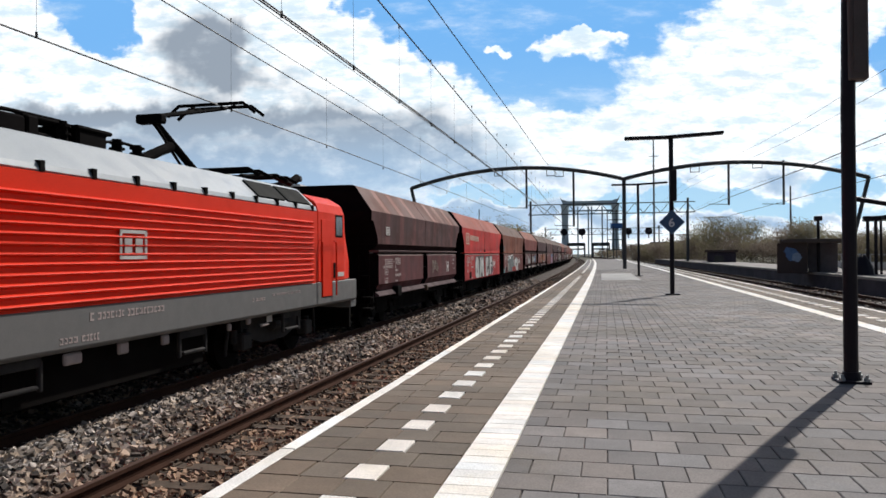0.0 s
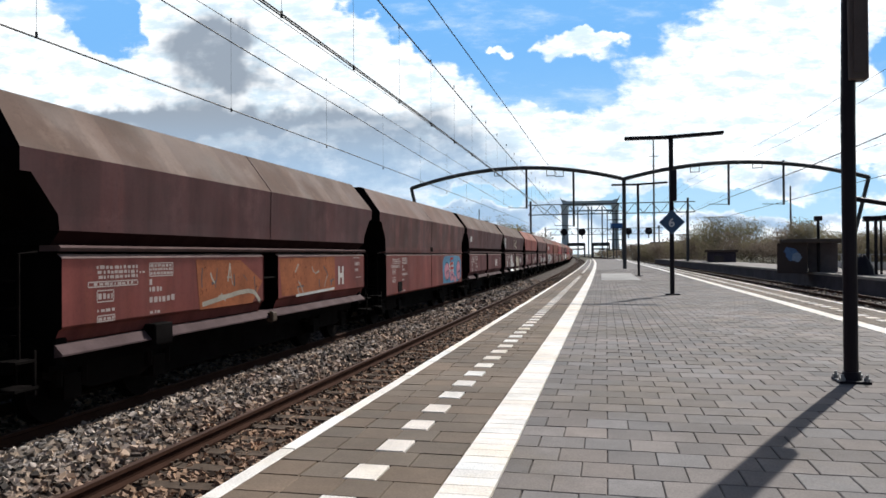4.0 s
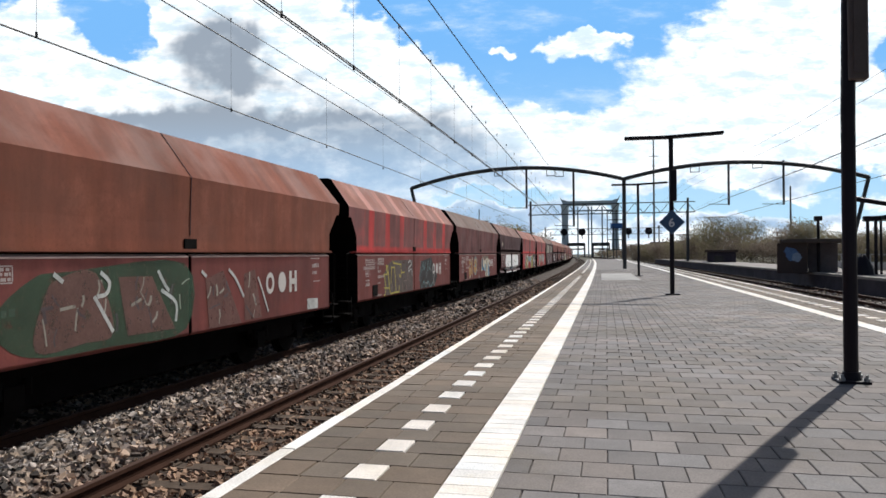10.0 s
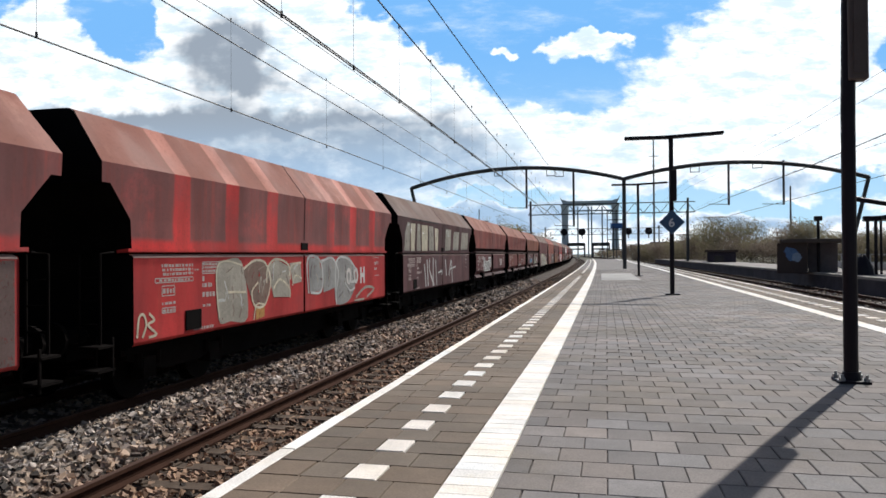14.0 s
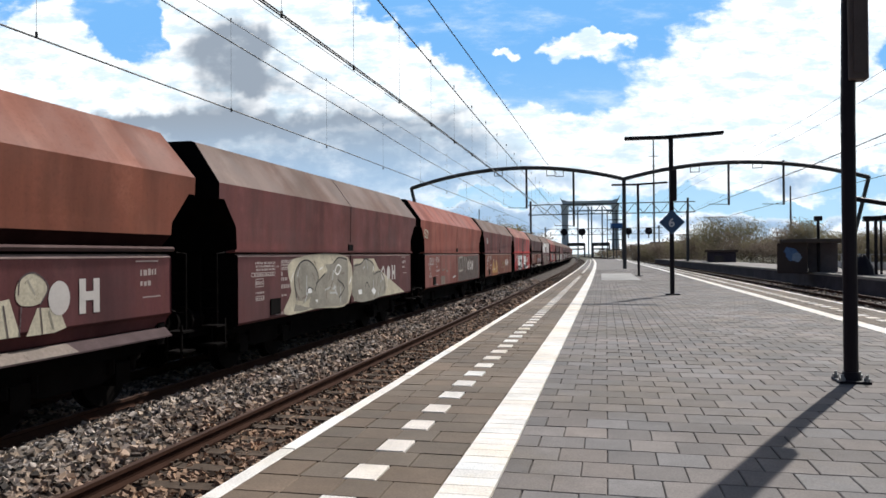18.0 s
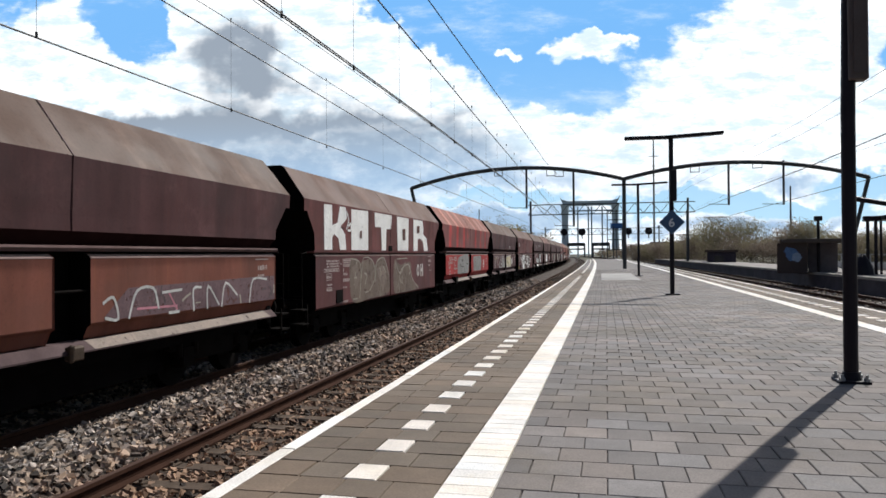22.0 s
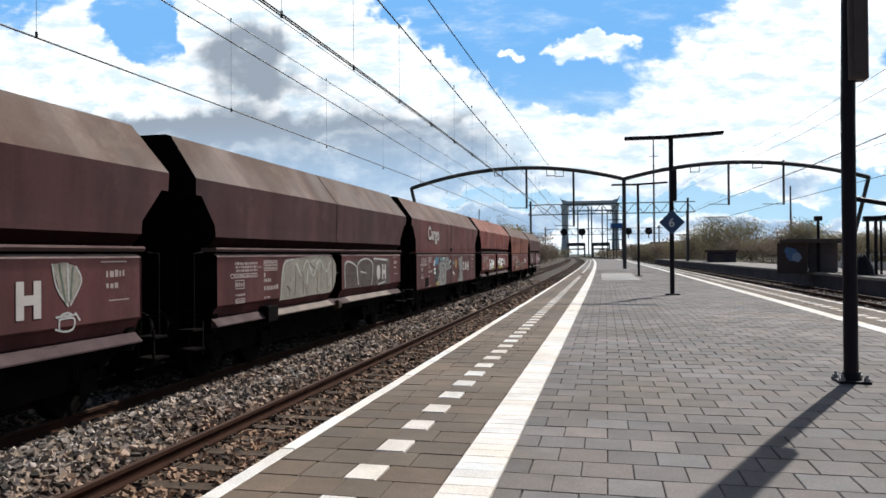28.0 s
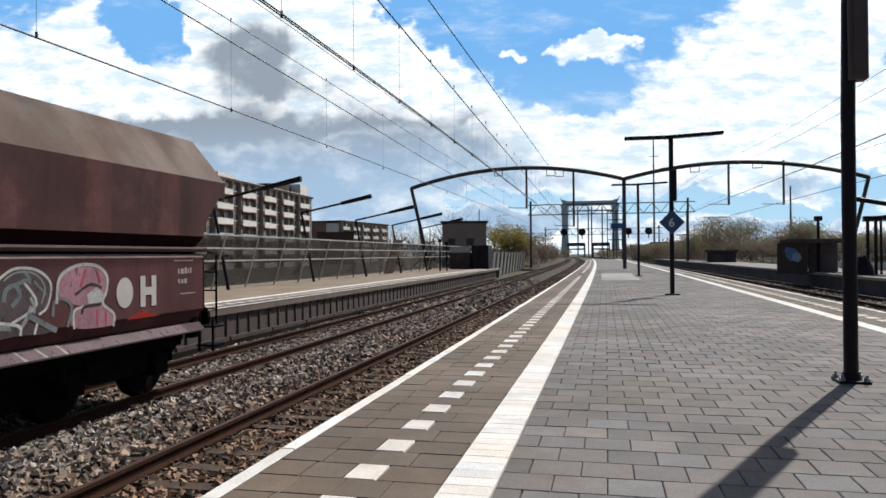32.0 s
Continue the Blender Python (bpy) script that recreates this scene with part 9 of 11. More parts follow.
wall.fill("taupe", 0, [(-3.95, 1.44), (-3.67, 1.43), (-3.67, 1.35), (-3.94, 1.35)], sharp=True)
wall.fill("white", 0, [(-2.76, 1.84), (-2.63, 1.85), (-2.59, 1.75), (-2.69, 1.59), (-2.75, 1.43)], sharp=True)
wall.fill("white", 0, [(-2.65, 1.60), (-2.46, 1.61), (-2.55, 1.19), (-2.75, 1.21), (-2.74, 1.30)], sharp=True)
wall.fill("white", 0, [(-2.46, 1.62), (-2.13, 1.59), (-2.01, 1.35), (-2.10, 1.20), (-2.28, 1.18), (-2.54, 1.20)], sharp=True)
wall.fill("soot", 1, [(-2.42, 1.49), (-2.33, 1.50), (-2.37, 1.22), (-2.45, 1.21)], sharp=True)
wall.fill("white", 1, [(-2.46, 1.79), (-2.38, 1.85), (-2.25, 1.81), (-2.27, 1.71), (-2.40, 1.66), (-2.47, 1.71)], sharp=True)
wall.fill("soot", 2, [(-2.42, 1.77), (-2.33, 1.80), (-2.31, 1.74), (-2.38, 1.71)], sharp=True)
wall.fill("white", 0, [(-2.09, 1.76), (-1.61, 1.81), (-1.59, 1.66), (-1.92, 1.57), (-1.99, 1.50), (-1.30, 1.72), (-1.03, 1.73), (-0.94, 1.54), (-0.96, 1.22), (-1.37, 1.21), (-1.96, 1.23), (-1.87, 1.30), (-1.97, 1.33), (-2.06, 1.53)], sharp=True)
wall.fill("yellow", 1, [(-1.95, 1.23), (-1.78, 1.27), (-1.27, 1.32), (-0.97, 1.38), (-0.98, 1.22), (-1.37, 1.21)], sharp=True)
wall.fill("yellow", 1, [(-2.74, 1.26), (-2.57, 1.27), (-2.58, 1.19), (-2.75, 1.21)], sharp=True)
wall.fill("yellow", 1, [(-2.32, 1.23), (-2.09, 1.23), (-2.11, 1.19), (-2.32, 1.19)], sharp=True)
wall.fill("yellow", 1, [(-1.30, 1.38), (-0.96, 1.54), (-0.96, 1.34), (-1.29, 1.30)], sharp=True)
wall.line("soot", 2, 0.032, [(-2.75, 1.84), (-2.59, 1.77), (-2.65, 1.60), (-2.73, 1.32), (-2.75, 1.21)])
wall.line("soot", 2, 0.032, [(-2.46, 1.61), (-2.54, 1.20)])
wall.line("soot", 2, 0.032, [(-2.63, 1.61), (-2.13, 1.60)])
wall.line("soot", 2, 0.032, [(-2.13, 1.61), (-2.01, 1.35), (-2.11, 1.19)])
wall.line("soot", 2, 0.032, [(-2.47, 1.71), (-2.45, 1.79), (-2.38, 1.85), (-2.25, 1.81), (-2.25, 1.71), (-2.40, 1.65), (-2.47, 1.71)])
wall.line("soot", 2, 0.032, [(-2.09, 1.75), (-1.61, 1.82), (-1.59, 1.67), (-1.92, 1.57)])
wall.line("soot", 2, 0.032, [(-1.59, 1.68), (-1.09, 1.78), (-0.91, 1.57), (-0.96, 1.22)])
wall.line("soot", 2, 0.032, [(-2.09, 1.77), (-2.06, 1.53), (-1.96, 1.32), (-2.06, 1.19)])
wall.line("soot", 2, 0.032, [(-1.94, 1.23), (-1.37, 1.21), (-0.96, 1.22)])
wall.line("soot", 2, 0.032, [(-1.92, 1.32), (-1.63, 1.40), (-1.32, 1.46)])
wall.line("soot", 2, 0.032, [(-1.92, 1.32), (-1.83, 1.28), (-1.43, 1.28), (-1.31, 1.44)])
wall.line("stone", 1, 0.03, [(-1.05, 1.79), (-0.84, 1.58)])
wall.line("stone", 1, 0.03, [(-2.14, 1.91), (-2.12, 1.87)])
wall.fill("white", 0, [(0.61, 1.66), (1.11, 1.84), (1.30, 1.84), (1.25, 1.69), (1.24, 1.22), (0.97, 1.22), (0.93, 1.53), (0.66, 1.48)], sharp=True)
wall.fill("white", 0, [(1.33, 1.84), (1.71, 1.85), (1.68, 1.22), (1.33, 1.23)], sharp=True)
wall.fill("white", 0, [(1.79, 1.84), (2.94, 1.80), (2.89, 1.64), (2.22, 1.65), (2.22, 1.56), (2.74, 1.52), (2.69, 1.41), (2.23, 1.41), (2.23, 1.33), (2.78, 1.29), (2.72, 1.21), (1.80, 1.23)], sharp=True)
wall.fill("yellow", 1, [(0.95, 1.42), (1.25, 1.43), (1.24, 1.22), (0.97, 1.22)], sharp=True)
wall.fill("yellow", 1, [(1.33, 1.43), (1.69, 1.42), (1.68, 1.22), (1.33, 1.23)], sharp=True)
wall.fill("yellow", 1, [(1.80, 1.33), (2.76, 1.29), (2.72, 1.21), (1.80, 1.23)], sharp=True)
wall.line("soot", 2, 0.03, [(0.61, 1.66), (1.11, 1.84), (1.30, 1.84), (1.24, 1.22)])
wall.line("soot", 2, 0.03, [(0.66, 1.48), (0.93, 1.53), (0.97, 1.22)])
wall.line("soot", 2, 0.03, [(1.33, 1.85), (1.33, 1.23)])
wall.line("soot", 2, 0.03, [(1.72, 1.85), (1.69, 1.21)])
wall.line("soot", 2, 0.03, [(1.79, 1.84), (2.94, 1.80), (2.89, 1.64), (2.22, 1.65)])
wall.line("soot", 2, 0.03, [(2.22, 1.56), (2.74, 1.52), (2.69, 1.41), (2.23, 1.41)])
wall.line("soot", 2, 0.03, [(2.78, 1.29), (2.72, 1.21), (1.80, 1.23)])
wall.line("stone", 1, 0.028, [(0.55, 1.63), (1.07, 1.87), (1.57, 1.89)])
wall.line("stone", 1, 0.028, [(1.13, 1.92), (1.17, 1.88)])
wall.line("stone", 1, 0.028, [(0.37, 1.22), (0.70, 1.22)])
wall.close()
wall = Wall(wagons[36])
wall.fill("soot", 0, [(-2.92, 1.6), (-2.26, 1.48), (-1.28, 1.71), (-1.0, 1.43), (-1.78, 1.12), (-2.48, 1.17)])
wall.line("cream", 2, 0.05, [(-3.17, 1.6), (-3.16, 0.93)])
wall.line("cream", 2, 0.05, [(-3.12, 1.59), (-2.7, 1.39), (-2.63, 1.18), (-2.34, 1.13), (-2.11, 1.15), (-2.02, 0.97)])
wall.line("cream", 2, 0.05, [(-2.77, 1.87), (-2.58, 1.66), (-2.26, 1.48), (-1.76, 1.46)])
wall.line("cream", 2, 0.045, [(-2.77, 1.9), (-2.38, 1.76), (-2.24, 1.53)])
wall.line("cream", 2, 0.05, [(-1.97, 1.81), (-2.05, 1.64), (-1.79, 1.46), (-1.28, 1.68), (-1.07, 1.56), (-0.92, 1.28), (-0.2, 1.31)])
wall.fill("yellow", 1, [(-3.11, 1.21), (-2.75, 1.19), (-2.52, 0.96), (-3.05, 0.93)])
wall.line("olive", 1, 0.06, [(-1.91, 1.41), (-1.75, 1.01)])
wall.line("stone", 2, 0.05, [(-1.66, 1.4), (-1.5, 1.05), (-1.26, 0.93)])
wall.line("olive", 1, 0.05, [(-2.49, 1.82), (-2.4, 1.6)])
wall.line("silver", 0, 0.03, [(-5.02, 3.03), (-4.8, 3.07), (-4.76, 2.94)])
wall.line("silver", 0, 0.05, [(3.87, 1.97), (4.11, 2.0)])
wall.fill("umber", 0, [(0.70, 1.42), (1.22, 1.59), (2.06, 1.47), (2.35, 1.03), (1.89, 0.84), (0.85, 0.99)])
wall.line("stone", 1, 0.03, [(0.18, 0.90), (0.24, 1.12), (0.43, 1.22)])
wall.line("stone", 1, 0.03, [(0.24, 0.98), (0.39, 0.98)])
wall.line("stone", 1, 0.03, [(0.74, 1.33), (0.99, 1.52), (1.38, 1.54)])
wall.line("stone", 1, 0.03, [(1.30, 1.41), (1.23, 0.99)])
wall.line("stone", 1, 0.03, [(1.54, 1.47), (1.80, 1.18), (1.55, 0.88)])
wall.line("stone", 1, 0.03, [(2.27, 1.58), (2.29, 1.33)])
wall.line("stone", 1, 0.03, [(0.85, 1.20), (1.07, 1.09), (1.38, 1.19)])
wall.line("stone", 1, 0.03, [(1.89, 1.27), (2.11, 1.00)])
wall.fill("ochre", 0, [(0.23, 1.31), (0.40, 1.55), (0.49, 1.35)], sharp=True)
wall.close()
wall = Wall(wagons[37])
wall.line("silver", 0, 0.05, [(-3.93, 1.52), (-3.75, 1.42), (-3.56, 1.59), (-3.49, 1.67), (-3.46, 1.31)])
wall.line("silver", 0, 0.05, [(-3.92, 1.47), (-3.75, 1.6), (-3.65, 1.64)])
wall.line("silver", 0, 0.05, [(-3.4, 1.67), (-3.39, 1.27), (-3.2, 1.3), (-3.19, 1.62)])
wall.line("silver", 0, 0.05, [(-3.12, 1.62), (-2.96, 1.76)])
wall.line("silver", 1, 0.045, [(-3.06, 1.43), (-2.82, 1.57), (-2.8, 1.66)])
wall.line("silver", 1, 0.05, [(-2.92, 1.48), (-2.56, 1.41), (-2.75, 1.25), (-2.95, 1.27)])
wall.line("silver", 0, 0.05, [(-3.75, 1.8), (-3.7, 1.69)])
wall.line("silver", 0, 0.03, [(1.77, 1.81), (1.97, 1.54), (1.6, 1.35)])
wall.sill("taupe", -4.39, -3.56)
wall.close()
wall = Wall(wagons[37])
wall.fill("rose", 0, [(0.41, 1.56), (0.35, 1.71), (0.41, 1.86), (0.60, 1.97), (0.85, 1.99), (1.12, 1.91), (1.29, 1.75), (1.30, 1.58), (1.21, 1.50), (1.13, 1.36), (1.07, 1.33), (1.08, 1.19), (0.71, 1.18), (0.47, 1.20), (0.41, 1.31)])
wall.fill("coral", 1, [(0.91, 1.58), (1.07, 1.62), (1.13, 1.49), (1.07, 1.35), (0.94, 1.34), (0.89, 1.44)])
wall.line("silver", 1, 0.04, [(0.47, 1.20), (0.42, 1.34), (0.49, 1.51), (0.37, 1.65), (0.37, 1.80), (0.55, 1.93), (0.85, 1.98), (1.12, 1.91), (1.30, 1.73), (1.29, 1.55), (1.19, 1.49)])
wall.line("silver", 2, 0.03, [(0.75, 1.49), (0.86, 1.58), (1.07, 1.62), (1.14, 1.58)])
wall.line("soot", 2, 0.028, [(0.76, 1.67), (0.74, 1.59), (0.86, 1.62), (1.02, 1.65), (1.15, 1.60)])
wall.line("soot", 2, 0.03, [(0.81, 1.35), (1.02, 1.31), (1.18, 1.39), (1.19, 1.49)])
wall.line("coral", 1, 0.035, [(0.49, 1.32), (0.66, 1.28), (0.92, 1.24)])
wall.line("coral", 1, 0.035, [(0.49, 1.25), (0.81, 1.20)])
wall.line("coral", 1, 0.03, [(0.56, 1.37), (0.61, 1.49)])
wall.line("silver", 2, 0.03, [(1.07, 1.33), (1.09, 1.19)])
wall.fill("slate", 0, [(1.37, 1.65), (1.46, 1.84), (1.69, 1.94), (1.97, 1.92), (2.17, 1.76), (2.14, 1.53), (1.98, 1.42), (1.83, 1.35), (2.21, 1.22), (2.08, 1.20), (1.71, 1.22), (1.35, 1.20), (1.21, 1.21), (1.27, 1.40), (1.46, 1.48)])
wall.line("silver", 1, 0.028, [(1.45, 1.83), (1.66, 1.94), (1.97, 1.92), (2.18, 1.76), (2.13, 1.51), (2.01, 1.43)])
wall.line("grey", 1, 0.018, [(1.52, 1.82), (1.69, 1.90), (1.94, 1.88), (2.09, 1.73), (2.04, 1.55)])
wall.line("steel", 1, 0.05, [(1.52, 1.61), (1.55, 1.72), (1.67, 1.76), (1.73, 1.65), (1.64, 1.55)])
wall.line("silver", 1, 0.032, [(1.21, 1.21), (1.27, 1.38), (1.70, 1.33), (1.74, 1.23)])
wall.line("grey", 1, 0.02, [(1.35, 1.22), (1.38, 1.31), (1.61, 1.29)])
wall.line("steel", 1, 0.06, [(1.86, 1.42), (2.25, 1.23)])
wall.line("silver", 1, 0.03, [(1.94, 1.22), (1.98, 1.34)])
wall.fill("rose", 0, [(2.31, 1.62), (2.34, 1.83), (2.61, 1.96), (2.94, 1.95), (3.12, 1.82), (3.10, 1.65), (3.06, 1.51), (2.76, 1.47), (2.48, 1.52)])
wall.fill("rose", 0, [(2.55, 1.22), (2.55, 1.42), (2.76, 1.47), (3.10, 1.45), (3.26, 1.31), (3.22, 1.19)])
wall.fill("silver", 1, [(2.76, 1.60), (2.94, 1.69), (3.06, 1.61), (3.02, 1.50), (2.80, 1.49)], sharp=True)
wall.line("coral", 1, 0.035, [(2.75, 1.90), (2.67, 1.72)])
wall.line("coral", 1, 0.035, [(2.95, 1.89), (3.00, 1.75)])
wall.line("coral", 1, 0.03, [(2.95, 1.40), (2.95, 1.22)])
wall.line("coral", 1, 0.03, [(3.11, 1.38), (3.11, 1.22)])
wall.line("silver", 1, 0.038, [(2.27, 1.54), (2.32, 1.83), (2.61, 1.96), (2.94, 1.95), (3.13, 1.82), (3.12, 1.63), (3.05, 1.48), (3.26, 1.33), (3.25, 1.19)])
wall.line("silver", 1, 0.03, [(2.55, 1.22), (2.55, 1.42), (2.71, 1.46)])
wall.line("soot", 2, 0.03, [(2.58, 1.62), (2.83, 1.73), (3.02, 1.68)])
wall.line("soot", 2, 0.032, [(2.68, 1.39), (2.73, 1.46), (2.99, 1.47)])
wall.line("steel", 1, 0.04, [(2.21, 1.40), (2.24, 1.55), (2.37, 1.58), (2.51, 1.48), (2.45, 1.26)])
wall.fill("red_line", 0, [(3.37, 1.74), (3.47, 1.74), (3.45, 1.48), (3.39, 1.46)], sharp=True)
wall.fill("ochre", 0, [(-0.85, 1.79), (-0.80, 1.86), (-0.65, 1.79), (-0.57, 1.71), (-0.72, 1.65)], sharp=True)
wall.line("ochre", 0, 0.03, [(-0.57, 1.72), (-0.48, 1.78), (-0.41, 1.68), (-0.47, 1.54), (-0.61, 1.51)])
wall.line("ochre", 0, 0.03, [(-0.68, 1.65), (-0.72, 1.57), (-0.62, 1.45), (-0.37, 1.39)])
wall.line("taupe", 0, 0.05, [(-1.15, 1.74), (-1.04, 1.67), (-0.94, 1.75)])
wall.line("taupe", 0, 0.05, [(-1.03, 1.65), (-0.99, 1.54), (-1.09, 1.53), (-1.01, 1.44)])
wall.line("ochre", 0, 0.03, [(-0.93, 1.88), (-0.79, 1.82)])
wall.line("ochre", 0, 0.03, [(-0.59, 1.92), (-0.62, 1.84)])
wall.line("taupe", 0, 0.04, [(-1.31, 1.70), (-1.26, 1.68)])
wall.line("taupe", 0, 0.03, [(-1.50, 1.36), (-1.38, 1.30)])
wall.fill("red_line", 0, [(3.51, 1.23), (3.84, 1.34), (4.23, 1.23), (3.73, 1.23)])
wall.sill("mauve", 0.34, 4.94)
wall.sill("stone", 1.72, 1.83)
wall.sill("stone", 2.02, 2.13)
wall.sill("stone", 2.34, 2.45)
wall.close()
bars = Shape()
rr = random.Random(4)
y = -4.29
while y < -1.95:
    d = rr.uniform(0.20, 0.26)
    bars.box((1.465, y + d / 2, 2.83 - 0.015 * (y + 3.0)), (0.006, d, 0.24))
    y += d + 0.085
GOLD = plain("dull_gold_lettering", (0.56, 0.36, 0.28), 0.7, vary=0.3)
tagged(part("data_field", bars, GOLD, wagons[1], "faded maker's name as pale bars"), kind="stuff")
emblem = tagged(part("emblem", EMBLEM, None, wagons[1], "faded framed emblem", m=Matrix.Translation((0, -4.92, 2.79)) @ Matrix.Diagonal((1, 2.0, 1.5, 1))), kind="stuff")
emblem.material_slots[0].link = "OBJECT"
emblem.material_slots[0].material = GOLD
white_panel = Shape()
for a, b in ((-2.95, -0.31), (0.31, 3.7)):
    white_panel.face([(1.409, a, 1.209), (1.409, b, 1.209), (1.339, b, 1.06), (1.339, a, 1.06)])
white_panel.face([(1.4545, -3.3, 1.5), (1.4545, -2.95, 1.24), (1.4545, -0.31, 1.24), (1.4545, -0.31, 2.03), (1.4545, -2.9, 2.03)])
white_panel.face([(1.4545, 4.15, 1.55), (1.4545, 3.6, 2.03), (1.4545, 0.31, 2.03), (1.4545, 0.31, 1.24), (1.4545, 3.7, 1.24)])
white_panel.face([(1.474, -2.9, 0.93), (1.474, 2.7, 0.93), (1.474, 2.7, 0.88), (1.474, -2.9, 0.88)])
tagged(part("graffiti", white_panel, SPRAY["white"], wagons[14], "large white painted hexagon"), kind="stuff")
scrawl = Shape()
for q in ([(-2.9, 1.35), (-2.3, 1.5), (-1.9, 1.42), (-1.5, 1.58), (-0.5, 1.5)], [(-2.0, 1.4), (-1.7, 1.3), (-1.6, 1.5)], [(0.4, 1.5), (1.2, 1.55), (1.5, 1.7), (1.7, 1.5), (2.7, 1.52)], [(1.3, 1.45), (1.6, 1.4), (1.9, 1.6)]):
    ribbon(scrawl, smooth(q, 2), 1.4575, 0.028)
tagged(part("graffiti", scrawl, SPRAY["black"], wagons[14], "thin black scrawl"), kind="stuff")


def motions():
    """The train runs along its track from far to near."""
    def place(s):
        x, y, a = along(TRAIN_AXIS, s)
        return Matrix.Translation((x, y, RAIL)) @ Matrix.Rotation(a, 4, "Z")

    for k, wagon in enumerate(wagons):
        walk(wagon, [(float(t), place(centres[k] - run)) for t, run in enumerate(RUN)])
    walk(loco, [(float(t), place(FIRST - 10.7 - run)) for t, run in enumerate(RUN)])
    walk(backdrop, [(0.0, SKY_POSE), (32.0, SKY_POSE @ pose(0, 0, 0, -0.35, 0, -1.2))])
    walk(cloud_bank, [(0.0, SKY_POSE), (32.0, SKY_POSE @ pose(0, 0, 0, -0.5, 0, -3.3))])


# ---- sky with drifting clouds ----
SKY_POSE = Matrix.Translation((0, 0, EYE)) @ Matrix.Rotation(YAW, 4, "Z")


def dome(name, radius, low, high, side, material, label):
    s = Shape()
    rings = []
    for j in range(9):
        e = radians(low + (high - low) * j / 8)
        rings.append([(radius * math.sin(a) * math.cos(e), radius * math.cos(a) * math.cos(e), radius * math.sin(e)) for a in (radians(-side + 2 * side * i / 24) for i in range(25))])
    s.loft(rings, caps=False, close=False)
    ob = setting(name, s, material, label, "sky")
    ob.matrix_basis = SKY_POSE
    return ob


BACK_SKY = sky_patch("sky_backdrop", [(168, 284, 46, 16), (215, 302, 40, 9), (70, 285, 18, 8), (-60, 215, 120, 36)],
                     [(60, 385, 210, 150), (250, 395, 120, 105), (-60, 380, 140, 120), (-380, 380, 330, 120), (620, 270, 30, 50), (300, 75, 110, 14), (60, 80, 90, 12), (480, 62, 140, 16), (560, 100, 60, 20), (130, 235, 90, 30)],
                     [(-190, 150, 230, 46), (40, 100, 110, 16), (280, 85, 80, 16), (500, 100, 70, 14), (-420, 170, 230, 40), (90, 50, 120, 12), (400, 40, 200, 14), (-150, 70, 200, 30), (-90, 130, 150, 40), (-200, 140, 200, 40), (60, 62, 110, 14), (430, 62, 90, 9)], 0.40, 0.17, False)
BANK_SKY = sky_patch("cloud_bank", [(-590, 285, 90, 80), (-385, 350, 48, 60), (-560, 230, 150, 60), (-270, 330, 130, 95), (-180, 265, 80, 60), (-90, 255, 60, 34), (-330, 205, 300, 45), (-40, 205, 70, 22)],
                     [(-462, 345, 46, 46)], [(-335, 290, 62, 46), (-320, 300, 40, 30), (-290, 245, 60, 20), (-215, 150, 230, 42), (-120, 125, 130, 34), (-470, 190, 130, 18), (-230, 160, 240, 46)], -0.42, 0.13, True)
backdrop = dome("backdrop", 3500, -2.5, 27, 44, BACK_SKY, "bright partly cloudy spring sky")
cloud_bank = dome("cloud_bank", 3300, 3.0, 27, 44, BANK_SKY, "drifting white cumulus clouds with grey bellies")


# ---- portals, posts and wires ----
def arc(x0, x1, z0, z1, rise, n=18):
    return [(x0 + (x1 - x0) * k / n, 0, z0 + (z1 - z0) * k / n + rise * (1 - (2 * k / n - 1) ** 2)) for k in range(n + 1)]


portal = thing("catenary_portal", "dark steel catenary portal with two shallow arches", "catenary portal", pose(0, 62.7, 0, 0, 0, 0.9))
part("column", Shape().tube([(1.05, 0, 0), (1.05, 0, 7.6)], 0.16, 12), STEEL, portal)
part("arch", Shape().tube(arc(1.05, -17.3, 7.5, 7.2, 1.35), 0.17, 10), STEEL, portal, "curved steel tube")
part("arch", Shape().tube(arc(1.05, 19.65, 7.5, 7.1, 1.3), 0.17, 10), STEEL, portal, "curved steel tube")
part("leg", Shape().tube([(-17.3, 0, 7.25), (-15.6, 0, -0.2)], 0.15, 10), STEEL, portal, "outward-leaning leg")
part("leg", Shape().tube([(19.65, 0, 7.15), (17.9, 0, -0.2)], 0.15, 10), STEEL, portal, "outward-leaning leg")
for x, zb in ((-7.08, 5.2), (-3.1, 3.6), (9.3, 5.15), (13.45, 5.08)):
    k = (1.05 - x) / 18.35 if x < 1 else (x - 1.05) / 18.6
    zt = 7.45 + 1.33 * (1 - (2 * k - 1) ** 2)
    drop = part("drop_tube", Shape().tube([(x, 0, zt), (x, 0, zb)], 0.09, 8), STEEL, portal)
    part("arm", Shape().tube([(x, 0, zb + 0.05), (x - 1.6, -0.02, zb + 0.1)], 0.03, 6), STEEL, drop)
for x in (-9.5, -5.0, -4.3, 6.7, 11.5):
    k = (1.05 - x) / 18.35 if x < 1 else (x - 1.05) / 18.6
    zt = 7.3 + 1.33 * (1 - (2 * k - 1) ** 2)
    part("wire_hanger", Shape().box((x - 0.35, 0, zt - 0.28), (0.05, 0.05, 0.55)).box((x + 0.35, 0, zt - 0.28), (0.05, 0.05, 0.55)).box((x, 0, zt - 0.52), (0.75, 0.06, 0.06)), STEEL, portal)


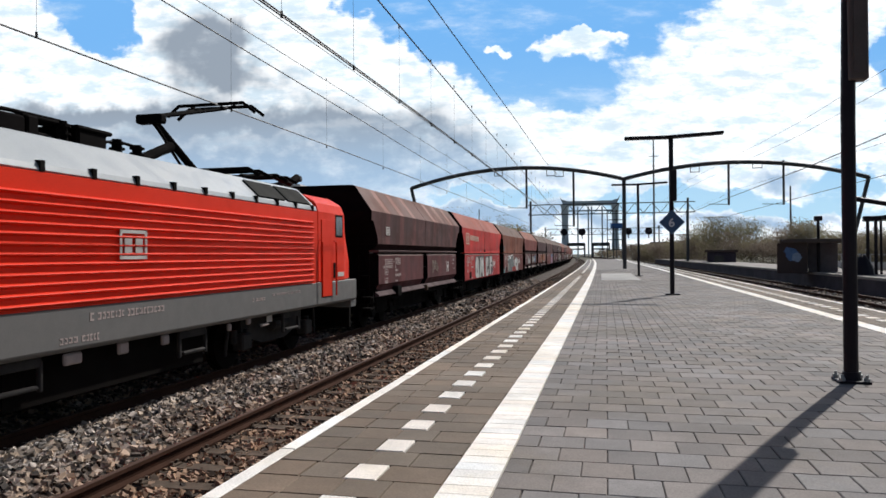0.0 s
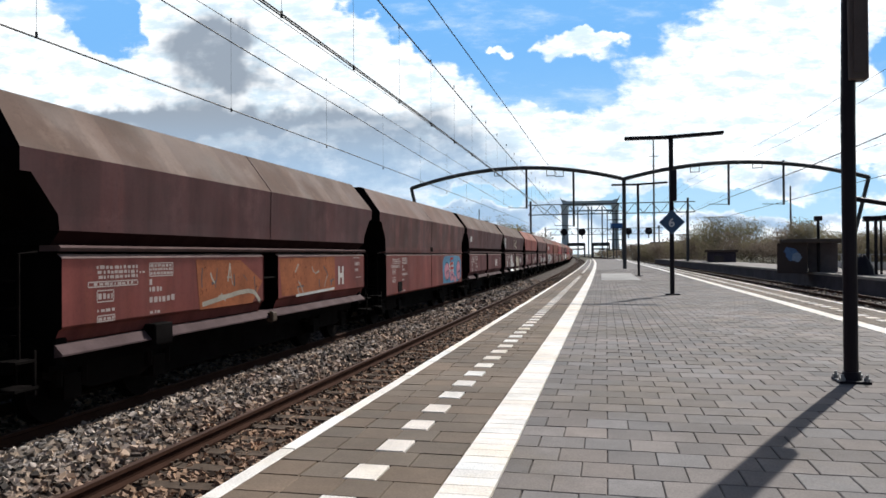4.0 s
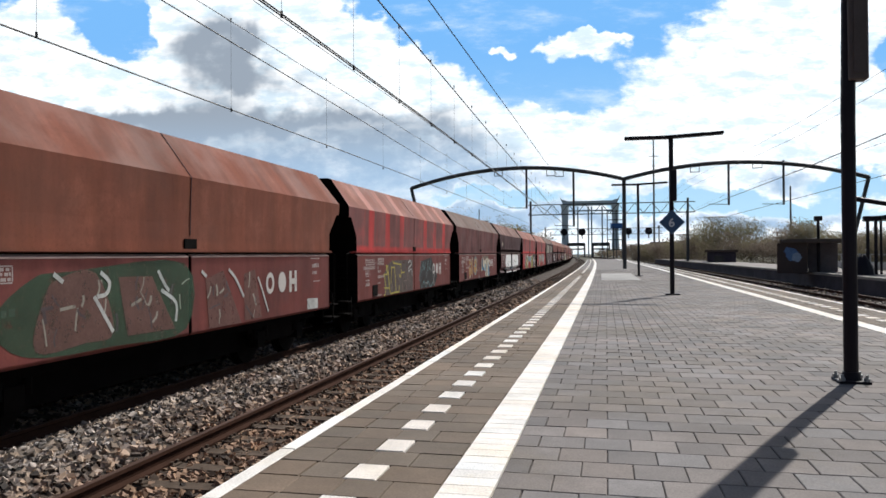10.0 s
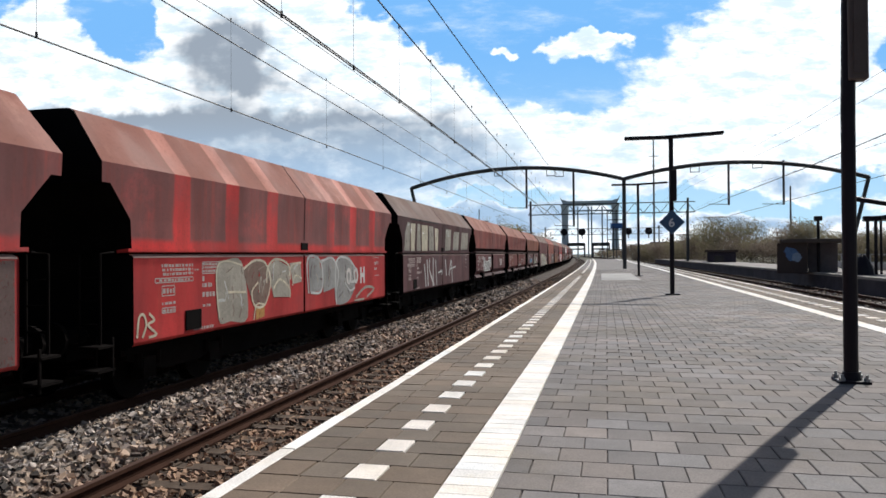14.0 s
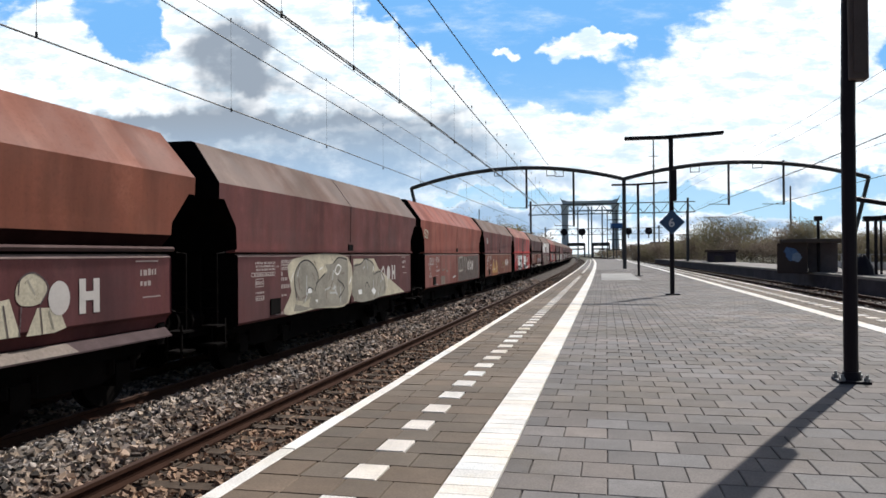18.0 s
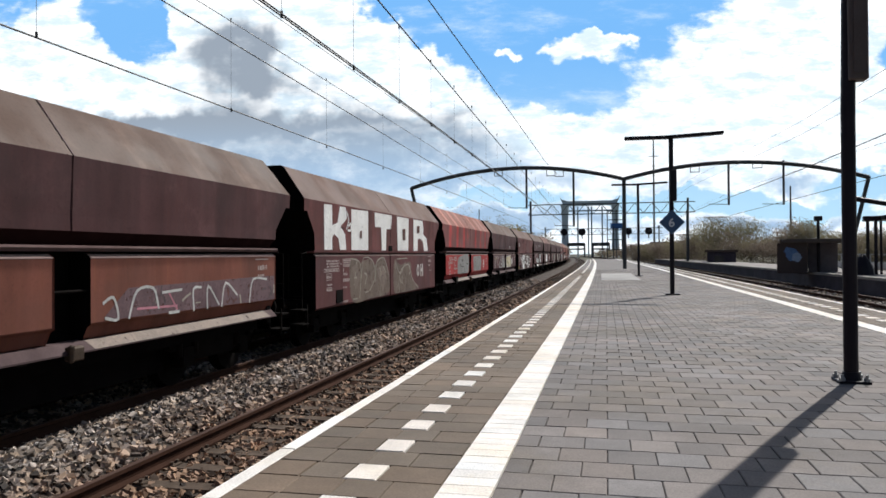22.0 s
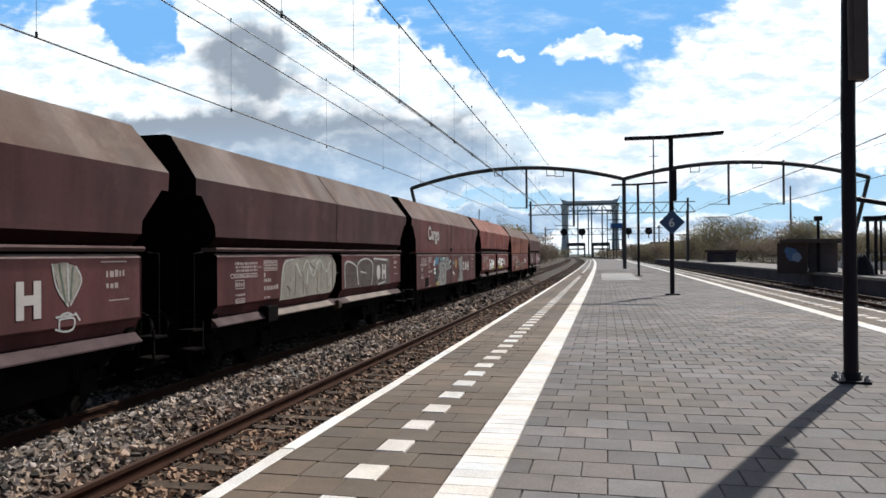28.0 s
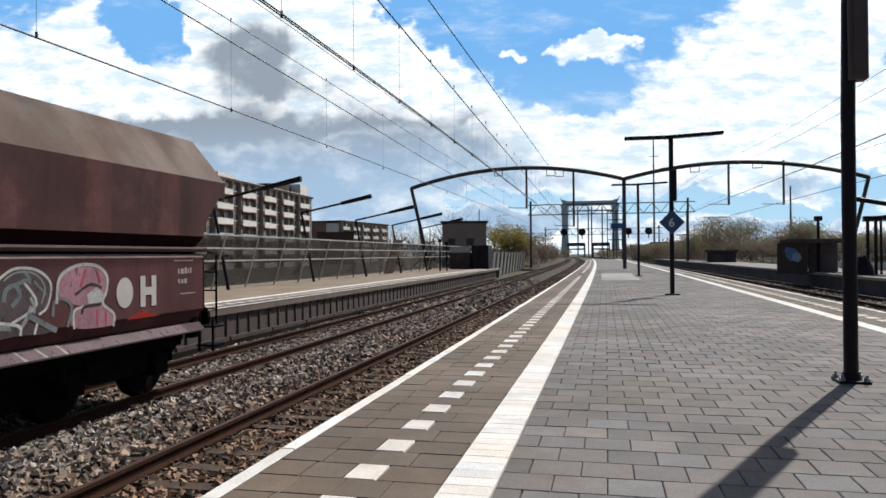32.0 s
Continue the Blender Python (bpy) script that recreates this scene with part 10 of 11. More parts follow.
def lattice(name, x0, x1, y, z, depth, posts, label, base=-1.1):
    t = thing(name, label, "catenary portal", pose(0, y, 0))
    for dz in (0, depth):
        part("chord", Shape().box(((x0 + x1) / 2, 0, z + dz), (x1 - x0, 0.16, 0.14)), STEEL, t)
    n = int((x1 - x0) / (depth * 1.6))
    for k in range(n):
        a, b = x0 + (x1 - x0) * k / n, x0 + (x1 - x0) * (k + 1) / n
        m = (a + b) / 2
        part("brace", Shape().tube([(a, 0, z), (m, 0, z + depth)], 0.05, 6), STEEL, t)
        part("brace", Shape().tube([(m, 0, z + depth), (b, 0, z)], 0.05, 6), STEEL, t)
    for x in posts:
        part("post", Shape().box((x, 0, (z + depth + 0.6 + base) / 2), (0.3, 0.3, z + depth + 0.6 - base)), STEEL, t)
    return t


lattice("lattice_portal", -13.1, 12.6, 118.0, 7.6, 1.6, (-12.7, 11.5), "lattice steel portal across the tracks")
lattice("signal_portal", -18.5, 13.5, 205.0, 6.6, 1.6, (-18.0, 0.5, 12.5), "distant lattice portal with round signal boards")
for x in (-12.86, -7.93, 4.47, 9.8):
    sg = thing("signal", "dark round railway signal hanging from the portal", "signal", pose(x, 204.5, 6.7), "signals on the portal")
    part("board", Shape().tube([(0, -0.1, 0.6), (0, 0.1, 0.6)], 1.0, 16), POST, sg)
    part("mount", Shape().box((0, 0.35, -0.2), (0.25, 0.5, 2.2)), STEEL, sg)


def wire(name, rows, r, label):
    """A wire along the bend: rows of offset, distance, height; sags between supports."""
    s = Shape()
    pts = []
    for (o0, s0, z0, *sag), (o1, s1, z1, *_) in zip(rows, rows[1:]):
        n = max(int((s1 - s0) / 4), 1)
        d = sag[0] if sag else 0.0
        for k in range(n):
            f = k / n
            x, y, _a = along(o0 + (o1 - o0) * f, s0 + (s1 - s0) * f)
            pts.append((x, y, z0 + (z1 - z0) * f - 4 * d * f * (1 - f)))
    x, y, _a = along(*rows[-1][:2])
    pts.append((x, y, rows[-1][2]))
    s.tube(pts, r, 5)
    return tagged(part(name, s, WIRE), label, "overhead wire")


def hangers(off, s0, s1, step, low, high, label):
    s = s0
    while s < s1:
        x, y, _a = along(off, s)
        tagged(part("dropper", Shape().tube([(x, y, low(s)), (x, y, high(s))], 0.0028, 4).tube([(x, y, low(s) - 0.03), (x, y, low(s) + 0.05)], 0.018, 6).tube([(x, y, high(s) - 0.05), (x, y, high(s) + 0.03)], 0.015, 6), WIRE), label, "dropper wire", "droppers of the overhead line")
        x, y, _a = along(off, s)
        s += step


wire("contact_wire", [(-7.42, -6, 4.16), (-7.3, 20, 4.3), (-7.3, 61, 4.45), (-7.5, 118, 4.5), (-7.4, 205, 4.5), (-7.5, 330, 4.5)], 0.014, "contact wire above the freight train's track")
wire("messenger_wire", [(-7.4, -6, 6.9, 0.3), (-7.3, 61, 7.6, 0.9), (-7.5, 118, 6.9, 0.9), (-7.5, 205, 6.5)], 0.010, "messenger wire above the freight train's track")
wire("feeder_wire", [(-7.33, -6, 6.02), (-7.3, 30, 5.32), (-7.3, 61, 5.1)], 0.013, "feeder wire beside the far track")
wire("feeder_wire", [(-7.33, -6, 6.1), (-7.3, 30, 6.03), (-7.3, 61, 6.0)], 0.009, "thin feeder wire above the far track")
for d in (-0.02, 0.02):
    wire("contact_wire", [(-3.66 + d, -6, 4.08), (-3.6 + d, 15, 4.14), (-3.55 + d, 41, 4.05), (-3.6 + d, 61, 4.2), (-3.9 + d, 118, 4.4), (-3.7 + d, 205, 4.4)], 0.011, "contact wire above the platform track")
wire("messenger_wire", [(-3.65, -6, 6.08), (-3.6, 12, 5.54), (-3.55, 22.4, 5.25), (-3.6, 61, 4.6)], 0.014, "messenger wire above the platform track")
wire("feeder_wire", [(-3.65, -6, 6.6), (-3.6, 17.3, 6.8), (-3.55, 47, 7.2), (-3.53, 62.75, 7.88)], 0.014, "feeder wire above the platform track")
for o, z0, z1, z2, thick in ((7.4, 4.4, 4.42, 4.75, 0.016), (7.4, 5.75, 6.25, 7.6, 0.007), (7.4, 5.2, 5.75, 7.0, 0.007), (11.1, 4.25, 4.33, 4.55, 0.016), (11.1, 5.2, 5.6, 6.6, 0.007)):
    wire("overhead_wire", [(o, -6, z0), (o, 30, z1), (o, 66, z2), (o, 118, z2 - 0.1), (o, 205, z2 - 0.6)], thick, "overhead wire above the outer tracks")
hangers(-7.32, 8.3, 60, 5.2, lambda s: 4.25, lambda s: 6.1, "thin dropper of the overhead line")
hangers(-3.6, 7.9, 60, 2.5, lambda s: 4.1, lambda s: 5.5, "thin dropper of the overhead line")


def t_lamp(off, s, height, reach, far_reach, group):
    x, y, a = along(off, s)
    t = thing("platform_lamp", "dark T-shaped platform lamp on a slim post", "street lamp", pose(x, y, 0), group)
    part("base_plate", Shape().box((0, 0, 0.02), (0.42, 0.42, 0.04)), POST, t, bevel=0.008)
    part("post", Shape().tube([(0, 0, 0), (0, 0, height)], 0.07, 12), POST, t)
    part("lamp_arm", Shape().box((-reach / 2, 0, height - 0.02), (reach, 0.28, 0.09)), POST, t, "long flat lamp", m=Matrix.Rotation(radians(0.5), 4, "Y"), bevel=0.02)
    part("lamp_arm", Shape().box((far_reach / 2, 0, height - 0.02), (far_reach, 0.28, 0.09)), POST, t, "long flat lamp", m=Matrix.Rotation(radians(-2.5), 4, "Y"), bevel=0.02)
    return t


P2 = t_lamp(2.07, 23.37, 4.86, 1.43, 1.74, "platform lamps")
part("speaker_housing", Shape().box((0.05, -0.05, 3.35), (0.2, 0.22, 0.95)), POST, P2, "slim dark housing", bevel=0.02)
sign = part("stop_sign", Shape().loft([[(0.38 * a, -0.12 + d, 2.22 + 0.38 * b) for a, b in ((0, -1), (1, 0), (0, 1), (-1, 0))] for d in (0, 0.025)]), BLUE_SIGN, P2, "blue diamond sign with a number")
num = lettering("6", 0.36)
num.materials.append(SIGN_WHITE)
part("numeral", num, None, sign, "pale numeral", m=Matrix.Translation((-0.1, -0.125, 2.09)) @ Matrix.Rotation(-math.pi / 2, 4, "Z"))
P3 = t_lamp(1.95, 42.35, 5.17, 1.5, 1.82, "platform lamps")

P1 = thing("information_post", "dark steel post carrying a narrow brown housing", "post", pose(2.28, 7.89, 0))
part("post", Shape().tube([(0, 0, 0.02), (0, 0, 2.6), (0.03, 0, 4.6)], 0.066, 16), POST, P1)
part("base_plate", Shape().box((0, 0, 0.012), (0.29, 0.29, 0.024)), POST, P1, bevel=0.006)
part("collar", Shape().tube([(0, 0, 0.02), (0, 0, 0.10)], [0.10, 0.075], 16), POST, P1)
for x in (-0.11, 0.11):
    for y in (-0.11, 0.11):
        part("bolt", Shape().tube([(x, y, 0.02), (x, y, 0.055)], 0.028, 6).tube([(x, y, 0.05), (x, y, 0.085)], 0.014, 6), GALV, P1, "bright anchor bolt")
part("housing", Shape().box((0.075, -0.03, 3.75), (0.175, 0.16, 1.6)), RUSTBOX, P1, "tall brown housing", bevel=0.012)
part("housing_cover", Shape().box((0.075, -0.115, 3.76), (0.10, 0.02, 1.5)), RUSTBOX, P1)


# ---- the far platform's furniture ----


fence = thing("glass_screen", "long slanting glass wind screen behind the far platform", "screen")
FRAME_GREY = plain("screen_frame", (0.42, 0.40, 0.38), 0.6, vary=0.3)
PANE = Shape().loft([[(a, y, z) for a, z in ((0.0, 0.12), (0.62, 2.1), (0.64, 2.1), (0.02, 0.12))] for y in (0.06, 2.64)]).mesh("pane")
PANE.materials.append(FENCE_GLASS)
SPOST = Shape().tube([(0.0, 0, -0.02), (0.66, 0, 2.15)], 0.04, 6).mesh("screen_post")
SPOST.materials.append(FRAME_GREY)
SRAIL = Shape().box((0, 1.35, 0), (0.05, 2.7, 0.06)).mesh("screen_rail")
SRAIL.materials.append(FRAME_GREY)
for k in range(33):
    s = 6.3 + 2.7 * k
    m = spot(FENCE, s)
    ob = part("pane", PANE, None, fence, "dark tinted pane", m=m)
    ob.visible_shadow = False
    part("screen_post", SPOST, None, fence, m=m)
    for z in (1.12, 1.6, 2.1):
        part("screen_rail", SRAIL, None, fence, m=m @ Matrix.Translation((0.31 * z, 0, z)))

board = Shape().loft([[(a, y, z) for a, z in ((-0.06, 0.02), (0.68, 2.35), (0.74, 2.35), (0.0, 0.02))] for y in (0.1, 2.2)])
part("screen_board", board, DARK_WALL, fence, "solid dark board closing one bay", m=spot(FENCE, 47.8))

for s in (9.0, 17.25, 25.45, 33.9, 42.1, 50.0, 57.9):
    lamp = thing("slanted_lamp", "black slanting platform lamp reaching over the paving", "street lamp", spot(FENCE + 0.25, s), "lamps of the far platform")
    part("post", Shape().tube([(0.35, 0, 0), (-0.3, 0, 3.45)], [0.07, 0.06], 8), POST, lamp)
    part("arm", Shape().tube([(-0.3, 0, 3.42), (1.9, 0.0, 3.86)], 0.05, 8), POST, lamp)
    part("lamp_head", Shape().tube([(1.8, 0, 3.85), (3.35, 0, 4.17)], [0.09, 0.11], 8), POST, lamp, "thick black lamp head")

lamp = thing("slanted_lamp", "black slanting platform lamp on the outer platform", "street lamp", spot(15.2, 36.0), "lamps of the outer platform")
part("post", Shape().tube([(-0.35, 0, 0), (0.3, 0, 2.82)], [0.07, 0.06], 8), POST, lamp)
part("arm", Shape().tube([(0.3, 0, 2.8), (-1.9, 0.0, 3.22)], 0.06, 8), POST, lamp)
part("lamp_head", Shape().tube([(-1.8, 0, 3.2), (-4.4, 0, 3.72)], [0.10, 0.12], 8), POST, lamp, "thick black lamp head")
kiosk = thing("shelter", "dark box-like waiting shelter with a pale front", "shelter", spot(-11.9, 65.5))
part("cabin", Shape().box((1.25, 0, 1.05), (1.5, 2.4, 2.1)), POST, kiosk, "dark cabin", bevel=0.03)
part("side_box", Shape().box((-0.65, 0.2, 0.75), (1.9, 2.0, 1.5)), DARK_WALL, kiosk, "low dark annex", bevel=0.03)
part("front_board", Shape().box((-0.65, -0.84, 1.75), (1.8, 0.06, 0.55)), FRAME_GREY, kiosk, "pale board")
scr = Shape()
rs = random.Random(3)
for k in range(16):
    x = -1.5 + 0.105 * k
    scr.tube([(x, -0.88, 1.52 + rs.uniform(0, 0.15)), (x + rs.uniform(-0.1, 0.12), -0.88, 1.75), (x + rs.uniform(-0.05, 0.1), -0.88, 1.98 - rs.uniform(0, 0.2))], 0.025, 4)
tagged(part("scrawl", scr, SIGN_WHITE, kiosk, "white scrawl on the board"), kind="stuff")
for o, s, h in ((-12.6, 56.5, 2.4), (-12.2, 57.2, 2.2), (-10.9, 63.0, 1.9)):
    p = thing("slim_post", "slim dark post on the far platform", "post", spot(o, s), "slim posts")
    part("pole", Shape().tube([(0, 0, 0), (0, 0, h)], 0.06, 8), POST, p)
    part("cap", Shape().box((0, 0, h), (0.3, 0.12, 0.25)), POST, p)
sound = thing("sound_wall", "grey slanting panelled wall beside the line", "wall", kind="structure")
SW = Shape().loft([[(a, y, z) for a, z in ((0, -1.2), (0.35, 1.55), (0.5, 1.55), (0.2, -1.2))] for y in (0.03, 3.47)]).mesh("wall_panel")
SW.materials.append(plain("sound_wall", (0.23, 0.215, 0.20), 0.8, vary=0.5, scale=0.6))
SWP = Shape().tube([(0.25, 0, -1.2), (0.62, 0, 1.7)], 0.09, 6).mesh("wall_post")
SWP.materials.append(FRAME_GREY)
for k in range(14):
    part("wall_panel", SW, None, sound, m=spot(-12.2, 69 + 3.5 * k))
    part("wall_post", SWP, None, sound, m=spot(-12.2, 69 + 3.5 * k))


# ---- buildings ----
def apartment(a, b, depth, floors, label, bays, roof_box):
    """A slab block whose long front runs from a to b."""
    a, b = Vector((*a, 0)), Vector((*b, 0))
    length = (b - a).length
    ang = math.atan2(b.y - a.y, b.x - a.x)
    t = thing("apartment_building", label, "building", Matrix.Translation((a.x, a.y, -1.25)) @ Matrix.Rotation(ang, 4, "Z"))
    h = floors * 2.95
    part("wall", Shape().box((length / 2, depth / 2, h / 2), (length, depth, h)), FLAT_WALL, t)
    part("roof", Shape().box((length / 2, depth / 2, h + 0.2), (length + 0.8, depth + 0.8, 0.4)), BROWN_BRICK, t, "dark flat roof edge")
    part("parapet", Shape().box((length / 2, -0.4, h + 0.46), (length + 0.8, 0.12, 0.12)), BALCONY, t, "thin pale parapet edge")
    if roof_box:
        part("roof_house", Shape().box((length * 0.47, depth / 2, h + 1.3), (8, 5, 2.0)), BALCONY, t, "pale roof house")
        part("roof_house", Shape().box((length * 0.87, depth / 2, h + 1.6), (9, 6, 2.6)), BROWN_BRICK, t)
        part("roof_house", Shape().box((length * 0.87 + 7.2, depth / 2 - 1.5, h + 1.8), (5.2, 8, 3.2)), BALCONY, t, "pale plant room")
    w = length / bays
    gap = w * 0.30
    front = Shape().box((0, -0.95, 0.50), (gap * 1.06, 0.12, 1.15)).box((0, -0.95, 1.12), (gap * 1.08, 0.16, 0.08)).mesh("balcony_front")
    front.materials.append(BALCONY)
    deck = Shape().box((0, -0.45, -0.08), (w * 0.66, 1.1, 0.18)).mesh("balcony_deck")
    deck.materials.append(FLAT_WALL)
    glazing = Shape().box((0, -0.02, 1.25), (gap * 0.82, 0.1, 2.1)).box((0, -0.05, 1.25), (0.09, 0.1, 2.1)).mesh("balcony_door")
    glazing.materials.append(CURTAIN)
    curtain = Shape().box((0, -0.08, 1.5), (gap * 0.3, 0.04, 1.5)).mesh("curtain")
    curtain.materials.append(BALCONY)
    pane = Shape().box((0, -0.02, 1.6), (w * 0.2, 0.1, 1.2)).mesh("window")
    pane.materials.append(GLASS_DARK)
    ledge = Shape().box((0, -0.08, 0.95), (w * 0.23, 0.2, 0.1)).mesh("window_sill")
    ledge.materials.append(BALCONY)
    fin = Shape().box((0, -0.32, 1.4), (0.22, 0.7, 2.75)).mesh("party_wall")
    fin.materials.append(PARTY_GREY)
    chance = random.Random(bays)
    for f in range(floors):
        for k in range(bays):
            m = Matrix.Translation((w * k, 0, f * 2.95 + 0.05))
            part("balcony_deck", deck, None, t, m=m @ Matrix.Translation((w * 0.345, 0, 0)))
            for q in (0.18, 0.51):
                mm = m @ Matrix.Translation((w * q, 0, 0))
                part("balcony_door", glazing, None, t, m=mm)
                part("balcony_front", front, None, t, m=mm @ Matrix.Translation((0, 0.25 if q > 0.3 else 0.0, chance.choice((0, 0, -0.08)))))
                if chance.random() < 0.4:
                    part("curtain", curtain, None, t, "pale curtain", m=mm @ Matrix.Translation((chance.uniform(-0.25, 0.25) * gap, 0, 0)))
            for q in (0.012, 0.345, 0.68):
                part("party_wall", fin, None, t, m=m @ Matrix.Translation((w * q, 0, 0)))
            part("window", pane, None, t, m=m @ Matrix.Translation((w * 0.845, 0, 0)))
            part("window_sill", ledge, None, t, m=m @ Matrix.Translation((w * 0.845, 0, 0)))
    return t


def bearing(px):
    """Ground direction of a bearing given in thousandths right of the viewing axis."""
    a = math.atan(px / 1000.0) - YAW
    return Vector((math.sin(a), math.cos(a)))


def spot_at(b, d):
    v = bearing(b) * d
    return (v.x, v.y)


pa, pb = bearing(-305) * 148, bearing(-180) * 197
pa = pa + (pa - pb).normalized() * 26
apartment(tuple(pa), tuple(pb), 13, 6, "six-storey brown apartment block with pale balconies", 7, True)
apartment(spot_at(-140, 262), spot_at(-75, 300), 13, 5, "distant brown apartment block with pale balconies", 5, False)


def block(name, b0, b1, d, height, material, label, cap=None):
    p, q = bearing(b0) * d, bearing(b1) * d
    t = thing(name, label, "building", Matrix.Translation((*((p + q) / 2), -1.25)) @ Matrix.Rotation(math.atan2(q.y - p.y, q.x - p.x), 4, "Z"))
    w = (q - p).length
    part("wall", Shape().box((0, 5, height / 2), (w, 10, height)), material, t, bevel=0.1)
    part("roof", Shape().box((0, 5, height + 0.15), (w + 0.5, 10.5, 0.3)), cap or BROWN_BRICK, t)
    for k in range(int(w / 3)):
        part("window", Shape().box((-w / 2 + 1.5 + 3 * k, -0.01, height * 0.6), (1.2, 0.08, 1.1)), GLASS_DARK, t)
    return t


block("house", -172, -122, 215, 9.2, BROWN_BRICK, "low dark brown building before the flats")
block("house", -160, -143, 235, 13.0, BALCONY, "pale stair tower above a dark building")
block("house", -1, 60, 118, 7.7, plain("dark_cladding", (0.36, 0.255, 0.215), 0.8, vary=0.3, scale=0.3), "dark windowed building beside the line")
block("house", 362, 402, 104, 2.6, plain("violet_wall", (0.05, 0.04, 0.055), 0.9, vary=0.3), "dark flat shed beside the outer track")
block("house", 285, 345, 320, 7.0, plain("far_wall", (0.16, 0.15, 0.14), 0.9), "distant long grey-brown building")

# ---- the lifting bridge ----
bridge = thing("lift_bridge", "tall grey steel lifting bridge with paired towers", "bridge", pose(*spot_at(202, 560), -1.2))
for x in (-18.5, 18.5):
    part("tower", Shape().loft([[(x + sx * w, sy * w, z) for sx, sy in ((-1, -1), (1, -1), (1, 1), (-1, 1))] for w, z in ((3.2, 0), (2.2, 20), (2.6, 36), (3.4, 40))]), BRIDGE, bridge, "tapering steel tower")
    sg = 1 if x > 0 else -1
    part("horn", Shape().loft([[(x + sg * a, y, z) for a, z in ((-2, 38), (1.5, 40), (4.0, 46.5), (2.0, 43.5), (-2, 42.5))] for y in (-2, 2)]), BRIDGE, bridge)
part("cross_beam", Shape().box((0, 0, 40.5), (37, 3, 3.6)), BRIDGE, bridge)
part("cross_beam", Shape().box((0, 0, 35), (34, 2, 1.0)), BRIDGE, bridge)
for x in (-9, -1.2, 1.2, 9):
    part("guide_column", Shape().box((x, 0, 19), (1.1, 1.1, 38)), BRIDGE, bridge)
for x, w in ((-10, 12), (8, 12)):
    part("span_portal", Shape().box((x, -4, 9.5), (w, 2, 2.5)), STEEL, bridge)
    part("span_portal", Shape().box((x, -4, 6), (w, 2, 1.0)), STEEL, bridge)
    part("span_leg", Shape().box((x - w / 2, -4, 5), (1.2, 2, 11)), STEEL, bridge)
    part("span_leg", Shape().box((x + w / 2, -4, 5), (1.2, 2, 11)), STEEL, bridge)
scaffold = thing("gantry_tower", "distant lattice gantry with a blue sign", "gantry", pose(*spot_at(238, 300), -1.2))
for x in (-3.5, 0, 3.5):
    part("upright", Shape().box((x, 0, 10), (0.35, 0.35, 20)), STEEL, scaffold)
for z in (4, 8, 12, 16, 19.5):
    part("cross_bar", Shape().box((0, 0, z), (7.4, 0.3, 0.3)), STEEL, scaffold)
part("blue_board", Shape().box((0.5, -0.3, 13.5), (5.5, 0.2, 2.2)), plain("bright_blue", (0.03, 0.14, 0.42), 0.5), scaffold, "bright blue board")


# ---- masts and the outer platform ----
def mast(b, d, h, r, label, cross=False):
    t = thing("mast", label, "mast", pose(*spot_at(b, d), -1.25))
    part("pole", Shape().tube([(0, 0, 0), (0, 0, h)], [r, r * 0.6], 6), GALV if cross else STEEL, t)
    if cross:
        part("antenna", Shape().box((0, 0, h * 0.86), (4.0, 0.2, 0.25)), GALV, t)
        for k in range(10):
            part("rung", Shape().box((0, 0, 3 + h * 0.08 * k), (1.4, 0.15, 0.2)), GALV, t)
    return t


mast(290, 330, 52, 0.5, "tall pale lattice radio mast in the distance", True)
mast(477.5, 150, 14.8, 0.22, "thin grey lamp mast behind the trees")
mast(50, 150, 11.8, 0.16, "thin grey mast beside the line")
for b, d, h in ((335, 118, 9.2), (246, 160, 8.0)):
    mast(b, d, h, 0.16, "dark catenary mast beside the outer track")

BLOT_BLUE, BLOT_PALE = plain("blue_spray", (0.10, 0.20, 0.40), 0.6, vary=0.4, scale=6.0), plain("pale_spray", (0.26, 0.36, 0.5), 0.6, vary=0.4, scale=6.0)
hut = thing("platform_hut", "dark brown brick hut with a flat roof on the outer platform", "hut", pose(*spot_at(479, 52), -0.05, 0, 0, -13))
part("wall", Shape().box((0, 0, 0.95), (1.75, 2.2, 1.9)), BROWN_BRICK, hut, bevel=0.02)
part("roof", Shape().box((1.3, 0, 2.02), (4.0, 2.8, 0.24)), plain("roof_felt", (0.09, 0.07, 0.06), 0.9), hut, "overhanging flat roof", bevel=0.03)
part("pale_wall", Shape().box((1.75, 0.75, 0.95), (1.7, 0.5, 1.9)), plain("shaded_render", (0.15, 0.13, 0.14), 0.9, vary=0.3), hut, "grey rendered wall")
part("roof_post", Shape().box((3.1, 0, 0.95), (0.1, 0.1, 1.9)), POST, hut)
r5 = random.Random(8)
for k, (cx, cz, rr) in enumerate(((0.0, 1.2, 0.42), (0.25, 1.0, 0.3), (-0.2, 1.4, 0.26))):
    blot = Shape()
    yy = -1.105 - 0.004 * k
    pts = [(cx + rr * math.cos(t) * r5.uniform(0.8, 1.1), yy, cz + rr * math.sin(t) * r5.uniform(0.8, 1.1)) for t in (2 * math.pi * k / 16 for k in range(16))]
    for p, q in zip(pts, pts[1:] + pts[:1]):
        blot.face([p, q, (cx, yy, cz)])
    part("graffiti", blot, BLOT_BLUE if k != 1 else BLOT_PALE, hut, "pale blue sprayed figure")
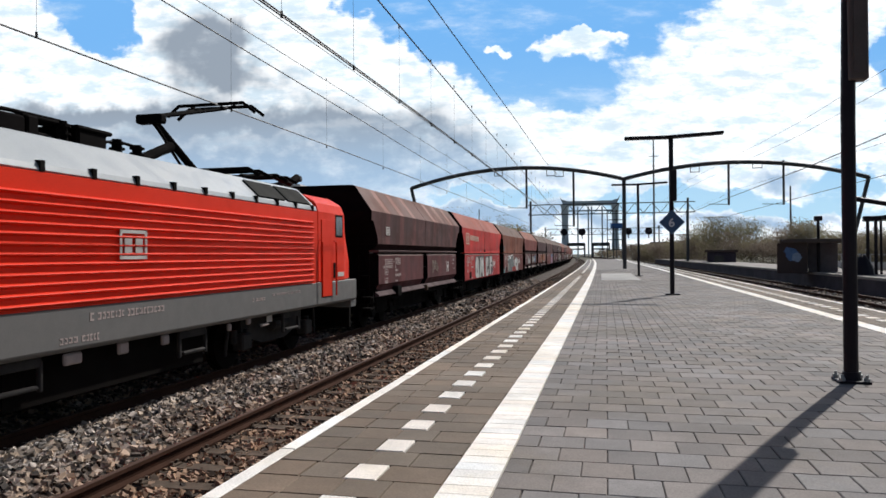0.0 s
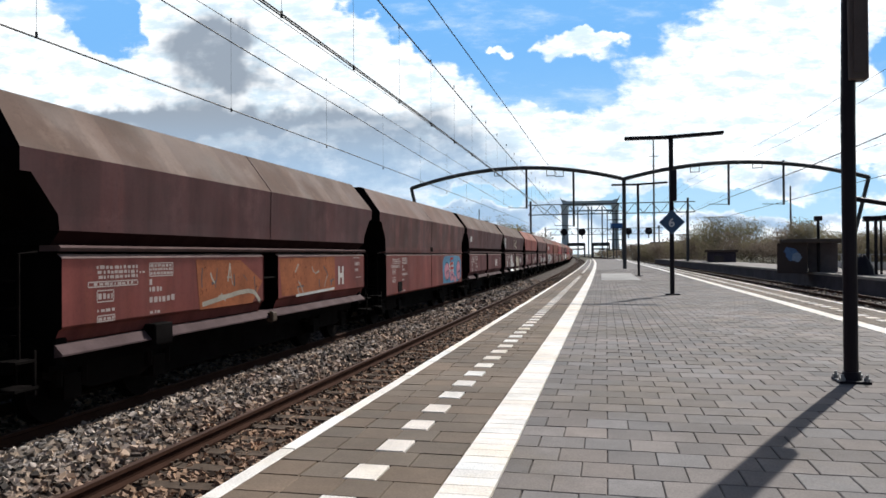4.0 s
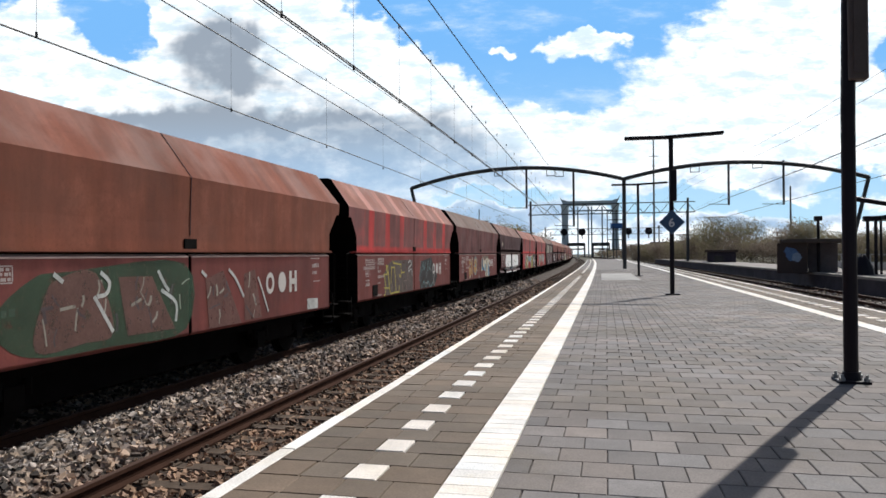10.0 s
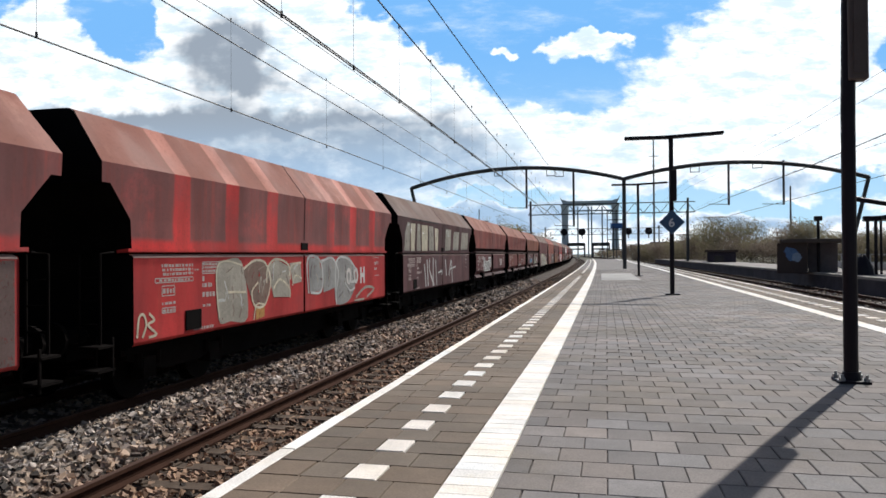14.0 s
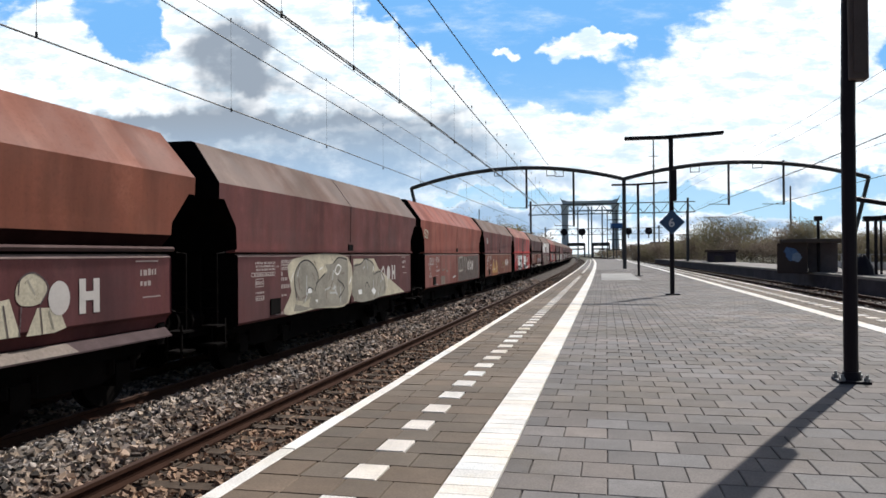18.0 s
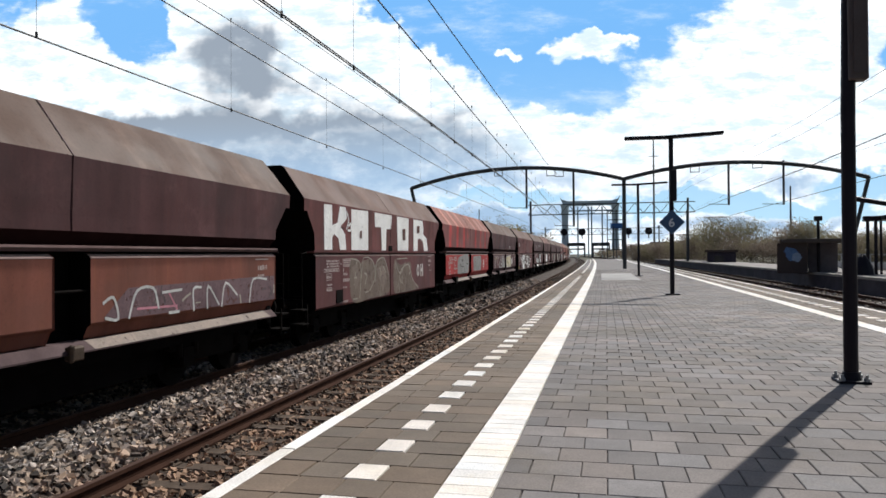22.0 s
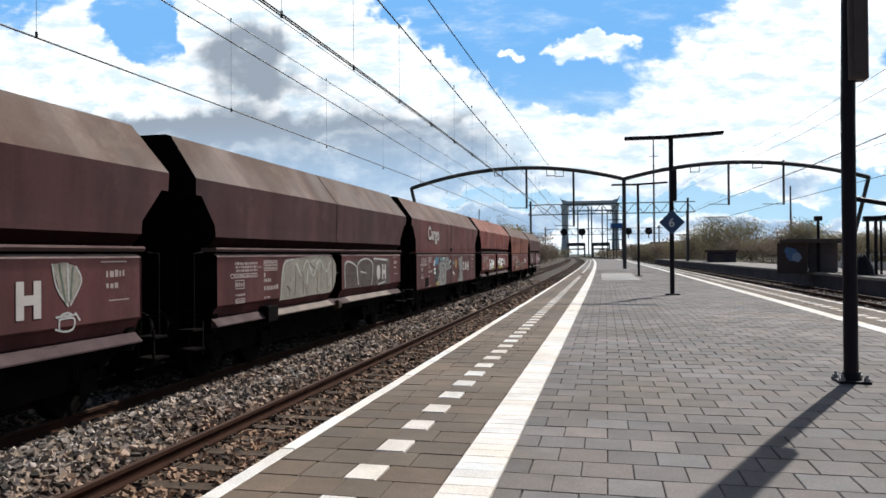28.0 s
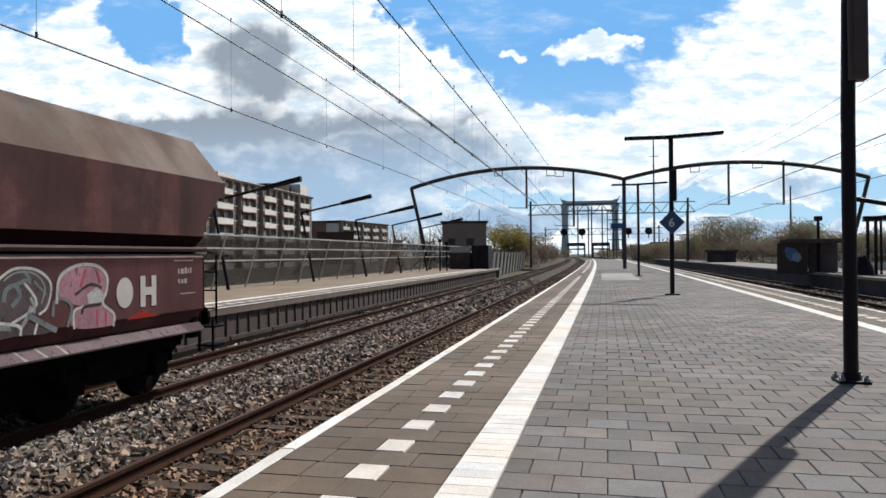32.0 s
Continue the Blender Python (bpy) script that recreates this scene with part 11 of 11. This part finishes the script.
for b, d, h in ((515, 52, 3.4), (583, 47, 3.1), (594, 47, 3.1)):
    p = thing("platform_post", "dark lamp post on the outer platform", "post", pose(*spot_at(b, d), 0), "posts of the outer platform")
    part("pole", Shape().tube([(0, 0, 0), (0, 0, h)], 0.09, 8), POST, p)
    part("lamp_head", Shape().box((0, 0, h), (0.45, 0.3, 0.3)), POST, p, bevel=0.03)
fence2 = thing("railing", "pale metal railing along the outer platform", "fence")
for k in range(13):
    m = spot(17.6, 38 + 2.0 * k)
    part("railing_post", Shape().box((0, 0, 0.55), (0.07, 0.07, 1.1)), GALV, fence2, m=m)
    for z in (0.55, 1.08):
        part("rail", Shape().box((0, 1.0, z), (0.05, 2.0, 0.06)), GALV, fence2, m=m)
        part("mesh_panel", Shape().box((0.0, 1.0, 0.32), (0.02, 1.9, 0.4)), FRAME_GREY, fence2, m=m) if z < 1 else None
canopy = thing("platform_canopy", "dark canopy on the outer platform", "canopy", pose(*spot_at(612, 48), 0))
part("roof", Shape().box((0.9, 0, 3.15), (3.2, 3.0, 0.22)), POST, canopy, bevel=0.03)
for x in (-0.4, 1.9):
    part("post", Shape().tube([(x, 0, 0), (x, 0, 3.1)], 0.07, 8), POST, canopy)
# a plain dark cone stands in for a conical bush
heap = thing("cone_cover", "dark cone-shaped bush on the outer platform", "heap", pose(*spot_at(575, 46), 0))
part("cover", Shape().tube([(0, 0, 0), (0, 0, 0.5), (0, 0, 1.0), (0, 0, 1.15)], [0.62, 0.5, 0.22, 0.04], 12), POST, heap)


# ---- trees and scrub ----
def tree(x, y, height, width, leaf, label, seed, count, size, low=0.15, group="", ground=-1.25):
    r = np.random.default_rng(seed)
    t = thing("tree", label, "tree", pose(x, y, ground, 0, 0, float(r.uniform(0, 360))), group)
    trunk = Shape()
    trunk.tube([(0, 0, 0), (0.1, 0, height * 0.35), (0.0, 0.1, height * 0.8)], [height * 0.022, height * 0.016, height * 0.006], 7)
    tips = []
    for k in range(14):
        z0 = height * r.uniform(0.2, 0.65)
        a, l = r.uniform(0, 6.28), width * r.uniform(0.3, 0.5)
        tip = (l * math.cos(a), l * math.sin(a), z0 + height * r.uniform(0.15, 0.35))
        trunk.tube([(0.03, 0.03, z0), (tip[0] * 0.5, tip[1] * 0.5, z0 * 0.6 + tip[2] * 0.4), tip], [height * 0.009, height * 0.006, height * 0.002], 5)
        tips.append(tip)
    part("trunk", trunk, BARK, t, "bare trunk and limbs")
    hubs = np.array(tips + [(0, 0, height * 0.8), (0, 0, height * 0.6)] + [(width * 0.3 * math.cos(a), width * 0.3 * math.sin(a), height * q) for a, q in zip(r.uniform(0, 6.28, 8), r.uniform(low + 0.1, 0.8, 8))])
    pick = hubs[r.integers(0, len(hubs), count)]
    c = pick + r.normal(0, 1, (count, 3)) * np.array([width * 0.13, width * 0.13, height * 0.09])
    c[:, 2] = np.clip(c[:, 2], height * low, height * 1.02)
    a, b = r.normal(0, 1, (count, 3)), r.normal(0, 1, (count, 3))
    a /= np.linalg.norm(a, axis=1)[:, None]
    b -= a * (a * b).sum(1)[:, None]
    b /= np.linalg.norm(b, axis=1)[:, None]
    sz = size * r.uniform(0.5, 1.4, count)[:, None]
    quad = np.stack([c - a * sz, c - b * sz * 0.6, c + a * sz, c + b * sz * 0.6], 1)
    me = bpy.data.meshes.new("crown")
    me.from_pydata(quad.reshape(-1, 3).tolist(), [], np.arange(4 * count).reshape(-1, 4).tolist())
    me.materials.append(leaf)
    part("crown", me, None, t, "sparse spring foliage")
    return t


rt = random.Random(21)
# scrubby woodland behind the outer platform
for b, d, h, w, leaf in ((275, 190, 6.5, 9, LEAF_BROWN), (297, 175, 6.5, 10, LEAF_OLIVE), (318, 165, 6.5, 10, LEAF_BROWN), (340, 150, 6.8, 10, LEAF_OLIVE), (358, 140, 8.0, 9, LEAF_BROWN), (378, 130, 8.6, 10, LEAF_OLIVE),
                         (400, 125, 8.8, 10, LEAF_OLIVE), (421, 120, 7.6, 9, LEAF_BROWN), (440, 118, 6.6, 9, LEAF_OLIVE), (462, 112, 6.4, 8, LEAF_BROWN), (484, 105, 7.6, 6, LEAF_BROWN), (498, 104, 7.0, 6, LEAF_OLIVE),
                         (520, 104, 4.8, 8, LEAF_OLIVE), (545, 100, 6.2, 8, LEAF_BROWN), (570, 96, 6.6, 8, LEAF_OLIVE), (598, 92, 6.8, 9, LEAF_BROWN), (625, 90, 7.0, 9, LEAF_OLIVE), (655, 88, 7.0, 9, LEAF_BROWN)):
    x, y = spot_at(b, d)
    tree(x, y, h * (0.92 if b in (378, 400, 484, 498) else 0.72), w * 0.85, leaf, "scrubby spring tree with olive-brown young foliage", rt.randint(0, 9999), 9500, 0.062 * d / 100 + 0.02, 0.02, "woodland behind the outer platform")
for b, d, h, w, leaf, lab in ((88, 122, 7.2, 6.5, LEAF_YELLOW, "young tree with yellow-green spring leaves"), (70, 135, 9.3, 3.0, LEAF_BROWN, "slim bare poplar with few leaves"), (82, 136, 9.6, 3.0, LEAF_BROWN, "slim bare poplar with few leaves"),
                              (96, 138, 9.0, 3.2, LEAF_BROWN, "slim bare poplar with few leaves"), (108, 125, 7.2, 7, LEAF_BROWN, "bushy brown tree beside the line"), (122, 140, 6.4, 6, LEAF_BROWN, "bushy brown tree beside the line"),
                              (135, 170, 5.0, 7, LEAF_BROWN, "low scrub beside the line"), (150, 210, 4.6, 8, LEAF_OLIVE, "low scrub beside the line"),
                              (-72, 150, 8.0, 6, LEAF_BROWN, "leafless tree behind the far platform"), (-56, 150, 8.6, 6, LEAF_BROWN, "leafless tree behind the far platform"), (-25, 140, 7.0, 5, LEAF_BROWN, "leafless tree behind the far platform"),
                              (-12, 150, 7.4, 6, LEAF_BROWN, "leafless tree behind the far platform"), (-64, 160, 9.0, 7, LEAF_BROWN, "leafless tree behind the far platform"), (-40, 146, 7.6, 7, LEAF_BROWN, "leafless tree behind the far platform"),
                              (2, 135, 10.4, 7, LEAF_BROWN, "leafless tree behind a dark building"), (16, 140, 11.2, 8, LEAF_BROWN, "leafless tree behind a dark building"), (-18, 138, 9.4, 7, LEAF_BROWN, "leafless tree behind a dark building")):
    x, y = spot_at(b, d)
    bare = "leafless" in lab or "bare" in lab
    tree(x, y, h, w, leaf, lab, rt.randint(0, 9999), 1500 if bare else 5200, 0.075 if bare else 0.13, 0.25 if bare else 0.05)
for k in range(40):
    d = 150 + 11 * k
    side = 1 if k % 2 else -1
    x, y, _a = along(22.0 + rt.uniform(0, 8) if side > 0 else -20.0 - rt.uniform(0, 6), d)
    if side < 0 and d < 190:
        continue
    tree(x, y, rt.uniform(3.8, 6.5), 11, LEAF_BROWN if k % 3 else LEAF_OLIVE, "low scrub along the distant line", rt.randint(0, 9999), 420, 0.4, 0.02, "scrub along the line")


motions()
